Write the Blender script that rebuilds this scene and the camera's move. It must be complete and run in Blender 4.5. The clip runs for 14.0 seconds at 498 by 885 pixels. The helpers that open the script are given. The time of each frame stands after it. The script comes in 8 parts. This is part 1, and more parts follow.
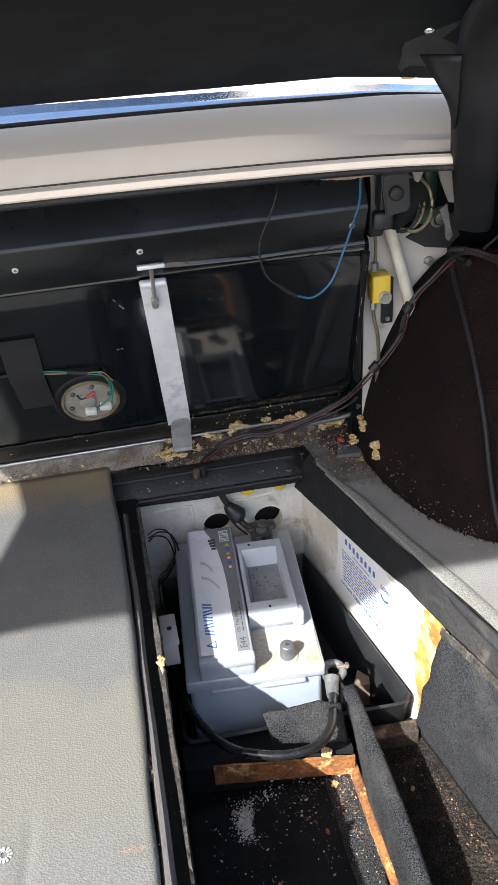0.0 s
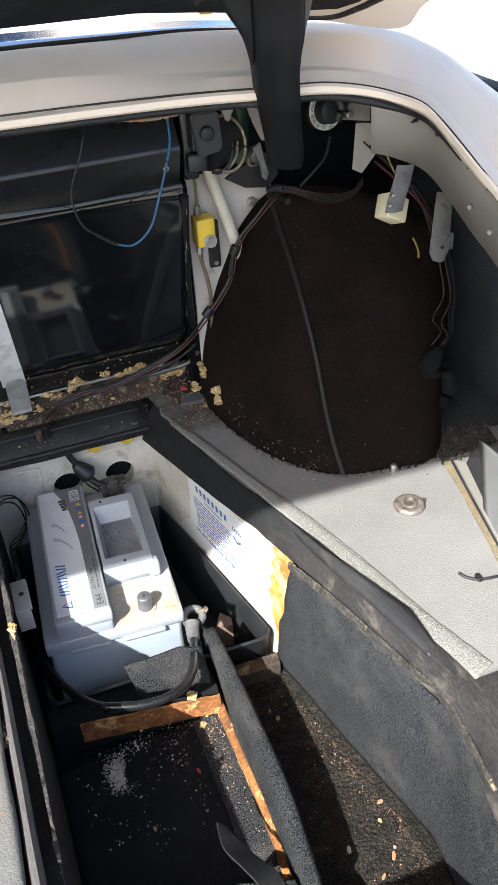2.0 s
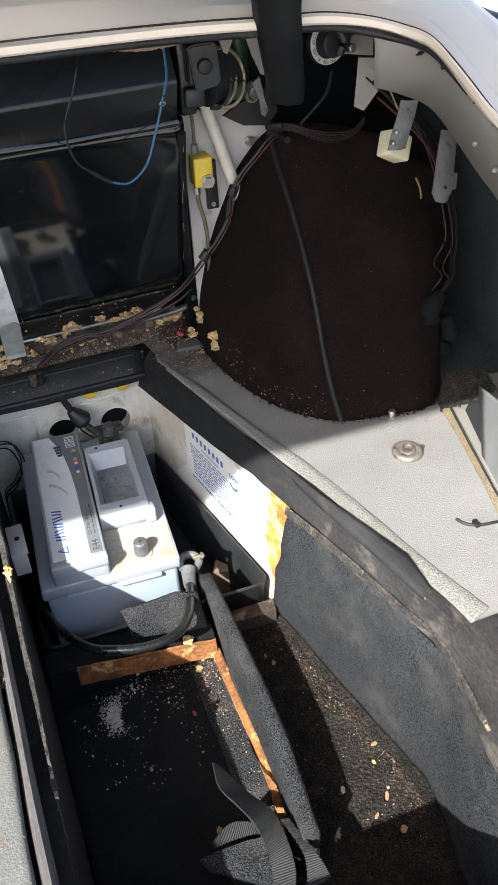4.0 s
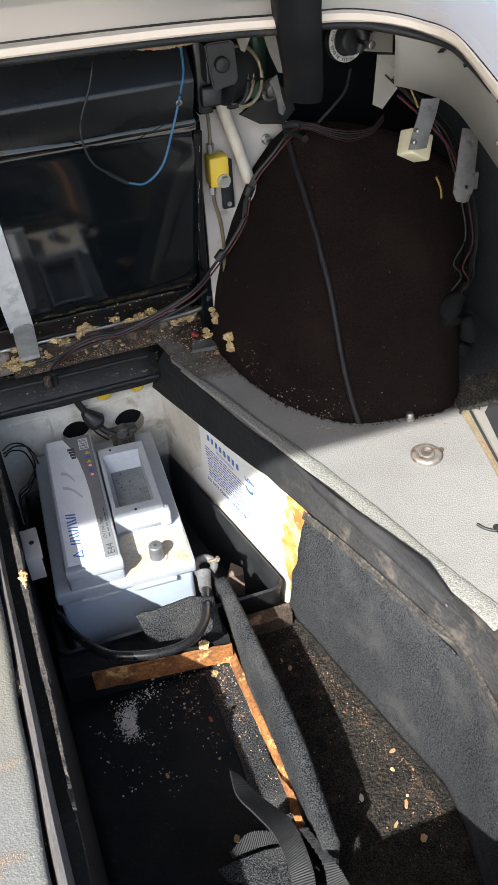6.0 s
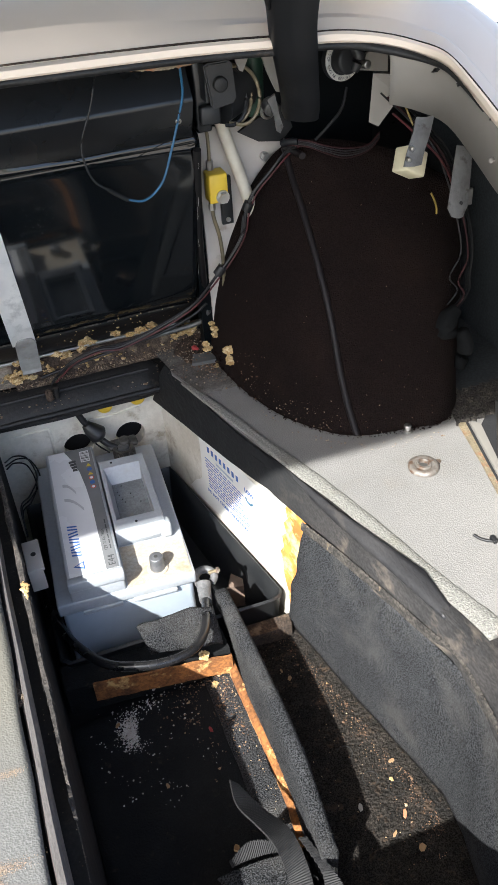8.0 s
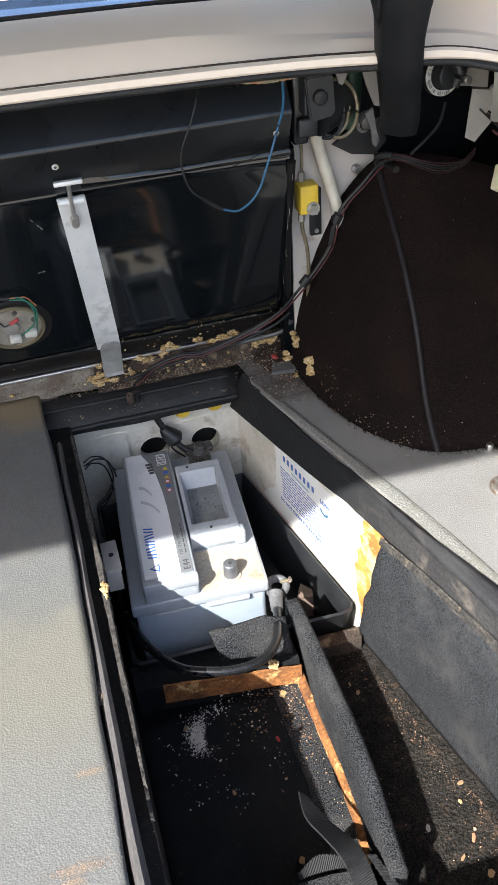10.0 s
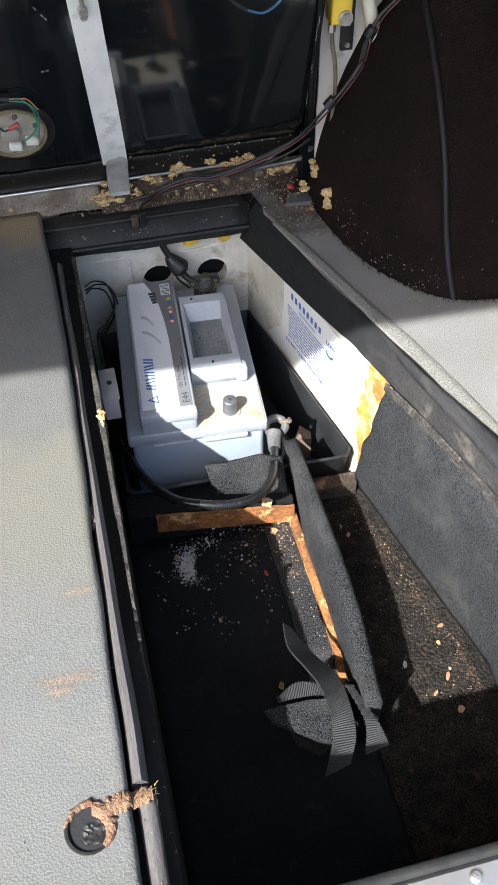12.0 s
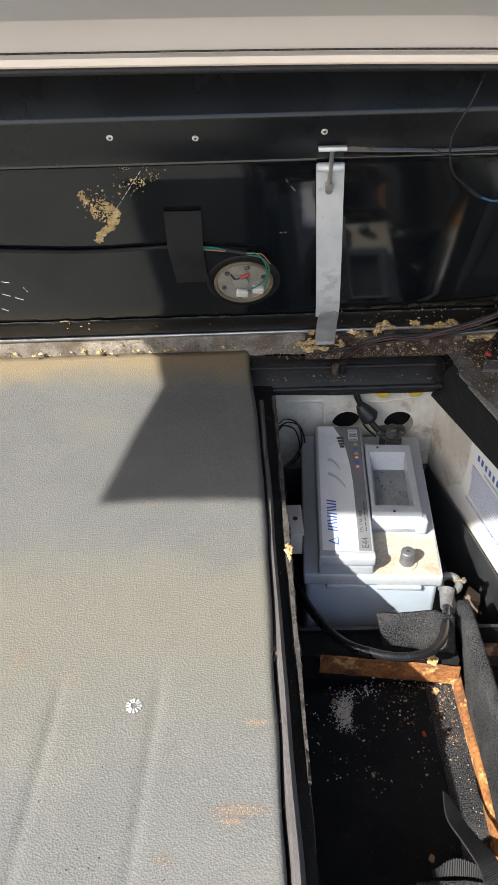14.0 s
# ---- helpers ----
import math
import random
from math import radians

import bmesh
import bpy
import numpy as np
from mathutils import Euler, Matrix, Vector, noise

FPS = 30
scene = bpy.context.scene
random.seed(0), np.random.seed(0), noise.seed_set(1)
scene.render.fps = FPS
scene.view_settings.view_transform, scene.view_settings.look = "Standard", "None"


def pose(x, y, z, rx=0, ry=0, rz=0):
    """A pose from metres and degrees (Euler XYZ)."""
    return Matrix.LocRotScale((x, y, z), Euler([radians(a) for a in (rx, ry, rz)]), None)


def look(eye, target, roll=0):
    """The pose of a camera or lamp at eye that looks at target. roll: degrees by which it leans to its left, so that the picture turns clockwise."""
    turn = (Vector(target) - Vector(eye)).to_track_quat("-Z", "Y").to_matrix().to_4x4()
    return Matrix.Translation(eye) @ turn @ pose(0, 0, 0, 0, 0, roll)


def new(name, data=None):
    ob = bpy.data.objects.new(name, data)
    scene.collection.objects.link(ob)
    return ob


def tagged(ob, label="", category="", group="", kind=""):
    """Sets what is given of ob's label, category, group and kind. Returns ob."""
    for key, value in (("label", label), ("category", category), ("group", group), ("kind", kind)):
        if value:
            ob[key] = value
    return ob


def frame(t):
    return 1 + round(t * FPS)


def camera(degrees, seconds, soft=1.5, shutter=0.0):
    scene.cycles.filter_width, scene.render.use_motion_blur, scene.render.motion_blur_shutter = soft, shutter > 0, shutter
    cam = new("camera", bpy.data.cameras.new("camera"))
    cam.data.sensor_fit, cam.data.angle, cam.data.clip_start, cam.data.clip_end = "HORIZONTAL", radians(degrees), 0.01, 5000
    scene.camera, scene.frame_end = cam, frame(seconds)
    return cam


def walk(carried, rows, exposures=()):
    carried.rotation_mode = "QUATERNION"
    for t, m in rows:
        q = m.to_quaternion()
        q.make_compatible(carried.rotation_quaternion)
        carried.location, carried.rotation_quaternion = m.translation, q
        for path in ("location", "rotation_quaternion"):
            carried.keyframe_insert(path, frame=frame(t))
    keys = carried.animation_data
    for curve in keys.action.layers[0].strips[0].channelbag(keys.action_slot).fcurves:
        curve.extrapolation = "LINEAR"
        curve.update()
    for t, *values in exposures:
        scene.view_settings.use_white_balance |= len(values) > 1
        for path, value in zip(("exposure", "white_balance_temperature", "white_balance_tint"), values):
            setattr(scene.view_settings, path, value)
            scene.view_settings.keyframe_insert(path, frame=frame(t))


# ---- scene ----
cam = camera(32.7, 14.0)
PATH = [
    (0, (0.041, -0.038, 0.682), (0.3, 1.628, -0.393), -4.4),
    (0.5, (0.057, -0.05, 0.685), (0.417, 1.585, -0.409), -4.2),
    (1, (0.076, -0.054, 0.675), (0.53, 1.533, -0.455), -4.2),
    (1.5, (0.078, -0.048, 0.671), (0.579, 1.495, -0.499), -4.1),
    (2, (0.082, -0.051, 0.673), (0.599, 1.477, -0.51), -4.0),
    (2.5, (0.076, -0.053, 0.666), (0.591, 1.457, -0.54), -3.6),
    (3, (0.08, -0.055, 0.661), (0.594, 1.434, -0.572), -3.5),
    (5.5, (0.078, -0.034, 0.657), (0.556, 1.426, -0.625), -4.1),
    (6, (0.076, -0.032, 0.657), (0.554, 1.435, -0.616), -4.1),
    (6.5, (0.079, -0.035, 0.657), (0.558, 1.442, -0.604), -4.3),
    (7, (0.078, -0.042, 0.662), (0.56, 1.439, -0.592), -4.3),
    (9.5, (0.068, -0.037, 0.668), (0.526, 1.46, -0.577), -4.1),
    (10, (0.045, -0.029, 0.674), (0.413, 1.5, -0.562), -4.5),
    (10.5, (0.037, -0.025, 0.669), (0.358, 1.523, -0.557), -4.5),
    (11, (0.051, -0.032, 0.666), (0.397, 1.479, -0.599), -3.5),
    (11.5, (0.058, -0.023, 0.657), (0.4, 1.382, -0.725), -2.3),
    (12, (0.045, -0.015, 0.648), (0.337, 1.275, -0.852), -1.2),
    (12.5, (0.038, -0.014, 0.642), (0.289, 1.237, -0.898), -0.8),
    (13, (0.02, -0.013, 0.651), (0.205, 1.278, -0.865), -1.2),
    (13.5, (-0.002, -0.017, 0.666), (0.106, 1.41, -0.731), -1.9),
    (14, (-0.025, -0.021, 0.68), (0.004, 1.523, -0.591), -1.3),
]
EXPOSURE = [(0, 2.36, 6130, 8), (3, 2.32, 6180, 6), (6.5, 2.36, 6180, 6), (9.5, 2.35, 6160, 7), (12.5, 2.35, 6080, 7), (13.2, 2.27, 6230, 7), (14, 2.15, 6470, 7)]
walk(cam, [(t, look(eye, target, roll)) for t, eye, target, roll in PATH], EXPOSURE)

# ---- world, sun, exposure ----
SUN_WAY = Vector((0.81, 0.73, -1.0)).normalized()      # the way the sunlight travels
world = bpy.data.worlds.new("sky")
scene.world = world
world.use_nodes = True
wn = world.node_tree
sky = wn.nodes.new("ShaderNodeTexSky")
sky.sky_type, sky.sun_disc = "NISHITA", False
sky.dust_density, sky.air_density = 2.5, 0.9
sky.sun_elevation = math.asin(-SUN_WAY.z)
sky.sun_rotation = math.atan2(-SUN_WAY.x, -SUN_WAY.y)
wn.links.new(sky.outputs[0], wn.nodes["Background"].inputs[0])
wn.nodes["Background"].inputs[1].default_value = 0.090
sun_data = bpy.data.lights.new("sun", "SUN")
sun_data.energy, sun_data.angle, sun_data.color = 2.75, radians(0.6), (1.0, 0.95, 0.88)
sun = new("sun", sun_data)
sun.matrix_world = look((-3, -2.6, 3.3), Vector((-3, -2.6, 3.3)) + SUN_WAY)


# ---- materials ----
def rgb(c):
    return (*c, 1.0) if len(c) == 3 else c


def mat(name, col, col2=None, rough=0.6, metal=0.0, scale=25.0, mix=0.5, grain=0.0, gscale=400.0, bump=0.15, bscale=150.0,
        stain=None, sscale=8.0, sfrom=0.55, sto=0.7, rough2=None, island=False, coat=0.0, stretch=(1, 1, 1), spec=0.5, vor=False, far=None, depth=0.002, band=None):
    """A surface: two colours mixed by coarse noise, fine grain, stains of a third colour, relief from fine noise."""
    m = bpy.data.materials.new(name)
    m.use_nodes = True
    n, l = m.node_tree.nodes, m.node_tree.links
    b = n["Principled BSDF"]
    tc = n.new("ShaderNodeTexCoord")
    mp = n.new("ShaderNodeMapping")
    mp.inputs["Scale"].default_value = stretch
    l.new(tc.outputs["Object"], mp.inputs[0])

    def noisy(s, detail=4.0, rgh=0.6):
        t = n.new("ShaderNodeTexNoise")
        t.inputs["Scale"].default_value, t.inputs["Detail"].default_value, t.inputs["Roughness"].default_value = s, detail, rgh
        l.new(mp.outputs[0], t.inputs["Vector"])
        return t.outputs["Fac"]

    def ramp(src, a, c):
        r = n.new("ShaderNodeMapRange")
        r.inputs["From Min"].default_value, r.inputs["From Max"].default_value = a, c
        l.new(src, r.inputs["Value"])
        return r.outputs["Result"]

    def blend(fac, a, c, how="MIX"):
        x = n.new("ShaderNodeMix")
        x.data_type, x.blend_type = "RGBA", how
        if isinstance(fac, float):
            x.inputs["Factor"].default_value = fac
        else:
            l.new(fac, x.inputs["Factor"])
        for k, v in ((6, a), (7, c)):
            if isinstance(v, tuple):
                x.inputs[k].default_value = rgb(v)
            else:
                l.new(v, x.inputs[k])
        return x.outputs[2]

    base = rgb(col)
    coarse = ramp(noisy(scale), 0.35, 0.65)
    out = blend(coarse, base, rgb(col2 or tuple(v * 0.8 for v in col)))
    if island:
        g = n.new("ShaderNodeNewGeometry")
        out = blend(ramp(g.outputs["Random Per Island"], 0.0, 1.0), out, rgb(island))
    if grain:
        out = blend(ramp(noisy(gscale, 2.0), 0.4, 0.6), out, blend(grain, out, (0.0, 0.0, 0.0)))
    sm = None
    if stain:
        sm = ramp(noisy(sscale, 6.0, 0.65), sfrom, sto)
        out = blend(sm, out, rgb(stain))
    if far:
        # a second tint, such as a soaked-in stain, that grows towards y1, with a ragged edge
        tint, y0, y1 = far
        sep = n.new("ShaderNodeSeparateXYZ")
        l.new(tc.outputs["Object"], sep.inputs[0])
        wob = n.new("ShaderNodeMath")
        wob.operation = "MULTIPLY_ADD"
        l.new(noisy(6.0, 5.0), wob.inputs[0])
        wob.inputs[1].default_value = 0.16
        l.new(sep.outputs["Y"], wob.inputs[2])
        out = blend(ramp(wob.outputs[0], y0 + 0.08, y1 + 0.08), out, rgb(tint))
    if band:
        # an old soaked stain between two lines, with soft ragged borders
        tint, y0, y1 = band
        sep = n.new("ShaderNodeSeparateXYZ")
        l.new(tc.outputs["Object"], sep.inputs[0])
        wob = n.new("ShaderNodeMath")
        wob.operation = "MULTIPLY_ADD"
        l.new(noisy(7.0, 5.0), wob.inputs[0])
        wob.inputs[1].default_value = 0.16
        l.new(sep.outputs["Y"], wob.inputs[2])
        up, down = ramp(wob.outputs[0], y0 - 0.02, y0 + 0.12), ramp(wob.outputs[0], y1 + 0.11, y1 + 0.02)
        both = n.new("ShaderNodeMath")
        both.operation = "MULTIPLY"
        l.new(up, both.inputs[0])
        l.new(down, both.inputs[1])
        soft = n.new("ShaderNodeMath")
        soft.operation = "MULTIPLY"
        l.new(both.outputs[0], soft.inputs[0])
        soft.inputs[1].default_value = 0.55
        out = blend(soft.outputs[0], out, rgb(tint))
    l.new(out, b.inputs["Base Color"])
    if rough2 is None:
        rough2 = min(1.0, rough * 1.25)
    rr = n.new("ShaderNodeMapRange")
    rr.inputs["To Min"].default_value, rr.inputs["To Max"].default_value = rough, rough2
    l.new(coarse, rr.inputs["Value"])
    l.new(rr.outputs[0], b.inputs["Roughness"])
    b.inputs["Metallic"].default_value = metal
    b.inputs["Coat Weight"].default_value = coat
    b.inputs["Specular IOR Level"].default_value = spec
    if bump:
        bp = n.new("ShaderNodeBump")
        bp.inputs["Strength"].default_value, bp.inputs["Distance"].default_value = bump, depth
        if vor:
            v = n.new("ShaderNodeTexVoronoi")
            v.inputs["Scale"].default_value = bscale
            l.new(mp.outputs[0], v.inputs["Vector"])
            l.new(v.outputs["Distance"], bp.inputs["Height"])
        else:
            l.new(noisy(bscale, 3.0), bp.inputs["Height"])
        l.new(bp.outputs[0], b.inputs["Normal"])
    return m


M = {}
M["mat_vinyl"] = mat("grey_vinyl", (0.148, 0.147, 0.142), (0.126, 0.126, 0.123), rough=0.5, scale=7, grain=0.25, gscale=620, bump=0.22, bscale=520, vor=True, stain=(0.163, 0.152, 0.131), sscale=6, sfrom=0.52, sto=0.8, stretch=(0.95, 1.1, 1), far=((0.205, 0.164, 0.103), 0.925, 0.985), band=((0.154, 0.143, 0.110), 0.455, 0.62))
M["deck_vinyl"] = mat("deck_vinyl", (0.246, 0.238, 0.229), (0.208, 0.201, 0.193), rough=0.55, scale=9, grain=0.34, gscale=900, bump=0.2, bscale=620, vor=True, stain=(0.19, 0.172, 0.152), sscale=9, sfrom=0.58, sto=0.85)
M["silver_edge"] = mat("deck_edge_vinyl", (0.30, 0.293, 0.265), (0.125, 0.122, 0.114), rough=0.55, scale=420, bump=0.8, bscale=520, stain=(0.20, 0.19, 0.15), sscale=14, sfrom=0.55, sto=0.75)
M["black_rubber"] = mat("black_rubber", (0.0105, 0.011, 0.0118), (0.018, 0.0178, 0.018), rough=0.45, spec=0.35, scale=30, bump=0.3, bscale=130, grain=0.4, gscale=300, stain=(0.055, 0.043, 0.034), sscale=48, sfrom=0.60, sto=0.72)
M["grey_rubber"] = mat("grey_rubber", (0.125, 0.115, 0.113), (0.085, 0.078, 0.077), rough=0.6, scale=18, grain=0.25, gscale=420, bump=0.25, bscale=260, stain=(0.045, 0.041, 0.04), sscale=28, sfrom=0.58, sto=0.75, stretch=(2, 0.5, 1))
M["worn_rail"] = mat("worn_rail", (0.085, 0.075, 0.068), (0.035, 0.032, 0.030), rough=0.8, scale=60, grain=0.5, gscale=350, bump=1.0, bscale=140, stain=(0.19, 0.15, 0.10), sscale=36, sfrom=0.62, sto=0.72)
M["tank_black"] = mat("gloss_black_paint", (0.0034, 0.0046, 0.0058), (0.0052, 0.0064, 0.0076), rough=0.06, rough2=0.10, scale=5, spec=0.5, coat=0.16, bump=0.008, bscale=22, stain=(0.015, 0.016, 0.017), sscale=14, sfrom=0.58, sto=0.8)
M["panel_black"] = mat("satin_black_paint", (0.0050, 0.0060, 0.0072), (0.007, 0.008, 0.0095), rough=0.24, rough2=0.32, spec=0.45, scale=9, bump=0.03, bscale=60, stain=(0.016, 0.016, 0.016), sscale=26, sfrom=0.64, sto=0.8)
M["lid_black"] = mat("black_trim_board", (0.0014, 0.0026, 0.0036), (0.0026, 0.0038, 0.0048), rough=0.5, spec=0.10, scale=12, bump=0.12, bscale=250)
M["cream"] = mat("cream_paint", (0.76, 0.66, 0.555), (0.72, 0.62, 0.52), rough=0.45, spec=0.28, scale=5, bump=0.03, bscale=40, stain=(0.63, 0.53, 0.42), sscale=12, sfrom=0.68, sto=0.9)
# a much darker cream than the body paint, for flange, brackets and small parts
M["cream_dark"] = mat("dark_cream_paint", (0.235, 0.22, 0.20), (0.20, 0.187, 0.17), rough=0.45, scale=9, bump=0.06, bscale=80, stain=(0.18, 0.15, 0.12), sscale=30, sfrom=0.66, sto=0.8)
M["white_paint"] = mat("white_paint", (0.68, 0.655, 0.585), (0.55, 0.51, 0.43), rough=0.4, scale=14, grain=0.08, gscale=200, bump=0.08, bscale=60, stain=(0.25, 0.20, 0.13), sscale=24, sfrom=0.55, sto=0.74)
M["brown_carpet"] = mat("dark_brown_felt", (0.0172, 0.0108, 0.0096), (0.0128, 0.0084, 0.0078), rough=1.0, scale=20, grain=0.6, gscale=620, bump=1.0, bscale=520, depth=0.003, spec=0.1, stain=(0.0215, 0.0130, 0.0102), sscale=9, sfrom=0.52, sto=0.85)
M["piping"] = mat("vinyl_piping", (0.006, 0.005, 0.0055), (0.014, 0.011, 0.012), rough=0.5, spec=0.25, scale=60, bump=0.1)
M["carpet"] = mat("grey_felt_carpet", (0.082, 0.085, 0.092), (0.064, 0.066, 0.072), rough=1.0, scale=11, grain=0.85, gscale=640, bump=1.0, bscale=480, depth=0.005, spec=0.1, stain=(0.108, 0.104, 0.10), sscale=10, sfrom=0.5, sto=0.85)
M["dirty_carpet"] = mat("dirty_felt_carpet", (0.027, 0.025, 0.0235), (0.052, 0.045, 0.039), rough=1.0, scale=50, grain=0.72, gscale=600, bump=1.0, bscale=230, depth=0.007, spec=0.1, stain=(0.075, 0.052, 0.036), sscale=70, sfrom=0.58, sto=0.72)
M["pit_floor"] = mat("pit_floor_felt", (0.012, 0.0132, 0.0145), (0.019, 0.0198, 0.021), rough=0.95, spec=0.15, scale=16, grain=0.4, gscale=900, bump=0.6, bscale=420, depth=0.003, stain=(0.045, 0.036, 0.028), sscale=60, sfrom=0.62, sto=0.74)
M["pit_black"] = mat("pit_wall_black", (0.018, 0.0183, 0.0200), (0.025, 0.025, 0.027), rough=0.8, spec=0.2, scale=30, bump=0.3, bscale=200)
M["raw_ply"] = mat("raw_plywood_edge", (0.40, 0.16, 0.045), (0.15, 0.062, 0.024), rough=0.85, scale=32, grain=0.4, gscale=260, bump=0.8, bscale=260, stain=(0.66, 0.42, 0.17), sscale=42, sfrom=0.56, sto=0.66)
M["rust"] = mat("rusty_ledge", (0.095, 0.063, 0.043), (0.045, 0.033, 0.026), rough=0.9, scale=45, grain=0.5, gscale=350, bump=1.0, bscale=220, depth=0.003, stain=(0.22, 0.17, 0.12), sscale=35, sfrom=0.55, sto=0.68)
M["dirty_ledge"] = mat("dirty_ledge", (0.27, 0.235, 0.19), (0.115, 0.097, 0.08), rough=0.75, scale=30, grain=0.35, gscale=420, bump=0.6, bscale=200, stain=(0.09, 0.063, 0.044), sscale=24, sfrom=0.5, sto=0.64)
M["foam"] = mat("old_yellow_foam", (0.58, 0.41, 0.185), (0.43, 0.275, 0.115), rough=0.95, scale=110, grain=0.3, gscale=600, bump=0.8, bscale=420, depth=0.003, stain=(0.68, 0.55, 0.33), sscale=140, sfrom=0.5, sto=0.65)
M["alu"] = mat("aluminium_strap", (0.70, 0.70, 0.685), (0.54, 0.55, 0.555), rough=0.35, rough2=0.5, metal=0.3, scale=14, bump=0.06, bscale=40, stain=(0.36, 0.365, 0.37), sscale=17, sfrom=0.55, sto=0.68)
M["dull_foot"] = mat("dull_grey_foot", (0.33, 0.33, 0.325), (0.22, 0.22, 0.215), rough=0.45, metal=0.3, scale=40, bump=0.2, bscale=120, stain=(0.26, 0.2, 0.11), sscale=50, sfrom=0.6, sto=0.7)
M["steel"] = mat("zinc_steel", (0.50, 0.49, 0.47), (0.38, 0.37, 0.35), rough=0.35, metal=0.9, scale=60, bump=0.15, bscale=200)
M["dark_steel"] = mat("dull_dark_steel", (0.13, 0.13, 0.125), (0.08, 0.08, 0.08), rough=0.45, metal=0.6, scale=50, bump=0.2, bscale=200)
M["tread_alu"] = mat("tread_aluminium", (0.50, 0.52, 0.55), (0.42, 0.435, 0.46), rough=0.3, rough2=0.45, metal=0.9, scale=30, bump=0.06, bscale=90)
M["chrome"] = mat("chrome", (0.75, 0.76, 0.78), (0.66, 0.67, 0.69), rough=0.12, rough2=0.25, metal=1.0, scale=20, bump=0.03, bscale=60)
M["batt_grey"] = mat("light_grey_plastic", (0.39, 0.415, 0.45), (0.355, 0.38, 0.41), rough=0.31, scale=14, grain=0.06, gscale=240, bump=0.08, bscale=300, stain=(0.35, 0.33, 0.28), sscale=22, sfrom=0.6, sto=0.9)
M["batt_deck"] = mat("dusty_grey_plastic", (0.40, 0.385, 0.35), (0.42, 0.35, 0.26), rough=0.52, scale=38, grain=0.2, gscale=260, bump=0.12, bscale=250, stain=(0.26, 0.185, 0.10), sscale=48, sfrom=0.54, sto=0.78)
M["batt_case"] = mat("blue_grey_plastic", (0.36, 0.415, 0.485), (0.315, 0.365, 0.425), rough=0.34, scale=16, bump=0.08, bscale=300, stain=(0.30, 0.31, 0.31), sscale=14, sfrom=0.6, sto=0.85)
M["sticker"] = mat("white_sticker", (0.70, 0.71, 0.74), (0.65, 0.66, 0.69), rough=0.24, scale=14, bump=0.03, bscale=80)
M["sticker_dark"] = mat("grey_sticker", (0.165, 0.17, 0.178), (0.13, 0.134, 0.14), rough=0.3, scale=14, bump=0.03, bscale=80)
M["blue_print"] = mat("blue_print", (0.03, 0.10, 0.36), (0.04, 0.12, 0.40), rough=0.4, scale=60, bump=0.0)
M["grey_print"] = mat("grey_print", (0.035, 0.036, 0.04), (0.045, 0.046, 0.05), rough=0.4, scale=60, bump=0.0)
M["pale_print"] = mat("pale_grey_print", (0.44, 0.455, 0.485), (0.39, 0.405, 0.43), rough=0.3, scale=60, bump=0.0)
M["red_print"] = mat("red_print", (0.50, 0.05, 0.04), (0.55, 0.08, 0.06), rough=0.4, scale=60, bump=0.0)
M["yellow_print"] = mat("yellow_print", (0.62, 0.45, 0.04), (0.55, 0.40, 0.04), rough=0.4, scale=60, bump=0.0)
M["lead"] = mat("lead_terminal", (0.23, 0.235, 0.25), (0.17, 0.175, 0.19), rough=0.45, metal=0.7, scale=90, bump=0.2, bscale=250)
M["black_plastic"] = mat("black_plastic", (0.012, 0.013, 0.0145), (0.018, 0.019, 0.0205), rough=0.38, rough2=0.5, spec=0.4, scale=22, bump=0.12, bscale=120, stain=(0.035, 0.033, 0.03), sscale=20, sfrom=0.62, sto=0.8)
M["cable_black"] = mat("black_cable", (0.010, 0.010, 0.011), (0.016, 0.016, 0.017), rough=0.38, spec=0.32, scale=40, bump=0.05)
M["wire_blue"] = mat("blue_wire", (0.018, 0.085, 0.17), (0.022, 0.10, 0.20), rough=0.4, scale=60, bump=0.0)
M["wire_green"] = mat("green_wire", (0.014, 0.125, 0.085), (0.02, 0.15, 0.10), rough=0.45, scale=60, bump=0.0)
M["wire_red"] = mat("dull_red_wire", (0.075, 0.014, 0.016), (0.05, 0.012, 0.013), rough=0.5, spec=0.35, scale=60, bump=0.0)
M["panel_white"] = mat("dirty_white_panel", (0.50, 0.465, 0.43), (0.42, 0.385, 0.35), rough=0.45, scale=9, bump=0.06, bscale=80, stain=(0.26, 0.20, 0.15), sscale=22, sfrom=0.62, sto=0.78)
M["cardboard"] = mat("wet_cardboard", (0.20, 0.14, 0.105), (0.14, 0.10, 0.08), rough=0.9, scale=60, bump=0.3)
M["ledge_litter"] = mat("ledge_litter", (0.17, 0.10, 0.06), (0.09, 0.055, 0.036), rough=0.95, scale=90, bump=0.2, island=(0.36, 0.29, 0.20))
M["wire_maroon"] = mat("dusty_maroon_wire", (0.035, 0.010, 0.011), (0.022, 0.009, 0.010), rough=0.6, spec=0.18, scale=60, bump=0.0)
M["hinge_black"] = mat("hinge_black_paint", (0.007, 0.0077, 0.009), (0.0105, 0.011, 0.0125), rough=0.42, spec=0.25, scale=30, bump=0.08, bscale=120, stain=(0.022, 0.016, 0.012), sscale=20, sfrom=0.62, sto=0.8)
M["wire_grey"] = mat("grey_wire", (0.011, 0.011, 0.012), (0.018, 0.0175, 0.0175), rough=0.6, spec=0.18, scale=60, bump=0.0)
M["wire_yellow"] = mat("yellow_wire", (0.20, 0.14, 0.025), (0.17, 0.12, 0.02), rough=0.45, scale=60, bump=0.0)
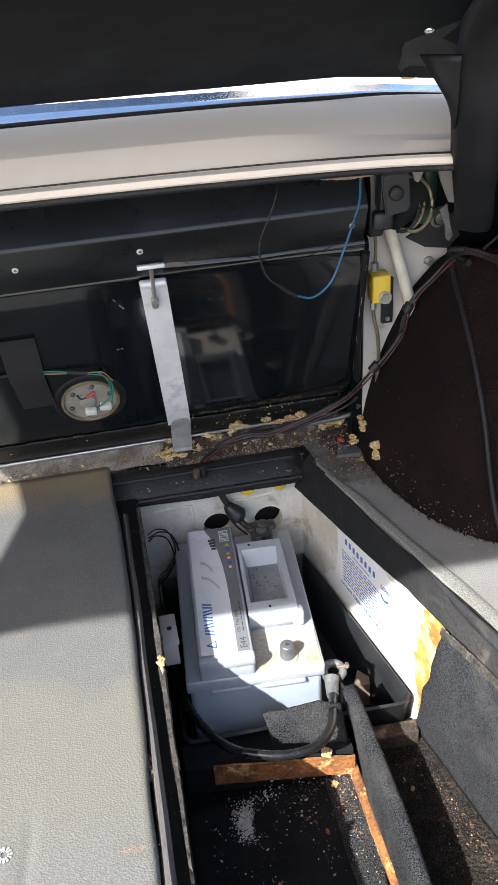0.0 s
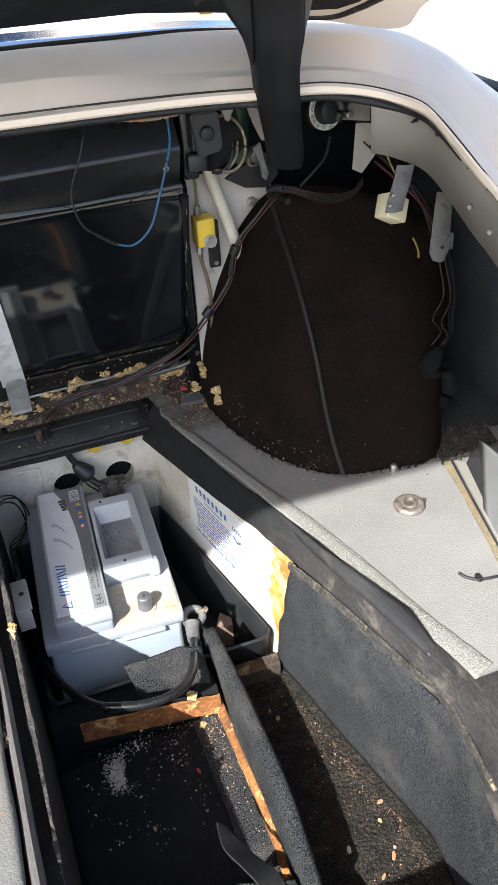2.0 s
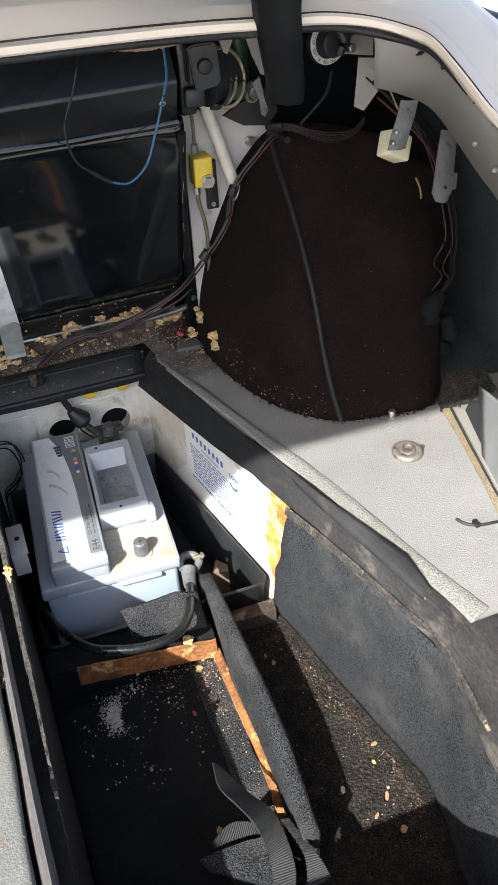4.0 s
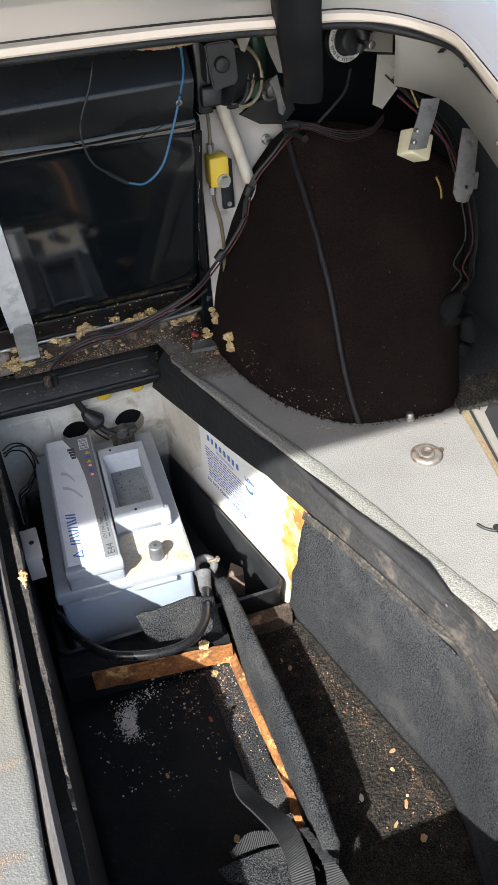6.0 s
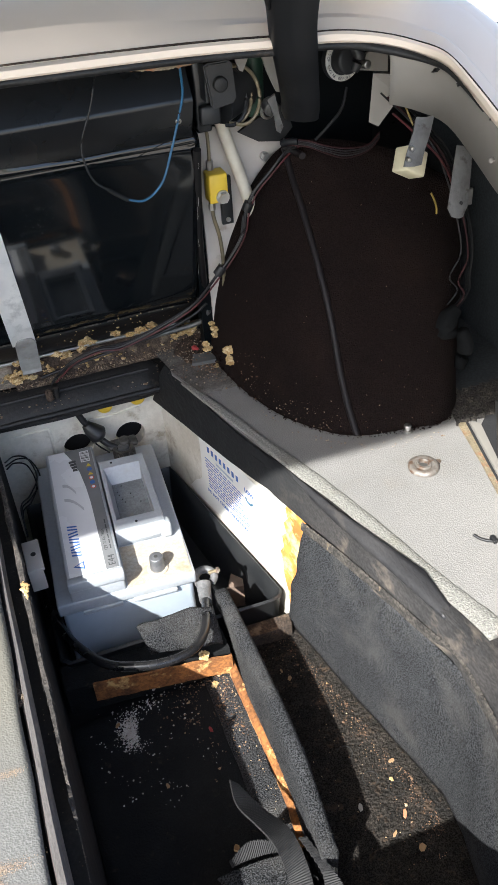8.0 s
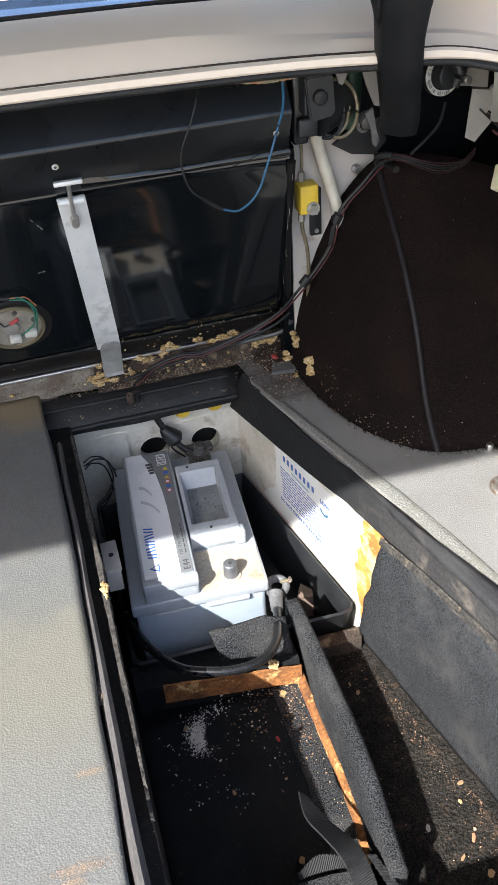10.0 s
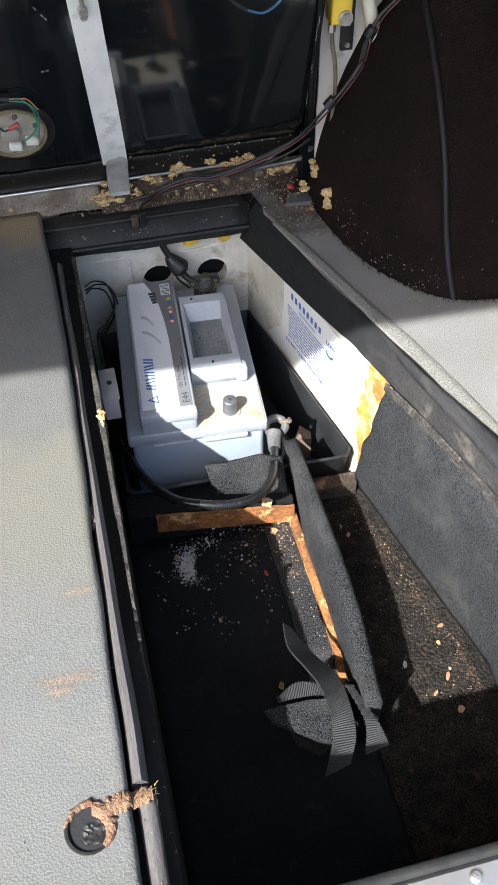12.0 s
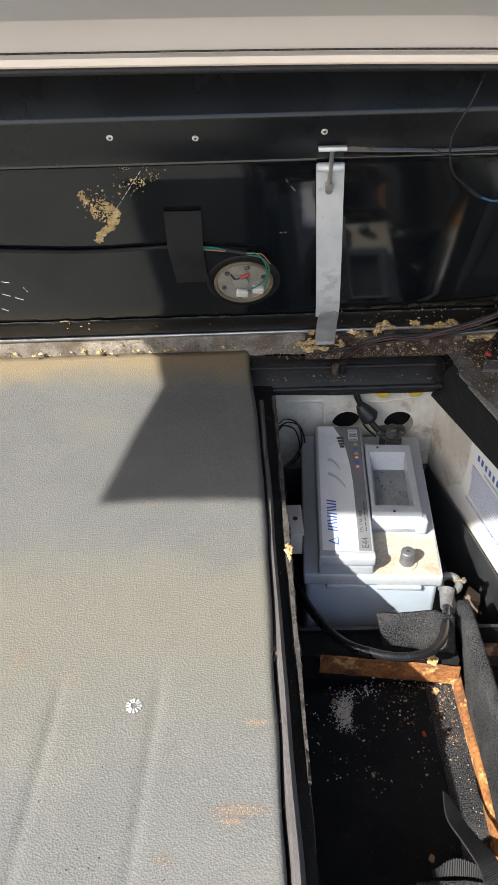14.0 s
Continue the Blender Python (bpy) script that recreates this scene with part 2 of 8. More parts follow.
M["wire_orange"] = mat("brown_wire", (0.36, 0.12, 0.05), (0.3, 0.1, 0.04), rough=0.45, scale=60, bump=0.0)
M["yellow_paint"] = mat("yellow_paint", (0.72, 0.50, 0.045), (0.66, 0.45, 0.04), rough=0.4, scale=50, bump=0.1, stain=(0.25, 0.17, 0.05), sscale=80, sfrom=0.66, sto=0.75)
M["brass"] = mat("tarnished_brass_pipe", (0.22, 0.18, 0.11), (0.155, 0.13, 0.085), rough=0.42, metal=0.4, scale=60, bump=0.1)
M["white_hose"] = mat("cream_hose", (0.58, 0.545, 0.46), (0.50, 0.46, 0.38), rough=0.5, scale=40, bump=0.15, stain=(0.25, 0.2, 0.14), sscale=50, sfrom=0.64, sto=0.75)
M["cream_plastic"] = mat("cream_plastic", (0.60, 0.55, 0.38), (0.53, 0.48, 0.33), rough=0.45, scale=30, bump=0.06)
M["grey_bracket"] = mat("worn_grey_bracket", (0.15, 0.152, 0.152), (0.10, 0.10, 0.10), rough=0.5, metal=0.2, scale=60, bump=0.3, stain=(0.06, 0.055, 0.05), sscale=55, sfrom=0.58, sto=0.66)
M["sender_plate"] = mat("grey_sender_plate", (0.30, 0.275, 0.235), (0.22, 0.20, 0.17), rough=0.5, metal=0.3, scale=70, bump=0.3, stain=(0.42, 0.36, 0.27), sscale=50, sfrom=0.55, sto=0.65)
M["white_plastic"] = mat("white_plastic", (0.56, 0.545, 0.50), (0.46, 0.445, 0.40), rough=0.4, scale=60, bump=0.03, stain=(0.30, 0.26, 0.2), sscale=120, sfrom=0.58, sto=0.7)
M["green_paint"] = mat("dark_green_paint", (0.02, 0.055, 0.035), (0.015, 0.04, 0.025), rough=0.35, scale=40, bump=0.1)
# near-black that puts the side pocket's shade into the loom's colour
M["shade_black"] = mat("shade_black_cloth", (0.005, 0.0055, 0.006), (0.009, 0.0095, 0.010), rough=0.9, spec=0.1, scale=60, bump=0.4, bscale=200)
M["side_grey"] = mat("dusty_dark_paint", (0.040, 0.046, 0.051), (0.029, 0.034, 0.037), rough=0.8, spec=0.2, scale=12, grain=0.3, gscale=300, bump=0.2, bscale=120)
# tinted darker from the middle of the rail to its far end
M["dusty_rubber"] = mat("dusty_rubber", (0.040, 0.037, 0.036), (0.016, 0.0158, 0.0165), rough=0.55, spec=0.3, scale=22, grain=0.45, gscale=420, bump=0.6, bscale=160, stain=(0.125, 0.104, 0.084), sscale=30, sfrom=0.54, sto=0.75, stretch=(1.8, 0.5, 1), far=((0.0125, 0.013, 0.014), 0.56, 0.70))
M["tape"] = mat("black_cloth_tape", (0.008, 0.008, 0.0085), (0.014, 0.014, 0.0145), rough=0.55, spec=0.3, scale=30, bump=0.3, bscale=400)
M["webbing"] = mat("black_webbing", (0.012, 0.012, 0.0135), (0.024, 0.024, 0.0255), rough=0.6, spec=0.3, scale=160, bump=0.2, bscale=900)
M["paper"] = mat("paper_label", (0.74, 0.735, 0.71), (0.68, 0.67, 0.64), rough=0.6, scale=12, bump=0.05)
M["rust_flake"] = mat("orange_rust", (0.50, 0.13, 0.025), (0.60, 0.30, 0.06), rough=0.9, scale=40, bump=0.6, stain=(0.72, 0.55, 0.25), sscale=45, sfrom=0.5, sto=0.62)
M["chip"] = mat("wood_chip", (0.30, 0.185, 0.095), (0.38, 0.255, 0.135), rough=0.9, scale=60, bump=0.4)
M["grit"] = mat("pale_grit", (0.66, 0.655, 0.64), (0.48, 0.47, 0.45), rough=0.9, scale=90, bump=0.2, island=(0.46, 0.41, 0.35))
M["red_bit"] = mat("red_plastic_bit", (0.35, 0.03, 0.03), (0.28, 0.03, 0.03), rough=0.5, scale=90, bump=0.1)
M["asphalt"] = mat("pale_concrete", (0.54, 0.475, 0.40), (0.46, 0.405, 0.34), rough=0.9, scale=2, bump=0.5, bscale=60)
# a darker grey than the battery lid, for the floor of the vent pocket
M["recess_grey"] = mat("dark_grey_plastic", (0.25, 0.27, 0.29), (0.19, 0.205, 0.22), rough=0.45, scale=40, grain=0.2, gscale=300, bump=0.1, bscale=250, stain=(0.28, 0.265, 0.23), sscale=35, sfrom=0.62, sto=0.78)
M["rusty_steel"] = mat("rusty_steel", (0.24, 0.225, 0.21), (0.15, 0.12, 0.095), rough=0.5, metal=0.5, scale=160, bump=0.4, bscale=300, stain=(0.13, 0.08, 0.055), sscale=110, sfrom=0.54, sto=0.64)
M["grimy_vinyl"] = mat("grimy_vinyl", (0.16, 0.148, 0.135), (0.085, 0.077, 0.069), rough=0.8, scale=40, grain=0.5, gscale=500, bump=0.4, bscale=420, stain=(0.07, 0.055, 0.043), sscale=30, sfrom=0.52, sto=0.68)
M["battery_cable"] = mat("glossy_black_cable", (0.010, 0.010, 0.011), (0.015, 0.015, 0.016), rough=0.22, rough2=0.32, scale=40, bump=0.05)
M["dirty_lead"] = mat("dirty_lead", (0.10, 0.097, 0.094), (0.05, 0.047, 0.044), rough=0.36, metal=0.45, scale=120, bump=0.4, bscale=250, stain=(0.17, 0.125, 0.08), sscale=60, sfrom=0.62, sto=0.72)
M["scratch"] = mat("bare_scratch", (0.55, 0.54, 0.50), (0.40, 0.38, 0.34), rough=0.6, scale=60, bump=0.2)
M["cast_lead"] = mat("cast_lead", (0.15, 0.152, 0.157), (0.095, 0.096, 0.10), rough=0.55, metal=0.2, scale=120, bump=0.6, bscale=250)
M["glass_grey"] = mat("grey_bracket_metal", (0.11, 0.115, 0.12), (0.15, 0.155, 0.16), rough=0.4, metal=0.4, scale=30, bump=0.15)
M["tank_dull"] = mat("dull_black_paint", (0.006, 0.006, 0.007), (0.013, 0.012, 0.012), rough=0.4, spec=0.2, scale=30, bump=0.2, bscale=120, stain=(0.06, 0.05, 0.035), sscale=55, sfrom=0.62, sto=0.72)
M["worn_tan"] = mat("worn_tan_glue", (0.075, 0.066, 0.056), (0.03, 0.027, 0.025), rough=0.95, scale=70, grain=0.6, gscale=350, bump=1.0, bscale=200, depth=0.003, stain=(0.27, 0.205, 0.125), sscale=60, sfrom=0.60, sto=0.70)
M["scuffed_rubber"] = mat("scuffed_rubber", (0.014, 0.014, 0.016), (0.026, 0.025, 0.0265), rough=0.5, scale=20, grain=0.3, gscale=420, bump=0.5, bscale=140, stain=(0.052, 0.046, 0.042), sscale=26, sfrom=0.58, sto=0.75, stretch=(1.5, 0.6, 1))
M["frayed_felt"] = mat("frayed_brown_felt", (0.013, 0.0072, 0.0055), (0.024, 0.013, 0.0085), rough=1.0, scale=60, bump=0.5, bscale=400, spec=0.1, island=(0.012, 0.007, 0.006))
M["glue_stain"] = mat("old_glue_stain", (0.25, 0.205, 0.13), (0.175, 0.14, 0.095), rough=0.65, scale=40, grain=0.4, gscale=500, bump=0.8, bscale=260, stain=(0.22, 0.095, 0.045), sscale=48, sfrom=0.52, sto=0.66)
M["wing_grey"] = mat("grey_wing_paint", (0.165, 0.167, 0.172), (0.14, 0.142, 0.147), rough=0.5, scale=8, bump=0.06, bscale=90, stain=(0.12, 0.118, 0.115), sscale=14, sfrom=0.6, sto=0.8)
M["pocket_dirt"] = mat("pocket_dirt", (0.075, 0.066, 0.056), (0.03, 0.027, 0.024), rough=1.0, scale=60, grain=0.6, gscale=420, bump=1.0, bscale=300, depth=0.004, stain=(0.15, 0.13, 0.105), sscale=80, sfrom=0.58, sto=0.68)
M["rusty_crumb"] = mat("rusty_crumb", (0.11, 0.055, 0.032), (0.06, 0.032, 0.02), rough=0.95, scale=90, bump=0.3, island=(0.22, 0.14, 0.085))
M["rust_dirt"] = mat("rust_dirt", (0.075, 0.045, 0.028), (0.04, 0.027, 0.019), rough=1.0, scale=90, grain=0.6, gscale=500, bump=1.0, bscale=400, depth=0.004, stain=(0.16, 0.10, 0.06), sscale=120, sfrom=0.58, sto=0.66)
M["crumb"] = mat("brown_crumbs", (0.34, 0.20, 0.10), (0.22, 0.12, 0.06), rough=0.95, scale=90, bump=0.2, island=(0.5, 0.40, 0.26))
M["rust_foam"] = mat("rusty_foam", (0.21, 0.115, 0.066), (0.31, 0.20, 0.125), rough=0.95, scale=60, grain=0.3, gscale=700, bump=1.0, bscale=420, depth=0.003, stain=(0.13, 0.055, 0.03), sscale=60, sfrom=0.52, sto=0.66)
M["rust_stain"] = mat("rust_stain", (0.30, 0.205, 0.138), (0.25, 0.19, 0.14), rough=0.6, scale=60, bump=0.2)
M["dirt"] = mat("dark_dirt", (0.08, 0.065, 0.05), (0.05, 0.04, 0.03), rough=0.9, scale=60, bump=0.2)
M["red_chip"] = mat("brick_chip", (0.42, 0.17, 0.09), (0.5, 0.24, 0.13), rough=0.9, scale=60, bump=0.3)
M["fleck"] = mat("pale_fleck", (0.50, 0.44, 0.34), (0.32, 0.25, 0.17), rough=0.9, scale=90, bump=0.1, island=(0.14, 0.08, 0.045))


# ---- mesh helpers ----
def empty(name, m=None):
    ob = new(name)
    ob.empty_display_size = 0.02
    if m is not None:
        ob.matrix_basis = m
    return ob


LOOSE = ("foam", "grit", "crumb", "chip", "fleck", "ledge_litter", "rusty_crumb", "red_chip", "dirt", "rust", "dirty_ledge", "worn_tan", "worn_rail")


def part(name, bm, material, parent=None, label="", smooth=False):
    """Links a bmesh as one mesh object, under a thing or a part if one is given."""
    me = bpy.data.meshes.new(name)
    bmesh.ops.recalc_face_normals(bm, faces=bm.faces)
    rounded = smooth or material not in LOOSE
    for f in bm.faces:
        f.smooth = rounded
    bm.to_mesh(me)
    bm.free()
    if rounded and not smooth:
        me.set_sharp_from_angle(angle=radians(48))
    me.materials.append(M[material])
    ob = new(name, me)
    if parent is not None:
        ob.parent = parent
    if label:
        ob["label"] = label
    return ob


def box(lo, hi, bevel=0.0, bm=None, m=None, seg=2):
    bm = bm or bmesh.new()
    lo, hi = Vector(lo), Vector(hi)
    c, s = (lo + hi) / 2, hi - lo
    got = bmesh.ops.create_cube(bm, size=1.0)["verts"]
    for v in got:
        v.co = Vector((v.co.x * s.x, v.co.y * s.y, v.co.z * s.z)) + c
    if bevel:
        edges = list({e for v in got for e in v.link_edges})
        r = bmesh.ops.bevel(bm, geom=edges, offset=bevel, segments=seg, affect="EDGES", profile=0.5)
        got = list({v for f in r["faces"] for v in f.verts} | {v for v in got if v.is_valid})
    if m is not None:
        bmesh.ops.transform(bm, matrix=m, verts=got)
    return bm


def prism(poly, z0, z1, bm=None, bevel=0.0):
    """A plan polygon drawn up from z0 to z1; z1 may be a function of x, y."""
    bm = bm or bmesh.new()
    top = [bm.verts.new((x, y, z1(x, y) if callable(z1) else z1)) for x, y in poly]
    low = [bm.verts.new((x, y, z0)) for x, y in poly]
    f = bm.faces.new(top)
    bm.faces.new(low[::-1])
    for i in range(len(poly)):
        j = (i + 1) % len(poly)
        bm.faces.new((top[j], top[i], low[i], low[j]))
    if bevel:
        bmesh.ops.bevel(bm, geom=list(f.edges), offset=bevel, segments=2, affect="EDGES")
    return bm


def rings(bm, loops, closed=True, caps=True):
    """Skins a row of vertex loops, given as lists of points."""
    vs = [[bm.verts.new(p) for p in loop] for loop in loops]
    n = len(vs[0])
    for a, b in zip(vs, vs[1:]):
        for i in range(n if closed else n - 1):
            j = (i + 1) % n
            bm.faces.new((a[i], a[j], b[j], b[i]))
    if caps and closed:
        bm.faces.new(vs[0][::-1])
        bm.faces.new(vs[-1])
    return bm


def smooth_path(pts, n=6):
    """A Catmull-Rom curve through the points."""
    p = [Vector(q) for q in pts]
    p = [2 * p[0] - p[1]] + p + [2 * p[-1] - p[-2]]
    out = []
    for i in range(1, len(p) - 2):
        for k in range(n):
            t = k / n
            a, b, c, d = p[i - 1], p[i], p[i + 1], p[i + 2]
            out.append(0.5 * ((2 * b) + (c - a) * t + (2 * a - 5 * b + 4 * c - d) * t * t + (3 * b - a - 3 * c + d) * t ** 3))
    out.append(p[-2])
    return out


def tube(pts, r, n=6, sides=8, bm=None, flat=1.0, up=(0, 0, 1)):
    """A round (or flattened) cord along a smooth curve; r may be a list along the points."""
    bm = bm or bmesh.new()
    path = smooth_path(pts, n)
    loops = []
    for i, p in enumerate(path):
        d = (path[min(i + 1, len(path) - 1)] - path[max(i - 1, 0)]).normalized()
        u = Vector(up) if abs(d.dot(Vector(up))) < 0.95 else Vector((1, 0, 0))
        s = d.cross(u).normalized()
        w = s.cross(d).normalized()
        rr = r if not isinstance(r, (list, tuple)) else float(np.interp(i / (len(path) - 1), np.linspace(0, 1, len(r)), r))
        loops.append([p + rr * (math.cos(a) * s + flat * math.sin(a) * w) for a in (2 * math.pi * k / sides for k in range(sides))])
    return rings(bm, loops)


def rod(a, b, r, sides=16, r2=None, bm=None, bevel=0.0):
    """A cylinder from a to b, with an edge rounding at b."""
    bm = bm or bmesh.new()
    a, b = Vector(a), Vector(b)
    d = (b - a).normalized()
    s = d.cross(Vector((0, 0, 1)) if abs(d.z) < 0.9 else Vector((1, 0, 0))).normalized()
    w = d.cross(s)
    r2 = r if r2 is None else r2
    st = [(a, r), (b, r2)] if not bevel else [(a, r), (b - d * bevel, r2), (b - d * bevel * 0.3, r2 - bevel * 0.3), (b, r2 - bevel)]
    return rings(bm, [[p + q * (math.cos(t) * s + math.sin(t) * w) for t in (2 * math.pi * k / sides for k in range(sides))] for p, q in st])


def ring_mesh(c, axis, r_in, r_out, h, sides=32, bm=None):
    """A flat washer: centre, axis, inner and outer radius, height."""
    bm = bm or bmesh.new()
    d = Vector(axis).normalized()
    s = d.cross(Vector((0, 0, 1)) if abs(d.z) < 0.9 else Vector((1, 0, 0))).normalized()
    w = d.cross(s)
    c = Vector(c)
    prof = [(r_out, 0), (r_out, h * 0.6), (r_out - (r_out - r_in) * 0.2, h), (r_in + (r_out - r_in) * 0.2, h), (r_in, h * 0.6), (r_in, 0)]
    loops = [[c + d * z + q * (math.cos(t) * s + math.sin(t) * w) for q, z in prof] for t in (2 * math.pi * k / sides for k in range(sides))]
    loops.append(loops[0])
    rings(bm, loops, closed=True, caps=False)
    bmesh.ops.remove_doubles(bm, verts=bm.verts, dist=1e-6)
    return bm


def sheet(rows, thick=0.0):
    """A surface through rows of points, with an even thickness behind it if asked."""
    bm = bmesh.new()
    vs = [[bm.verts.new(p) for p in r] for r in rows]
    for a, b in zip(vs, vs[1:]):
        for i in range(len(a) - 1):
            bm.faces.new((a[i], a[i + 1], b[i + 1], b[i]))
    if thick:
        bmesh.ops.recalc_face_normals(bm, faces=bm.faces)
        bmesh.ops.solidify(bm, geom=list(bm.faces), thickness=thick)
    return bm


def ball(fine=1):
    bm = bmesh.new()
    bmesh.ops.create_icosphere(bm, subdivisions=fine, radius=1.0)
    out = [tuple(v.co) for v in bm.verts], [tuple(v.index for v in f.verts) for f in bm.faces]
    bm.free()
    return out


BALL, BALL_FACES = ball()
LUMP, LUMP_FACES = ball(3)


def crumb(bm, c, r, rnd, squash=0.6, pull=0.45):
    """One torn crumb: a small ball pulled out of shape."""
    sx, sy = rnd.uniform(0.6, 1.5), rnd.uniform(0.6, 1.3)
    a = rnd.uniform(0, 6.3)
    ca, sa = math.cos(a), math.sin(a)
    vs = []
    big = r > 0.0024
    seed = Vector((rnd.uniform(0, 99), rnd.uniform(0, 99), 0)) if big else None
    for p in LUMP if big else BALL:
        if big:
            q = Vector(p)
            k = r * (1 + pull * (1.1 * noise.noise(q * 1.3 + seed) + 0.75 * noise.noise(q * 3.1 + seed) + 0.5 * noise.noise(q * 7.0 + seed)))
        else:
            k = r * (1 + rnd.uniform(-pull, pull))
        x, y = p[0] * sx * k, p[1] * sy * k
        vs.append(bm.verts.new((x * ca - y * sa + c[0], x * sa + y * ca + c[1], p[2] * squash * k + c[2])))
    for i, j, k in LUMP_FACES if big else BALL_FACES:
        bm.faces.new((vs[i], vs[j], vs[k]))
    return bm


def pile(ob, count, seed, material, parent, long=0.0024):
    """Loose fibres standing out of a felt surface."""
    rnd = random.Random(seed)
    me = ob.data
    faces = [f for f in me.polygons if f.area > 1e-9]
    total = list(itertools.accumulate(f.area for f in faces))
    bm = bmesh.new()
    for _ in range(count):
        f = faces[min(len(faces) - 1, bisect_at(total, rnd.random() * total[-1]))]
        cs = [me.vertices[i].co for i in f.vertices]
        k = [rnd.random() ** 1.5 + 1e-3 for _ in cs]
        p = sum((c * w for c, w in zip(cs, k)), Vector()) / sum(k)
        d = (f.normal + Vector((rnd.gauss(0, 0.7), rnd.gauss(0, 0.7), rnd.gauss(0, 0.7)))).normalized() * long * rnd.uniform(0.4, 1.0)
        e = d.orthogonal().normalized() * 0.00022
        bm.faces.new([bm.verts.new(q) for q in (p - e, p + e, p + d)])
    fibres = part("felt_nap", bm, material, parent, "short fuzzy felt nap")
    return tagged(fibres, kind="stuff")


def bisect_at(sums, x):
    lo, hi = 0, len(sums)
    while lo < hi:
        mid = (lo + hi) // 2
        if sums[mid] < x:
            lo = mid + 1
        else:
            hi = mid
    return lo


def thing(ob, label, category, group="", kind=""):
    return tagged(ob, label, category, group, kind)


def screw_head(name, c, axis, r, material="steel", parent=None, label="", hexed=False):
    d = Vector(axis).normalized()
    bm = rod(c, Vector(c) + d * r * 0.7, r, sides=6 if hexed else 16, bevel=0.0 if hexed else r * 0.35)
    if not hexed:
        s = d.orthogonal().normalized()
        w = d.cross(s)
        rot = Matrix((s, w, d)).transposed().to_4x4()
        for a in (0, math.pi / 2):
            box((-r * 0.55, -r * 0.12, 0), (r * 0.55, r * 0.12, r * 0.06), bm=bm, m=Matrix.Translation(Vector(c) + d * r * 0.7) @ rot @ Matrix.Rotation(a, 4, "Z"))
    else:
        rod(Vector(c), Vector(c) + d * r * 0.25, r * 1.35, sides=18, bm=bm)
    return part(name, bm, material, parent, label)


import itertools

from mathutils.bvhtree import BVHTree

# ---- the large structure ----
RIGHT_WALL = [(0.275, 0.985), (0.352, 0.625), (0.385, 0.47), (0.410, 0.36), (0.407, 0.31), (0.392, 0.25), (0.380, 0.12)]
PIT_Z = -0.255
SILL_Y, SILL_Z = 0.110, 0.056


def noisy_z(x, y, s, k):
    return k * noise.noise(Vector((x * s, y * s, 3.7)))


def build_ground():
    bm = bmesh.new()
    bmesh.ops.create_grid(bm, x_segments=1, y_segments=1, size=400, matrix=Matrix.Translation((0, 0, -0.72)))
    thing(part("ground", bm, "asphalt"), "pale concrete ground under the car", "ground", kind="structure")


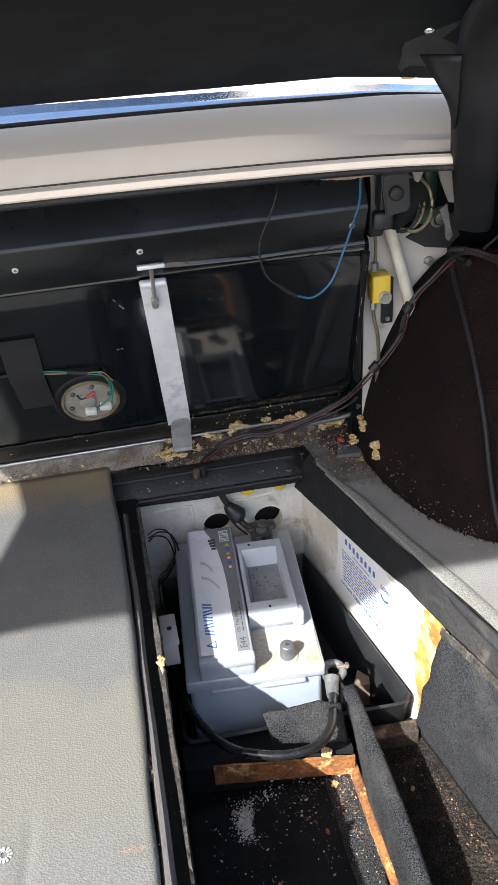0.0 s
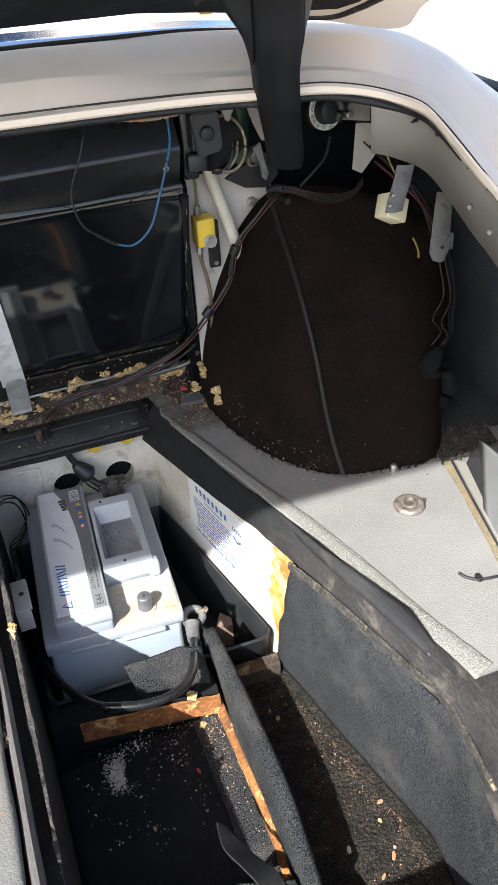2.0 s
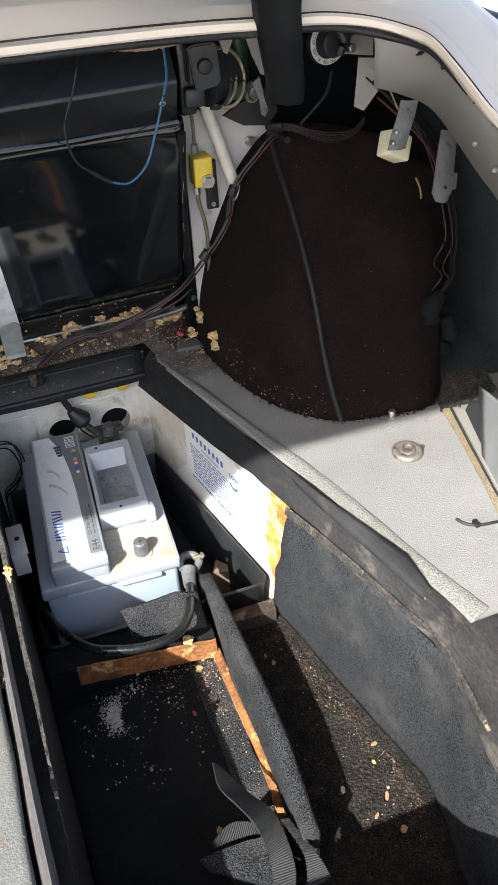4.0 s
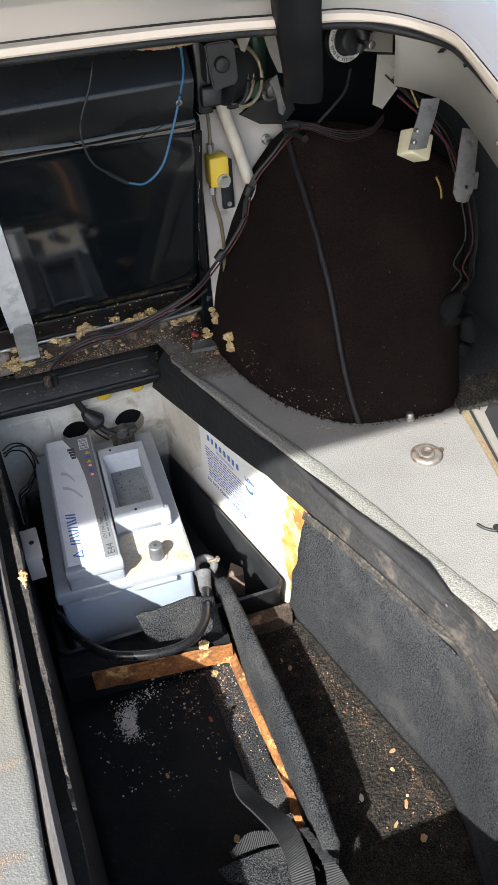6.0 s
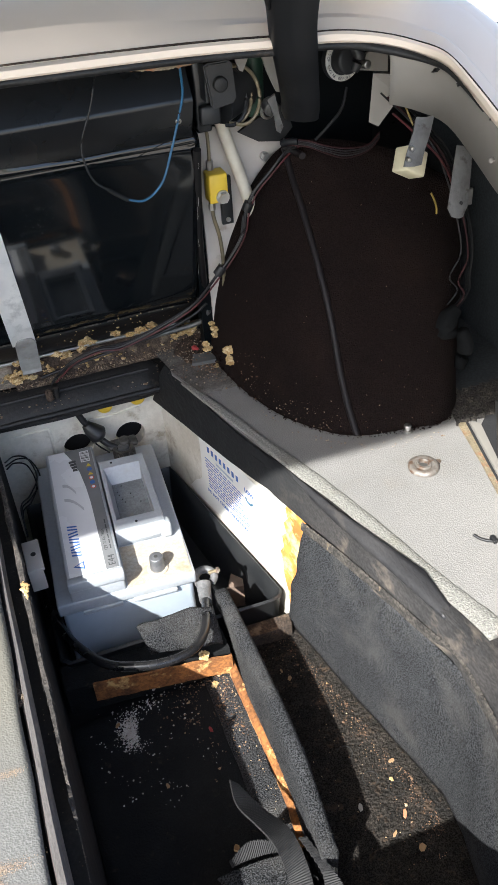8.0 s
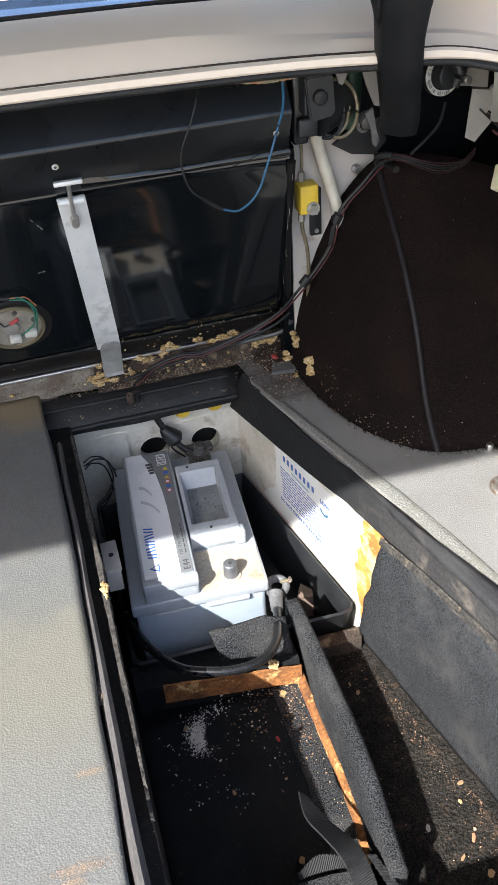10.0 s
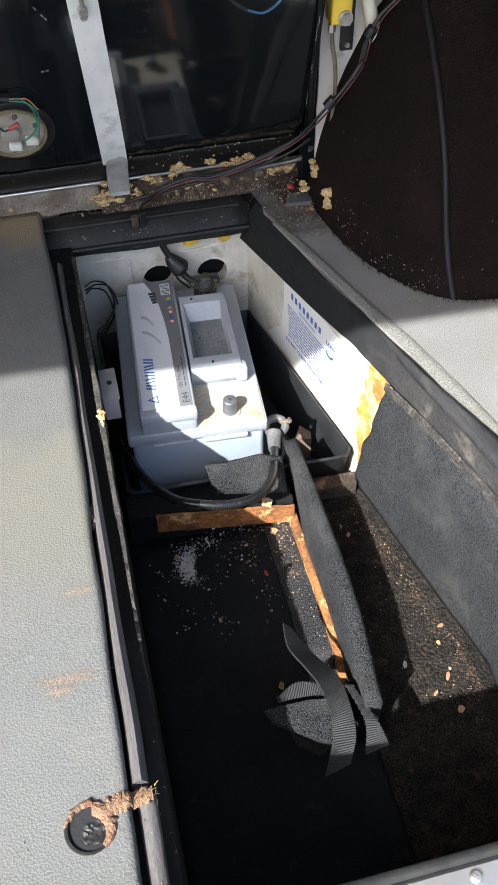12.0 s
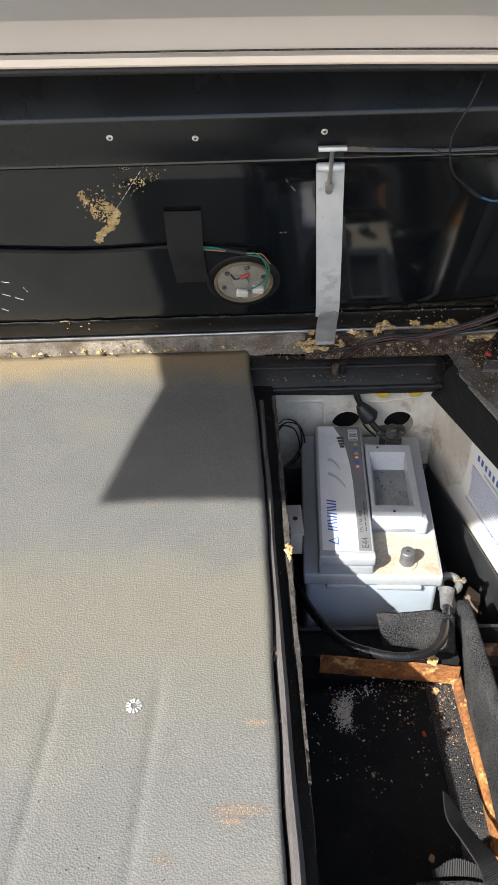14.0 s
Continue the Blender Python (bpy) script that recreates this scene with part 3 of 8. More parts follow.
def build_floor():
    # left floor covering: a worn sheet with soft ripples
    nx, ny = 260, 60
    rows = []
    for j in range(ny + 1):
        y = 0.108 + (1.012 - 0.108) * j / ny
        row = []
        for i in range(nx + 1):
            u = i / nx
            x = -0.86 + 0.86 * u - 0.005 * max(0.0, min(1.0, (y - 0.86) / 0.10)) * max(0.0, (u - 0.8) / 0.2)
            if i == nx:
                x += 0.0025 * noise.noise(Vector((0, y * 14, 0))) + 0.005 * math.exp(-((y - 0.66) / 0.2) ** 2)
            z = noisy_z(x, y, 5, 0.0016) + sum(-0.0016 * math.exp(-((x - (x0 + 0.10 * (y - 0.45))) / 0.006) ** 2) * min(1.0, max(0.0, (0.47 - y) / 0.03)) for x0 in (-0.104, -0.197, -0.285))
            row.append((x, y, z - (0.002 if i == nx else 0)))
        rows.append(row)
    mat_ob = part("floor_covering", sheet(rows, 0.004), "mat_vinyl", smooth=True)
    thing(mat_ob, "worn grey textured vinyl boot floor covering with rusty stains", "floor", kind="structure")
    thing(part("floor", box((-0.9, SILL_Y, -0.03), (-0.004, 1.03, -0.006)), "pit_black"), "black boot floor board under the vinyl", "floor", kind="structure")
    # right deck: sheet beside the pit, up to the wheel arch
    outer = [(0.288, 0.94), (0.322, 0.80), (0.365, 0.643), (0.401, 0.496), (0.430, 0.372), (0.435, 0.30), (0.430, 0.12)]
    deck = outer + [(0.735, 0.12), (0.735, 1.05), (0.30, 1.05)]
    thing(part("deck", prism(deck, -0.02, 0.0), "deck_vinyl"), "pale grey textured vinyl side deck beside the battery well", "floor", kind="structure")
    # grime on the far end of the deck, between the rail and the wheel arch
    rows = []
    for j in range(25):
        y = 0.868 + 0.132 * j / 24
        x0 = float(np.interp(y, [0.775, 0.87, 0.93, 1.0], [0.352, 0.310, 0.290, 0.278]))
        x1 = float(np.interp(y, [0.775, 0.80, 0.84, 0.92, 1.0], [0.392, 0.388, 0.378, 0.366, 0.362]))
        rows.append([(x0 + (x1 - x0) * i / 10, y + (0.010 * noise.noise(Vector((i * 0.9, 4, 2))) if j == 0 else 0), 0.0028 + 0.0006 * noise.noise(Vector((i, j * 0.7, 3))) - (0.004 if j == 0 else 0)) for i in range(11)])
    thing(part("deck_grime", sheet(rows), "grimy_vinyl", smooth=True), "dark grime on the vinyl deck beside the arch", "grime", kind="structure")
    # pale rough edge strip of the deck
    left = smooth_path([(0.291, 0.905, 0), (0.309, 0.840, 0), (0.337, 0.75, 0), (0.357, 0.67, 0), (0.381, 0.585, 0), (0.404, 0.50, 0), (0.418, 0.43, 0), (0.432, 0.366, 0)], 8)
    right = smooth_path([(0.296, 0.910, 0), (0.322, 0.850, 0), (0.352, 0.752, 0), (0.379, 0.675, 0), (0.407, 0.580, 0), (0.434, 0.468, 0), (0.448, 0.42, 0), (0.461, 0.378, 0)], 8)
    rows = []
    for i, (p, q) in enumerate(zip(left, right)):
        q = q + Vector((0.0012 * noise.noise(Vector((i * 0.4, 3, 1))), 0, 0))
        rows.append([p.lerp(q, k) + Vector((0, 0, 0.0024 - 0.0014 * (k == 1) + 0.0004 * noise.noise(Vector((i, k * 9, 2))))) for k in (0.0, 0.3, 0.6, 0.94, 1.0)])
    thing(part("deck_edging", sheet(rows, 0.001), "silver_edge", smooth=True), "pale rough edge strip of the vinyl deck", "trim", kind="structure")


def build_pit():
    rows = []
    for j in range(13):
        y = 0.712 + 0.29 * j / 12
        rows.append([(0.600 + 0.128 * i / 10, y + (0.006 * noise.noise(Vector((i * 0.8, 1, 2))) if j == 0 else 0), 0.004 + 0.0015 * noise.noise(Vector((i, j, 0)))) for i in range(11)])
    thing(part("pocket_lining", sheet(rows, 0.003), "side_grey"), "dark grey lining on the floor of the side pocket", "lining", kind="structure")
    # floor of the well
    poly = [(0.006, 0.10), (0.40, 0.10)] + [(x + 0.015, y) for x, y in RIGHT_WALL[::-1][1:]] + [(0.30, 1.02), (0.006, 1.02)]
    thing(part("well_floor", prism(poly, PIT_Z - 0.05, PIT_Z - 0.035), "pit_black"), "black bottom of the battery well", "floor", kind="structure")
    thing(part("wall_well_left", box((0.012, 0.10, -0.31), (0.029, 1.0, -0.028)), "pit_black"), "black side wall of the battery well", "wall", kind="structure")
    thing(part("wall_well_rear", box((-0.01, 0.085, -0.31), (0.45, 0.119, -0.03)), "pit_black"), "black rear wall of the battery well", "wall", kind="structure")
    # white far wall with two round holes
    bm = bmesh.new()
    hx = [(0.143, -0.120, 0.0225), (0.222, -0.123, 0.0225)]
    xs = [0.03, 0.097, 0.182, 0.285]
    n = 24

    def cell(x0, x1, z0, z1, hole, y):
        if hole is None:
            bm.faces.new([bm.verts.new((x, y, z)) for x, z in ((x0, z0), (x1, z0), (x1, z1), (x0, z1))])
            return
        cx, cz, r = hole
        ins, outs = [], []
        for k in range(n):
            a = 2 * math.pi * (k + 0.5) / n
            c, s = math.cos(a), math.sin(a)
            t = min(((x1 - cx) if c > 0 else (cx - x0)) / max(abs(c), 1e-6), ((z1 - cz) if s > 0 else (cz - z0)) / max(abs(s), 1e-6))
            outs.append(bm.verts.new((cx + t * c, y, cz + t * s)))
            ins.append(bm.verts.new((cx + r * c, y, cz + r * s)))
        for k in range(n):
            j = (k + 1) % n
            bm.faces.new((outs[k], outs[j], ins[j], ins[k]))
        deep = [bm.verts.new((v.co.x, y + 0.02, v.co.z)) for v in ins]
        for k in range(n):
            j = (k + 1) % n
            bm.faces.new((ins[k], ins[j], deep[j], deep[k]))

    y = 0.988
    cell(xs[0], xs[1], -0.165, -0.03, None, y)
    cell(xs[1], xs[2], -0.165, -0.03, hx[0], y)
    cell(xs[2], xs[3], -0.165, -0.03, hx[1], y)
    cell(xs[0], xs[3], -0.31, -0.165, None, y)
    ob = part("wall_well_front", bm, "white_paint")
    thing(ob, "dirty white painted steel wall with two round holes", "wall", kind="structure")
    part("pressing", tube([(0.05, y - 0.0005, -0.075), (0.10, y - 0.0005, -0.075), (0.106, y - 0.0005, -0.082), (0.107, y - 0.0005, -0.12)], 0.0025), "white_paint", ob)
    part("pressing", tube([(0.165, y - 0.0005, -0.078), (0.20, y - 0.0005, -0.079), (0.245, y - 0.0005, -0.074)], 0.0022), "white_paint", ob)
    thing(part("wall_well_behind", box((0.02, 1.03, -0.31), (0.35, 1.05, -0.03)), "pit_black"), "black cavity behind the white wall", "wall", kind="structure")
    # right wall
    bm = bmesh.new()
    a = [(x, y) for x, y in RIGHT_WALL]
    slab = a + [(x + 0.006, y) for x, y in a[::-1]]
    thing(part("wall_well_right", prism(slab, -0.31, lambda x, y: float(np.interp(y, [0.12, 0.60, 0.66, 0.79, 0.985], [-0.02, -0.021, -0.026, -0.043, -0.064]))), "white_paint"), "dirty white painted steel wall of the battery well", "wall", kind="structure")


def straight(pts, n):
    """Straight runs between the points, cut into n pieces each."""
    out = []
    for a, b in zip(pts, pts[1:]):
        out += [Vector(a).lerp(Vector(b), k / n) for k in range(n)]
    return out + [Vector(pts[-1])]


def build_rails():
    # left: a pressed rubber channel between the floor covering and the well
    rail = empty("left_rail")
    part("channel", box((-0.004, 0.105, -0.034), (0.0282, 0.99, -0.026)), "black_rubber", rail)
    pts = [(0.010 + 0.002 * noise.noise(Vector((0, y * 9, 1))), y, -0.010) for y in np.linspace(0.232, 0.90, 14)]
    part("rubber_strip", tube(pts, [0.0068, 0.0066, 0.0062, 0.0058, 0.0054, 0.0050, 0.0046, 0.0042, 0.0040, 0.0038], n=3, sides=10, flat=1.6), "grey_rubber", rail)
    rows = []
    for j, y in enumerate(np.linspace(0.112, 0.222, 16)):
        rows.append([(0.0060 + 0.0150 * u - 0.0012 * (0.2 - y) * 10 * u, y + (0.004 * noise.noise(Vector((u * 9, 0, 5))) if j == 15 else 0), -0.0075 + 0.004 * math.sin(math.pi * u) + 0.0008 * noise.noise(Vector((u * 5, y * 60, 0)))) for u in np.linspace(0, 1, 8)])
    part("strip_end", sheet(rows, 0.004), "grey_rubber", rail, "cut end of the grey rubber strip", smooth=True)
    pts = [(0.0285 + 0.0012 * noise.noise(Vector((4, y * 20, 1))), y, -0.023 + 0.003 * noise.noise(Vector((9, y * 25, 1)))) for y in np.linspace(0.30, 0.93, 60)]
    ragged = []
    for y in np.linspace(0.36, 0.90, 150):
        w = 0.0030 * math.exp(-((y - 0.62) / 0.17) ** 2) + 0.0006 + 0.0022 * noise.noise(Vector((7, y * 70, 2))) + 0.0014 * noise.noise(Vector((7, y * 260, 4)))
        c = 0.0285 + 0.0009 * noise.noise(Vector((4, y * 14, 1)))
        w = max(0.0003, w * (0.75 + 0.6 * noise.noise(Vector((3, y * 23, 8))))) * max(0.12, min(1.0, (y - 0.36) / 0.14))
        ragged.append([(c - w, y, -0.0225), (c - 0.4 * w, y, -0.0195 + 0.0014 * noise.noise(Vector((1, y * 120, 0)))), (c + 0.5 * w, y, -0.0195 + 0.0014 * noise.noise(Vector((9, y * 120, 0)))), (c + w, y, -0.0245)])
    part("glue_band", sheet(ragged, 0.0015), "worn_rail", rail, "ragged dried glue and dust")
    part("worn_edge", tube(pts, [0.0003, 0.0006, 0.0022, 0.0028, 0.0024, 0.0034, 0.0026, 0.003], n=2, sides=6, flat=1.3), "worn_rail", rail, "worn steel edge with old glue")
    thing(rail, "black rubber channel rail with worn glue edge beside the floor", "rail", kind="structure")
    # far: a black board across the well
    far = empty("far_rail")
    prof = [(0.957, -0.042), (0.955, -0.034), (0.958, -0.029), (0.980, -0.006), (0.994, -0.001), (0.999, -0.003), (0.999, -0.042)]
    loops = []
    for x in np.linspace(-0.011, 0.279, 30):
        sag = 0.003 * noise.noise(Vector((x * 12, 0, 0)))
        end = max(0.0, (x - 0.255) / 0.024) ** 2
        loops.append([(x, y + (0.012 * (0.15 - x)) + 0.010 * end * (y < 0.97), z + sag - 0.014 * end * (z > -0.03)) for y, z in prof])
    part("board", rings(bmesh.new(), loops), "black_rubber", far)
    part("lip", tube([(x, 0.957 + 0.012 * (0.15 - x) + 0.0015 * noise.noise(Vector((x * 20, 2, 0))), -0.0315) for x in np.linspace(-0.006, 0.270, 14)], 0.0042, n=2), "black_rubber", far)
    part("ridge", tube([(x, 0.978 + 0.012 * (0.15 - x) + 0.001 * noise.noise(Vector((x * 20, 5, 0))), -0.0085) for x in np.linspace(-0.006, 0.262, 14)], 0.0030, n=2), "black_rubber", far)
    thing(far, "black painted rail across the front of the battery well", "rail", kind="structure")
    # right: sloping rubber rail, worn towards the rear
    rail = empty("right_rail")
    inner = smooth_path([(0.268, 0.975, -0.058), (0.308, 0.80, -0.037), (0.336, 0.68, -0.020), (0.357, 0.592, -0.016), (0.380, 0.486, -0.018), (0.405, 0.387, -0.016), (0.404, 0.312, -0.016), (0.390, 0.252, -0.018), (0.382, 0.13, -0.02)], 8)
    outer = smooth_path([(0.286, 0.968, -0.001), (0.318, 0.80, 0.002), (0.351, 0.68, 0.004), (0.380, 0.592, 0.004), (0.404, 0.486, 0.004), (0.428, 0.387, 0.004), (0.433, 0.312, 0.004), (0.43, 0.252, 0.004), (0.43, 0.13, 0.004)], 8)
    rows = [[], [], [], [], []]
    for i, (a, b) in enumerate(zip(inner, outer)):
        k = 0.002 * noise.noise(Vector((i * 0.35, 1, 5)))
        rows[0].append(a + Vector((0.004, 0, -0.006)))
        rows[1].append(a + Vector((k - 0.002, 0, -0.002)))
        rows[2].append(a.lerp(b, 0.25) + Vector((0, 0, 0.003 + k)))
        rows[3].append(a.lerp(b, 0.7) + Vector((0, 0, 0.001)))
        rows[4].append(b + Vector((0.002, 0, -0.004)))
    part("rubber_face", sheet(rows, 0.004), "dusty_rubber", rail)
    part("bead", tube([inner[i].lerp(outer[i], 0.62) + Vector((0, 0, 0.002)) for i in range(0, len(inner), 4)], 0.004, n=4), "dusty_rubber", rail)
    part("bead", tube([inner[i].lerp(outer[i], 0.30) + Vector((0, 0, 0.0035)) for i in range(0, 34, 4)], [0.0026, 0.0030, 0.0026, 0.0006], n=4), "dusty_rubber", rail)
    line = smooth_path([(0.341, 0.600, -0.0135), (0.362, 0.535, -0.0135), (0.377, 0.478, -0.0135), (0.394, 0.412, -0.0135), (0.4045, 0.375, -0.0135), (0.402, 0.338, -0.0135), (0.393, 0.27, -0.0135)], 26)
    rows = []
    for i, p in enumerate(line):
        u = i / (len(line) - 1)
        w = max(0.0004, 0.0014 + 0.0045 * max(0.0, u - 0.25) + 0.0022 * noise.noise(Vector((i * 0.35, 3, 0))) + 0.002 * noise.noise(Vector((i * 1.3, 9, 0))))
        h = 0.0015 * noise.noise(Vector((i * 0.9, 5, 0)))
        w *= 0.45
        rows.append([p + Vector((-0.003, -0.001, -0.008)), p + Vector((-0.002 + 0.3 * h, 0, 0.0004 + h)), p + Vector((0.8 * w - 0.0005, 0.2 * w, 0.0022 - h)), p + Vector((1.4 * w, 0.3 * w, -0.001))])
    part("worn_strip", sheet(rows, 0.0015), "worn_tan", rail, "worn glue-stained strip of the rail")
    edge = straight([(0.343, 0.735, -0.002), (0.360, 0.650, 0.006), (0.377, 0.582, 0.009), (0.399, 0.518, 0.010), (0.419, 0.465, 0.009), (0.4215, 0.418, 0.004)], 8)
    root = straight([(0.340, 0.733, -0.004), (0.355, 0.645, 0.000), (0.368, 0.575, 0.001), (0.385, 0.505, 0.001), (0.398, 0.452, 0.001), (0.409, 0.408, -0.001)], 8)
    rows = [[], [], [], []]
    for i, (a, b) in enumerate(zip(root, edge)):
        k = 0.0012 * noise.noise(Vector((i * 0.5, 7, 1)))
        rows[0].append(a)
        rows[1].append(a.lerp(b, 0.35) + Vector((0, 0, 0.001 + k)))
        rows[2].append(a.lerp(b, 0.75) + Vector((0, 0, 0.001 - k)))
        rows[3].append(b + Vector((0.001 * noise.noise(Vector((i * 0.9, 2, 4))), 0, 0)))
    part("edge_seal", sheet(rows, 0.0025), "scuffed_rubber", rail, "loose dark rubber edge seal", smooth=True)
    thing(rail, "black rubber rail with worn glue edge beside the deck", "rail", kind="structure")


def build_carpet_pit():
    # floor of the front compartment, lined with dirty felt
    def lumpy(x, y):
        return PIT_Z + 0.004 + noisy_z(x, y, 30, 0.003)

    rows = []
    for j in range(41):
        y = 0.12 + 0.49 * j / 40
        rows.append([(0.030 + 0.232 * i / 20, y, lumpy(0.030 + 0.232 * i / 20, y) - (0.004 if i > 18 else 0)) for i in range(21)])
    thing(part("well_lining", sheet(rows, 0.003), "pit_floor", smooth=True), "black dirty floor lining of the well", "lining", kind="structure")
    rows = []
    for j in range(41):
        y = 0.12 + 0.55 * j / 40
        xr = float(np.interp(y, [0.12, 0.25, 0.31, 0.36, 0.47, 0.625, 0.7], [0.378, 0.39, 0.405, 0.408, 0.383, 0.35, 0.334]))
        rows.append([(0.25 + (xr - 0.25) * i / 24, y, lumpy(0.25 + (xr - 0.25) * i / 24, y) + 0.012 * max(0, i / 24 - 0.75)) for i in range(25)])
    thing(part("felt_lining", sheet(rows, 0.003), "dirty_carpet", smooth=True), "dirty black felt floor lining with wood crumbs", "lining", kind="structure")
    rows = []
    for j in range(31):
        y = 0.335 + 0.275 * j / 30
        x0 = 0.203 + 0.004 * noise.noise(Vector((1, y * 30, 2)))
        rows.append([(x0 + (0.2475 - x0) * i / 8, y, PIT_Z + 0.0075 + 0.0012 * noise.noise(Vector((i * 0.9, j * 0.9, 1)))) for i in range(9)])
    thing(part("felt_strip", sheet(rows, 0.002), "carpet", smooth=True), "strip of grey felt on the well floor beside the divider", "felt", kind="structure")
    # felt on the right wall
    def wall_x(y):
        return float(np.interp(y, [0.12, 0.25, 0.31, 0.36, 0.47, 0.625, 0.985], [0.380, 0.392, 0.407, 0.410, 0.385, 0.352, 0.275]))

    rows = []
    for k in range(25):
        v = k / 24
        row = []
        for i in range(61):
            u = i / 60
            y0 = 0.605 + 0.043 * v + 0.007 * noise.noise(Vector((v * 6, 0, 2)))
            y = y0 + (0.14 - y0) * u
            z = -0.021 + (PIT_Z + 0.016 + 0.021) * v + 0.004 * noise.noise(Vector((u * 12, v, 7))) * (1 if k in (0, 24) else 0)
            bulge = 0.006 + 0.003 * noise.noise(Vector((y * 9, z * 9, 1))) + 0.006 * math.sin(math.pi * v)
            row.append((wall_x(y) - bulge, y, z))
        rows.append(row)
    wall = thing(part("felt_wall_lining", sheet(rows, 0.004), "carpet", smooth=True), "grey felt carpet lining on the well's side wall", "lining", kind="structure")
    pile(wall, 16000, 6, "carpet", wall, 0.0018)
    # upright divider: felt-covered side, bare plywood along its foot
    div = empty("divider_board")
    ys = [0.312, 0.37, 0.412, 0.47, 0.56, 0.64, 0.69]
    base = [0.232, 0.2375, 0.2425, 0.2445, 0.2435, 0.2425, 0.243]
    crest = [0.232, 0.2385, 0.2435, 0.246, 0.246, 0.245, 0.243]
    foot_z = [PIT_Z, PIT_Z, PIT_Z, PIT_Z, PIT_Z, -0.205, -0.195]
    loops = []
    for j in range(34):
        y = 0.312 + 0.358 * j / 33
        b, c = float(np.interp(y, ys, base)), float(np.interp(y, ys, crest))
        nz = [0.0016 * noise.noise(Vector((y * 45, k * 3.0, 0))) for k in range(8)]
        fz = float(np.interp(y, ys, foot_z))
        b += (fz - PIT_Z) * 0.24
        loops.append([(b + 0.0012, y, fz + 0.002), (b + 0.001, y, max(-0.236, fz + 0.004)), (b + (c - b) * 0.3, y, max(-0.222, fz + 0.008) + nz[0]), (b + (c - b) * 0.7 + nz[1], y, max(-0.195, fz + 0.012)), (c + 0.001 + nz[2], y, -0.165),
                      (c + 0.004, y, -0.158 + nz[3]), (c + 0.0150, y, -0.157 + nz[4]), (c + 0.0190, y, -0.163), (c + 0.0185, y, -0.21), (c + 0.017, y, PIT_Z + 0.002)])
    cover = part("felt_cover", rings(bmesh.new(), loops), "carpet", div, "grey felt covering", smooth=True)
    pile(cover, 14000, 3, "carpet", cover)
    rows = [[], [], [], [], []]
    for u in np.linspace(0, 1, 40):
        y = 0.36 + 0.262 * u
        b = float(np.interp(y, ys, base))
        top = -0.2365 + 0.0035 * noise.noise(Vector((u * 22, 3, 0))) + 0.006 * max(0, u - 0.8) * 5
        for k, z in enumerate((PIT_Z + 0.003, -0.246, (top - 0.246) / 2, top)):
            rows[k].append((b - 0.0035 + 0.001 * noise.noise(Vector((u * 40, k, 3))), y, z))
        rows[4].append((b + 0.0035, y, top + 0.0035))
    part("plywood_side", sheet(rows, 0.003), "raw_ply", div, "bare orange plywood along the foot", smooth=True)
    thing(div, "felt-covered divider board with a bare orange plywood foot", "board")
    bat = empty("front_batten")
    rows = []
    for z in (-0.2285, -0.218, -0.207, -0.1955):
        rows.append([(0.070 + 0.172 * u, 0.623 - 0.018 * u + 0.0015 * noise.noise(Vector((u * 20, z * 50, 0))), z - 0.010 * u + 0.002 * noise.noise(Vector((u * 16, 1, 0)))) for u in np.linspace(0, 1, 30)])
    part("plywood_face", sheet(rows, 0.003), "raw_ply", bat, "bare orange plywood edge")
    part("body", prism([(0.036, 0.632), (0.243, 0.614), (0.243, 0.65), (0.036, 0.67)], PIT_Z, -0.206), "pit_floor", bat)
    thing(bat, "wooden batten with a bare orange plywood edge", "batten")


def tank_dome(x, z):
    """How far the pressed front of the tank swells out beside the strap."""
    k = max(0.0, min(1.0, (x - 0.066) / 0.05)) * max(0.0, min(1.0, (0.3447 - x) / 0.004)) * max(0.0, min(1.0, (z - 0.085) / 0.02)) * max(0.0, min(1.0, (0.325 - z) / 0.025))
    return k * k * (3 - 2 * k) * (0.0045 * (1 - ((z - 0.205) / 0.115) ** 2) + 0.022 * (x - 0.11) + 0.3 * max(0.0, x - 0.22) ** 2 - 0.045 * (z - 0.205))


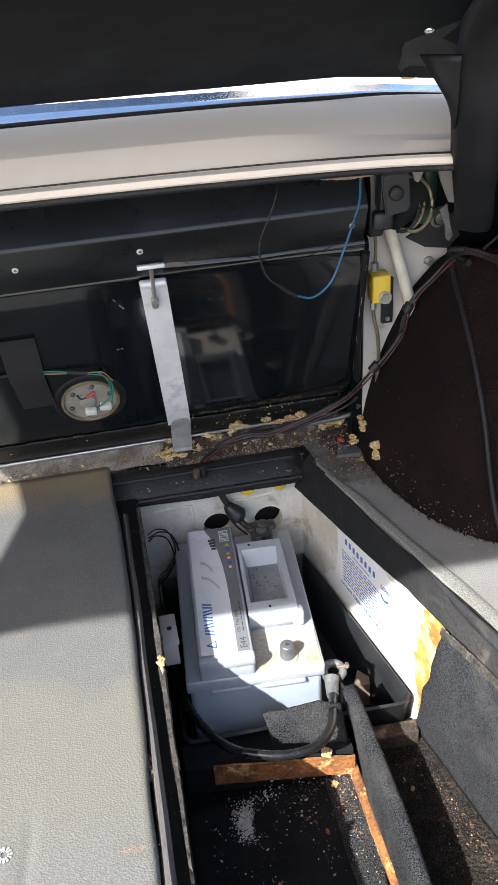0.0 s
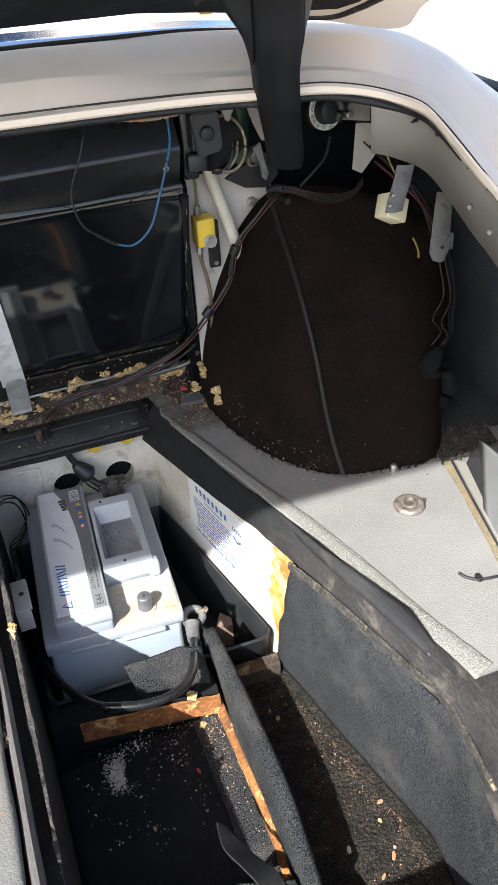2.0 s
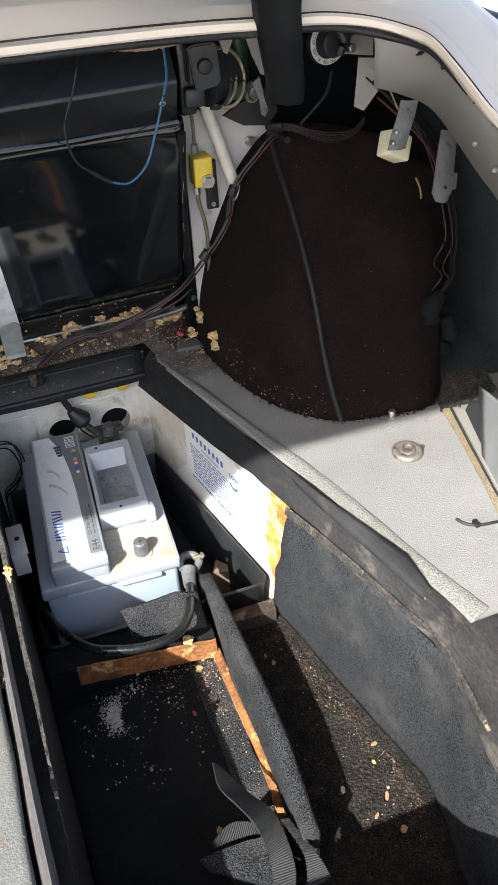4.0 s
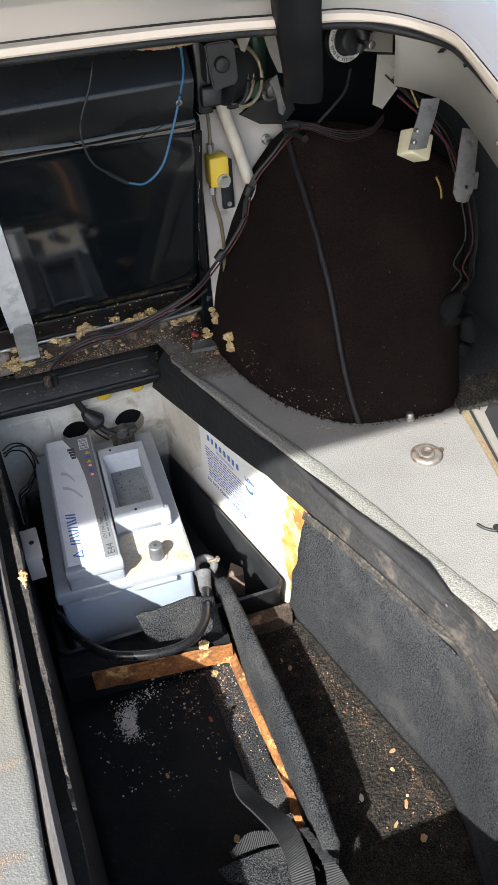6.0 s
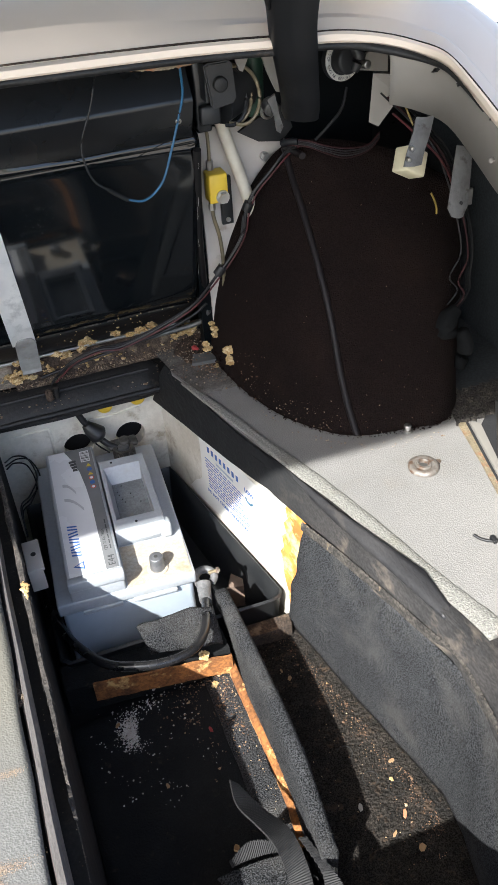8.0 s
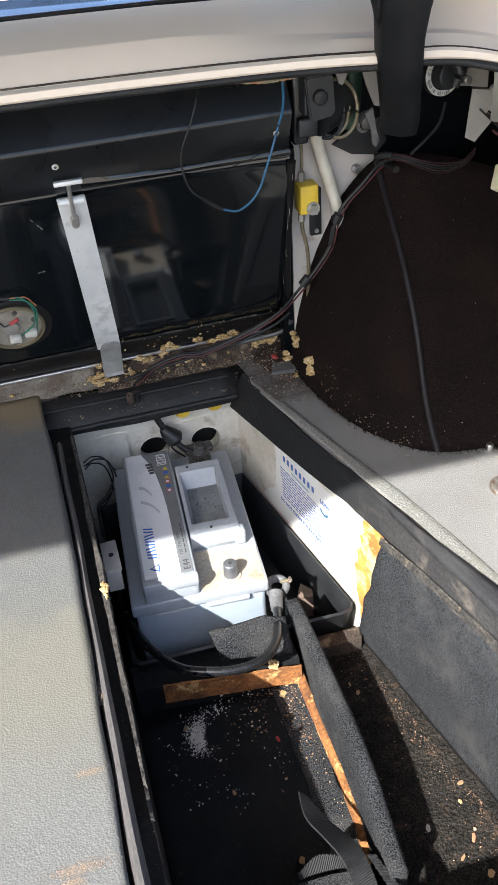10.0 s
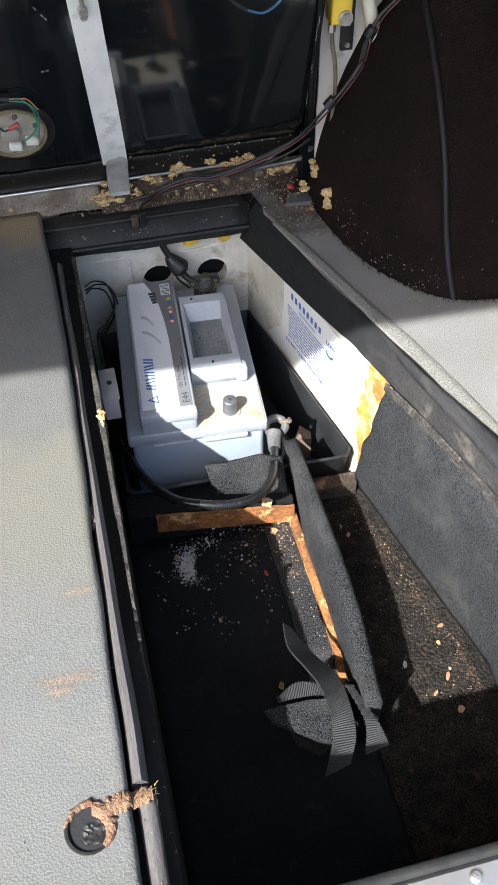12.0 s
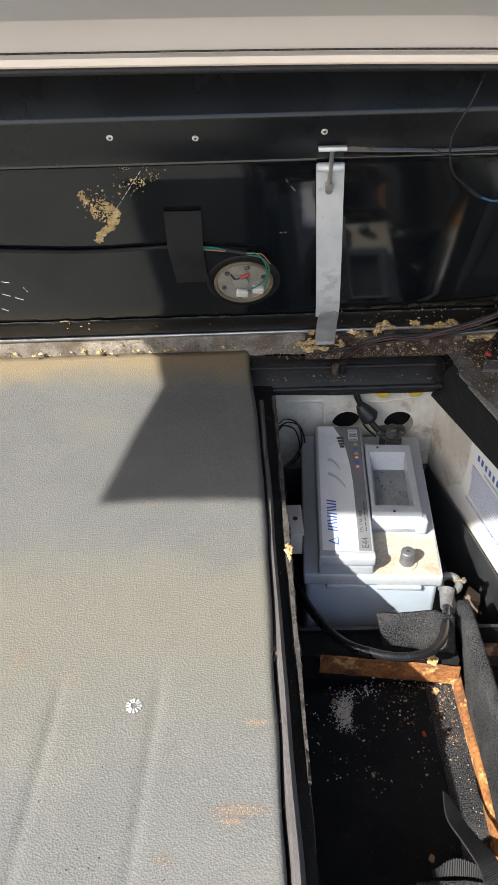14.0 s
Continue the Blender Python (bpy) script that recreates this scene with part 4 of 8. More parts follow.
def build_tank():
    tank = empty("fuel_tank")

    def face(z):
        return 1.005 - 0.366 * z

    # pressed front with rounded top edge and a bottom flange
    under = [(1.015, 0.0345), (1.008, 0.040), (0.998, 0.050), (0.986, 0.064), (face(0.076) + 0.002, 0.0755), (face(0.083) + 0.0005, 0.083)]
    part("lower_edge", sheet([[(x, y, z) for x in np.linspace(-0.62, 0.34, 40)] for y, z in under], 0.001), "tank_dull", tank, "dull dirty black lower edge", smooth=True)
    rnd = random.Random(17)
    bm = bmesh.new()
    x = -0.6
    while x < 0.32:
        w = rnd.uniform(0.01, 0.06)
        q = [(x + w * k / 4, face(0.0835) - 0.0012, 0.0835 + 0.0012 * noise.noise(Vector((x * 40 + k, 0, 0)))) for k in range(5)]
        tube(q, rnd.uniform(0.0005, 0.0013), n=1, sides=5, bm=bm)
        x += w + rnd.uniform(0.002, 0.03)
    tagged(part("scuffed_crease", bm, "worn_tan", tank), "scuffed dirty crease along the tank's foot", kind="stuff")
    prof = [(1.06, 0.040), (1.020, 0.038), (1.010, 0.044), (1.000, 0.054), (0.990, 0.066), (face(0.076) + 0.005, 0.077), (face(0.083) + 0.002, 0.083), (face(0.090), 0.090), (face(0.105), 0.105), (face(0.12), 0.12), (face(0.14), 0.14), (face(0.16), 0.16), (face(0.18), 0.18), (face(0.2), 0.2), (face(0.22), 0.22), (face(0.24), 0.24), (face(0.26), 0.26), (face(0.28), 0.28), (face(0.30), 0.30), (face(0.318), 0.318), (face(0.330) + 0.002, 0.330), (face(0.338) + 0.008, 0.339), (0.915, 0.345), (1.06, 0.345)]
    loops = []
    for x in np.linspace(-0.62, 0.345, 160):
        loops.append([(x, y + 0.0003 * noise.noise(Vector((x * 5, z * 6, 1))) - tank_dome(x, z), z) for y, z in prof])
    part("shell", rings(bmesh.new(), loops), "tank_black", tank, smooth=True)
    rows = [[], [], [], []]
    for x in np.linspace(0.10, 0.334, 40):
        k = min(1.0, (x - 0.10) / 0.10)
        wob = 0.0012 * noise.noise(Vector((x * 22, 0, 4)))
        rows[0].append((x, 0.8685, 0.3375))
        rows[1].append((x, 0.8660, 0.3400 + wob))
        rows[2].append((x, 0.8660 + 0.0026 * k + wob, 0.3445))
        rows[3].append((x, 0.8660 + 0.0064 * k, 0.3495))
    part("top_shoulder", sheet(rows), "tank_black", tank, "rounded shoulder along the top of the tank", smooth=True)
    part("seam_flange", tube([(x, 1.010, 0.0335) for x in np.linspace(-0.62, 0.34, 8)], 0.0029, n=3), "steel", tank, "bare scratched bottom seam")
    part("side_bead", tube([(0.340, face(0.325) - 0.004, 0.325), (0.344, face(0.2) - 0.007, 0.2), (0.356, face(0.09) - 0.004, 0.09), (0.358, face(0.05) - 0.004, 0.05), (0.345, 0.975, 0.036)], 0.005, n=5), "tank_dull", tank)
    thing(tank, "glossy black painted fuel tank standing across the boot", "tank")
    # folded black panel above the tank
    up = empty("upper_panel")
    prof = [(0.8775, 0.334), (0.868, 0.346), (0.852, 0.386), (0.8518, 0.389), (0.8532, 0.392), (0.8945, 0.455), (0.908, 0.475), (0.93, 0.475), (0.93, 0.350), (0.885, 0.336)]
    part("panel", rings(bmesh.new(), [[(x, y, z) for y, z in prof] for x in np.linspace(-0.9, 0.332, 20)]), "panel_black", up)
    for i, (x, z) in enumerate(((-0.145, 0.369), (-0.057, 0.3655), (0.077, 0.369), (0.316, 0.367))):
        c = Vector((x, 0.8612 - 0.4 * (z - 0.364), z))
        head = part("screw", rod(c, c + Vector((0, -0.93, -0.36)) * 0.0012, 0.0036, 18, bevel=0.0005), "white_plastic" if i < 3 else "steel", up, "pale cross-head screw")
        part("recess", rod(c, c + Vector((0, -0.93, -0.36)) * 0.0016, 0.0015, 10), "dark_steel", head)
    thing(up, "black folded steel panel with cross-head screws", "panel", kind="structure")
    # ledge under the tank
    rows = []
    for y, z in ((0.955, -0.012), (1.000, 0.003), (1.006, 0.010), (1.010, 0.020), (1.013, 0.030)):
        rows.append([(x, y + 0.002 * noise.noise(Vector((x * 25, y * 30, 0))), z + 0.003 * noise.noise(Vector((x * 40, y * 40, 4)))) for x in np.linspace(0.078, 0.42, 60)])
    rows[0] = [(x, 0.992, -0.004) for x, _, _ in rows[0]]
    thing(part("ledge", sheet(rows, 0.003), "rust"), "rusty steel ledge littered with foam crumbs under the tank", "ledge", kind="structure")
    rows = []
    for y, z in ((1.006, -0.003), (1.013, 0.002), (1.013, 0.012), (1.014, 0.022), (1.015, 0.031)):
        rows.append([(x, y + 0.002 * noise.noise(Vector((x * 25, y * 30, 0))), z + 0.002 * noise.noise(Vector((x * 40, y * 40, 4)))) for x in np.linspace(-0.9, 0.080, 90)])
    thing(part("ledge_left", sheet(rows, 0.003), "dirty_ledge"), "dirty pale ledge with glue stains under the tank", "ledge", kind="structure")


LIP = [(-0.72, 0.77, 0.474), (-0.4, 0.77, 0.474), (0.0, 0.77, 0.470), (0.2, 0.77, 0.466), (0.321, 0.77, 0.462), (0.40, 0.769, 0.457), (0.46, 0.765, 0.455), (0.505, 0.755, 0.448), (0.532, 0.735, 0.441), (0.544, 0.70, 0.436),
       (0.546, 0.653, 0.42), (0.545, 0.603, 0.402), (0.545, 0.572, 0.391), (0.54, 0.45, 0.345), (0.53, 0.2, 0.255), (0.52, 0.06, 0.20)]
GUTTER = [(-0.76, 0.87, 0.512), (-0.4, 0.87, 0.511), (0.0, 0.87, 0.508), (0.2, 0.87, 0.505), (0.357, 0.87, 0.50), (0.44, 0.87, 0.492), (0.505, 0.87, 0.486), (0.56, 0.87, 0.476), (0.605, 0.868, 0.464), (0.622, 0.845, 0.456),
          (0.626, 0.785, 0.445), (0.626, 0.695, 0.416), (0.625, 0.62, 0.388), (0.62, 0.47, 0.33), (0.61, 0.2, 0.25), (0.6, 0.06, 0.19)]


def mirrored(pts):
    """The same edge on the other side of the car."""
    return [(-0.32 - x, y, z + (0.014 if i == 0 else 0.006 if i == 1 else 0.0)) for i, (x, y, z) in enumerate(pts)]


def build_body():
    lip, gut = smooth_path(LIP, 6), smooth_path(GUTTER, 6)
    body = empty("car_body")
    ll, gg = smooth_path(mirrored(LIP[5:]), 4), smooth_path(mirrored(GUTTER[5:]), 4)
    rows = [[] for _ in range(8)]
    for a, b in zip(ll, gg):
        out = Vector((b.x - a.x, b.y - a.y, 0)).normalized()
        side = max(0.0, -out.x)
        for k, p in enumerate((a + Vector((0, 0, -0.012)), a, a.lerp(b, 0.5) + Vector((0, 0, -0.02 * side)), b, b + out * 0.02, b + out * 0.10 + Vector((0, 0, -0.012)), b + out * 0.22 + Vector((0, 0, -0.02 - 0.10 * side)), b + out * 0.27 + Vector((0, 0, -0.06 - 0.9 * side)))):
            rows[k].append(p)
    part("far_wing", sheet(rows), "cream", body, "cream painted wing on the other side", smooth=True)
    rows = [[] for _ in range(10)]
    for i, (a, b) in enumerate(zip(lip, gut)):
        out = Vector((b.x - a.x, b.y - a.y, 0)).normalized()
        rows[0].append(a + out * 0.010 + Vector((0, 0, -0.015)))
        rows[1].append(a + Vector((0, 0, -0.008)))
        rows[2].append(a + Vector((0, 0, -0.002)))
        rows[3].append(a + out * 0.004 + Vector((0, 0, 0.0)))
        deep = max(0.0, out.x)
        rows[4].append(a.lerp(b, 0.055 + 0.08 * deep) + Vector((0, 0, -0.002 - 0.010 * deep)))
        turn = min(1.0, deep * 1.2)
        for k, u, flat_z, side_z in ((5, 0.17, 0.0048, -0.010), (6, 0.295, 0.0112, -0.028), (7, 0.308, 0.0116, -0.028)):
            w = u + (0.22 if k == 5 else 0.29) * turn
            rows[k].append(a.lerp(b, w) + Vector((0, 0, flat_z * (1 - turn) + side_z * turn)))
        rows[8].append(a.lerp(b, 0.90) + Vector((0, 0, 0.0045 - 0.0135 * deep)))
        rows[9].append(b + out * 0.003 + Vector((0, 0, -0.003)))
    part("gutter", sheet(rows), "cream", body, "cream painted gutter round the boot opening", smooth=True).data.set_sharp_from_angle(angle=radians(24))
    # outer skin: out and down from the gutter
    rows = [[], [], [], [], []]
    for a, b in zip(lip, gut):
        out = Vector((b.x - a.x, b.y - a.y, 0)).normalized()
        side = max(0.0, out.x)
        rows[0].append(b + out * 0.003 + Vector((0, 0, -0.003)))
        rows[1].append(b + out * 0.02 + Vector((0, 0, -0.005 + 0.012 * side)))
        rows[2].append(b + out * 0.10 + Vector((0, 0, -0.008 - 0.006 * side)))
        rows[3].append(b + out * 0.22 + Vector((0, 0, -0.02 - 0.10 * side)))
        rows[4].append(b + out * 0.27 + Vector((0, 0, -0.06 - 0.9 * side)))
    part("outer_skin", sheet(rows), "cream", body, "cream painted outer skin", smooth=True)
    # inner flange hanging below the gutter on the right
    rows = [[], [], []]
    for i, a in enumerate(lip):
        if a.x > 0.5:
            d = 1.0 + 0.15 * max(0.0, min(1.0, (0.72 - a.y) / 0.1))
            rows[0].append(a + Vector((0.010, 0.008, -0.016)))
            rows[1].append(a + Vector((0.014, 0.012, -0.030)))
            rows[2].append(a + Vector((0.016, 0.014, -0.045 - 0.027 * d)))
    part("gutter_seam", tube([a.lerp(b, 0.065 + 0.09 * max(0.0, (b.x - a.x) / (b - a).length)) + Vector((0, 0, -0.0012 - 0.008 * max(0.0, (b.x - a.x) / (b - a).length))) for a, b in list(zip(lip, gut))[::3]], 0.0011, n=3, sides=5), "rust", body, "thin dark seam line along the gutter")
    part("inner_flange", sheet(rows, 0.0015), "cream_dark", body, "darker cream inner flange with rust spots", smooth=True)
    part("rubber_edge", tube([p + Vector((0, 0.006 if p.x < 0.5 else 0.0, -0.0135)) for p in lip[6:66:4]], [0.004] * 11 + [0.003, 0.0022, 0.0014, 0.0006], n=4), "black_rubber", body, "black rubber edge under the gutter lip")
    rows = [[], [], []]
    for i in range(60):
        u = i / 59
        x = 0.235 + 0.105 * u
        z = float(np.interp(x, [0.2, 0.321, 0.40], [0.466, 0.462, 0.457])) - 0.011
        drop = 0.0095 * math.sin(math.pi * u) ** 0.7 + 0.0022 * noise.noise(Vector((i * 0.5, 4, 0)))
        for k, d in enumerate((0.0, 0.5, 1.0)):
            rows[k].append((x, 0.7765 + 0.004 * d, z - max(0.0004, drop) * d))
    part("torn_flange", sheet(rows, 0.001), "glue_stain", body, "torn rusty edge under the lip")
    thing(body, "cream painted car body round the open boot", "car", kind="structure")
    # cabin ahead of the boot: rear window, pillars and roof
    cab = empty("car_cabin")
    rows = []
    for y, z, w in ((0.99, 0.49, 0.62), (1.02, 0.52, 0.62), (1.45, 0.86, 0.62), (1.6, 0.92, 0.62), (2.4, 0.96, 0.62), (3.0, 0.90, 0.62)):
        rows.append([(-0.16 + w * k, y, z - 0.04 * k * k) for k in np.linspace(-1, 1, 9)])
    part("roof", sheet(rows, 0.01), "cream", cab, smooth=True)
    side = [(1.0, -0.45), (1.0, 0.46), (1.45, 0.81), (1.6, 0.87), (2.4, 0.91), (3.0, 0.85), (3.0, -0.45)]
    for x in (-0.78, 0.44):
        bm = prism(side, 0, 0.02)
        bm.transform(Matrix(((0, 0, 1, x), (1, 0, 0, 0), (0, 1, 0, 0), (0, 0, 0, 1))))
        part("side_panel", bm, "cream", cab)
    part("front_panel", box((-0.76, 2.98, -0.45), (0.44, 3.0, 0.84)), "cream", cab)
    part("rear_window", sheet([[(-0.16 + 0.44 * k, 1.07, 0.567 - 0.02 * k * k) for k in np.linspace(-1, 1, 9)], [(-0.16 + 0.40 * k, 1.40, 0.828 - 0.02 * k * k) for k in np.linspace(-1, 1, 9)]], 0.004), "tank_black", cab, "dark rear window")
    thing(cab, "cream car cabin ahead of the boot", "car", kind="structure")
    # closing walls
    thing(part("wall_side_right", box((0.72, 0.05, -0.05), (0.74, 1.06, 0.40)), "side_grey"), "dusty dark inner wing panel", "wall", kind="structure")
    thing(part("wall_side_left", box((-0.92, 0.05, -0.05), (-0.90, 1.06, 0.47)), "panel_black"), "dark inner wing panel", "wall", kind="structure")
    thing(part("wall_front", box((-0.92, 1.06, -0.3), (0.74, 1.08, 0.41)), "panel_black"), "black bulkhead behind the tank", "wall", kind="structure")
    thing(part("wall_side_flange", box((-0.92, 0.06, 0.2), (-0.90, 1.0, 0.478)), "cream"), "cream painted side wall", "wall", kind="structure")
    # rear sill
    sill = empty("rear_sill")
    prof = [(SILL_Y + 0.012, -0.03), (SILL_Y + 0.010, 0.035), (SILL_Y + 0.006, SILL_Z - 0.004), (SILL_Y, SILL_Z), (SILL_Y - 0.014, SILL_Z), (SILL_Y - 0.05, SILL_Z - 0.006), (SILL_Y - 0.07, SILL_Z - 0.02), (SILL_Y - 0.07, -0.5), (SILL_Y - 0.04, -0.5)]
    part("inner_board", rings(bmesh.new(), [[(x, y, z) for y, z in prof] for x in np.linspace(-0.9, 0.72, 12)]), "dark_steel", sill)
    prof = [(SILL_Y - 0.003, SILL_Z + 0.001), (SILL_Y - 0.006, SILL_Z + 0.005), (SILL_Y - 0.03, SILL_Z + 0.006), (SILL_Y - 0.06, SILL_Z - 0.002), (SILL_Y - 0.06, SILL_Z - 0.006), (SILL_Y - 0.003, SILL_Z - 0.001)]
    part("tread_plate", rings(bmesh.new(), [[(x, y, z) for y, z in prof] for x in np.linspace(-0.9, 0.72, 12)]), "tread_alu", sill, "polished metal tread plate")
    for x in (-0.35, -0.05, 0.212, 0.48):
        screw_head("screw", (x, SILL_Y - 0.012, SILL_Z + 0.005), (0, 0, 1), 0.0042, "steel", sill, "countersunk cross-head screw")
    thing(sill, "dark rear sill with a polished metal tread plate", "sill", kind="structure")


def build_lid():
    lid = empty("boot_lid")

    def at(x, d, h=0.0):
        """d metres from the hinge edge along the lid, h below its underside."""
        c, s = math.cos(radians(26.0)), math.sin(radians(26.0))
        return (x, 0.862 - d * c - h * s, 0.522 + d * s - h * c + float(np.interp(x, [-0.9, 0.0, 0.2, 0.37, 0.46, 0.52, 0.6, 0.7], [0.017, 0.017, 0.012, 0.0, -0.012, -0.026, -0.046, -0.06])))

    right = [(0.36, 0.0), (0.45, -0.009), (0.50, -0.014), (0.567, -0.012), (0.592, -0.009), (0.604, -0.003), (0.609, 0.006), (0.608, 0.018), (0.596, 0.058), (0.594, 0.09), (0.60, 0.2), (0.62, 0.6), (0.61, 0.93), (0.50, 0.99), (0.2, 1.022), (-0.21, 1.011), (-0.42, 0.997), (-0.78, 0.964), (-0.88, 0.955)]
    left = [(-0.961, 0.959), (-0.855, 0.748), (-0.757, 0.562), (-0.73, 0.46), (-0.66, 0.18), (-0.60, 0.0)]
    poly = right + left
    bm = bmesh.new()
    lo = [bm.verts.new(at(x, d)) for x, d in poly]
    hi = [bm.verts.new(at(x, d, -0.035)) for x, d in poly]
    bm.faces.new(lo)
    bm.faces.new(hi[::-1])
    for i in range(len(poly)):
        j = (i + 1) % len(poly)
        bm.faces.new((lo[i], lo[j], hi[j], hi[i]))
    part("shell", bm, "cream", lid, "cream painted lid shell")
    inset = [(-0.56, 0.008), (0.30, 0.008), (0.42, 0.008), (0.46, 0.014), (0.483, 0.024), (0.508, 0.037), (0.521, 0.062), (0.530, 0.11), (0.536, 0.2), (0.545, 0.6), (0.53, 0.87), (-0.89, 0.91), (-0.72, 0.53), (-0.69, 0.46), (-0.62, 0.18)]
    bm = bmesh.new()
    lo = [bm.verts.new(at(x, d, 0.006)) for x, d in inset]
    hi = [bm.verts.new(at(x, d, -0.001)) for x, d in inset]
    bm.faces.new(lo)
    for i in range(len(inset)):
        j = (i + 1) % len(inset)
        bm.faces.new((lo[i], lo[j], hi[j], hi[i]))
    part("trim_panel", bm, "lid_black", lid, "black trim board on the underside")
    part("edge_seal", tube([at(x, d, 0.004) for x, d in ((0.42, 0.004), (0.46, 0.0), (0.492, 0.003), (0.516, 0.016), (0.529, 0.044), (0.536, 0.066), (0.545, 0.11), (0.552, 0.2))], 0.004, n=5), "black_rubber", lid, "black rubber seal round the trim")
    part("rust_spot", box((-0.004, -0.004, -0.002), (0.010, 0.004, 0.002), 0.001, m=Matrix.Translation(at(0.372, 0.004, 0.006))), "rust_flake", lid, "small orange rust spot")
    screw_head("screw", at(0.345, 0.144, 0.0095), (0, -0.44, -0.9), 0.0045, "chrome", lid, "chrome cross-head screw")
    screw_head("screw", at(0.480, 0.102, 0.006), (0, -0.44, -0.9), 0.0045, "chrome", lid, "chrome cross-head screw")
    plate = [(0.29, 0.27), (0.313, 0.174), (0.340, 0.085), (0.350, 0.040), (0.362, 0.018), (0.380, 0.011), (0.44, 0.011), (0.466, 0.022), (0.474, 0.05), (0.470, 0.09), (0.462, 0.27)]
    bm = bmesh.new()
    rings(bm, [[at(x, d, 0.0055) for x, d in plate], [at(x, d, 0.0085) for x, d in plate], [at(x + (0.002 if x < 0.4 else -0.002), d + 0.002, 0.0095) for x, d in plate]])
    part("hinge_plate", bm, "hinge_black", lid, "black plate of the hinge")
    # gooseneck arm: a folded channel that flares into its plate
    stations = [(0.815, 0.36, 0.426, 0.441, 0.461), (0.80, 0.381, 0.420, 0.434, 0.456), (0.78, 0.412, 0.408, 0.421, 0.446), (0.755, 0.447, 0.393, 0.408, 0.434), (0.74, 0.475, 0.385, 0.399, 0.427), (0.725, 0.506, 0.377, 0.392, 0.424),
                (0.715, 0.532, 0.374, 0.387, 0.421), (0.700, 0.560, 0.369, 0.381, 0.416), (0.670, 0.588, 0.361, 0.373, 0.410), (0.60, 0.625, 0.345, 0.357, 0.396), (0.48, 0.682, 0.318, 0.330, 0.371)]
    ax = smooth_path([(y, z, l) for y, z, l, r, e in stations], 5)
    bx = smooth_path([(r, e, 0) for y, z, l, r, e in stations], 5)
    loops = []
    for p, q in zip(ax, bx):
        y, z, l, r, e = p.x, p.y, p.z, q.x, q.y
        loops.append([(l, y + 0.012, z), (l + 0.2 * (r - l), y + 0.007, z - 0.001), (r - 0.002, y - 0.001, z - 0.002), (r + 0.002, y - 0.004, z - 0.002), (e - 0.007, y - 0.006, z - 0.002), (e - 0.002, y - 0.004, z - 0.001), (e, y + 0.003, z), (e, y + 0.022, z + 0.006), (l, y + 0.022, z + 0.006)])
    part("hinge_arm", rings(bmesh.new(), loops), "hinge_black", lid, "black pressed steel hinge arm")
    # webs that flare from the arm into its plate
    for near, out in (([(0.381, 0.74, 0.490), (0.377, 0.729, 0.508), (0.374, 0.722, 0.532), (0.370, 0.71, 0.558)], [(0.380, 0.742, 0.490), (0.370, 0.735, 0.516), (0.353, 0.735, 0.540), (0.345, 0.745, 0.556)]),
                      ([(0.424, 0.738, 0.490), (0.423, 0.727, 0.508), (0.420, 0.720, 0.532), (0.415, 0.708, 0.558)], [(0.4245, 0.740, 0.492), (0.428, 0.735, 0.514), (0.434, 0.735, 0.532), (0.442, 0.745, 0.545)])):
        n_, o_ = smooth_path(near, 4), smooth_path(out, 4)
        part("hinge_web", sheet([[p.lerp(q, k / 3) for k in range(4)] for p, q in zip(n_, o_)], 0.003), "hinge_black", lid, smooth=True)
    thing(lid, "raised cream boot lid with black trim board underneath", "boot lid")


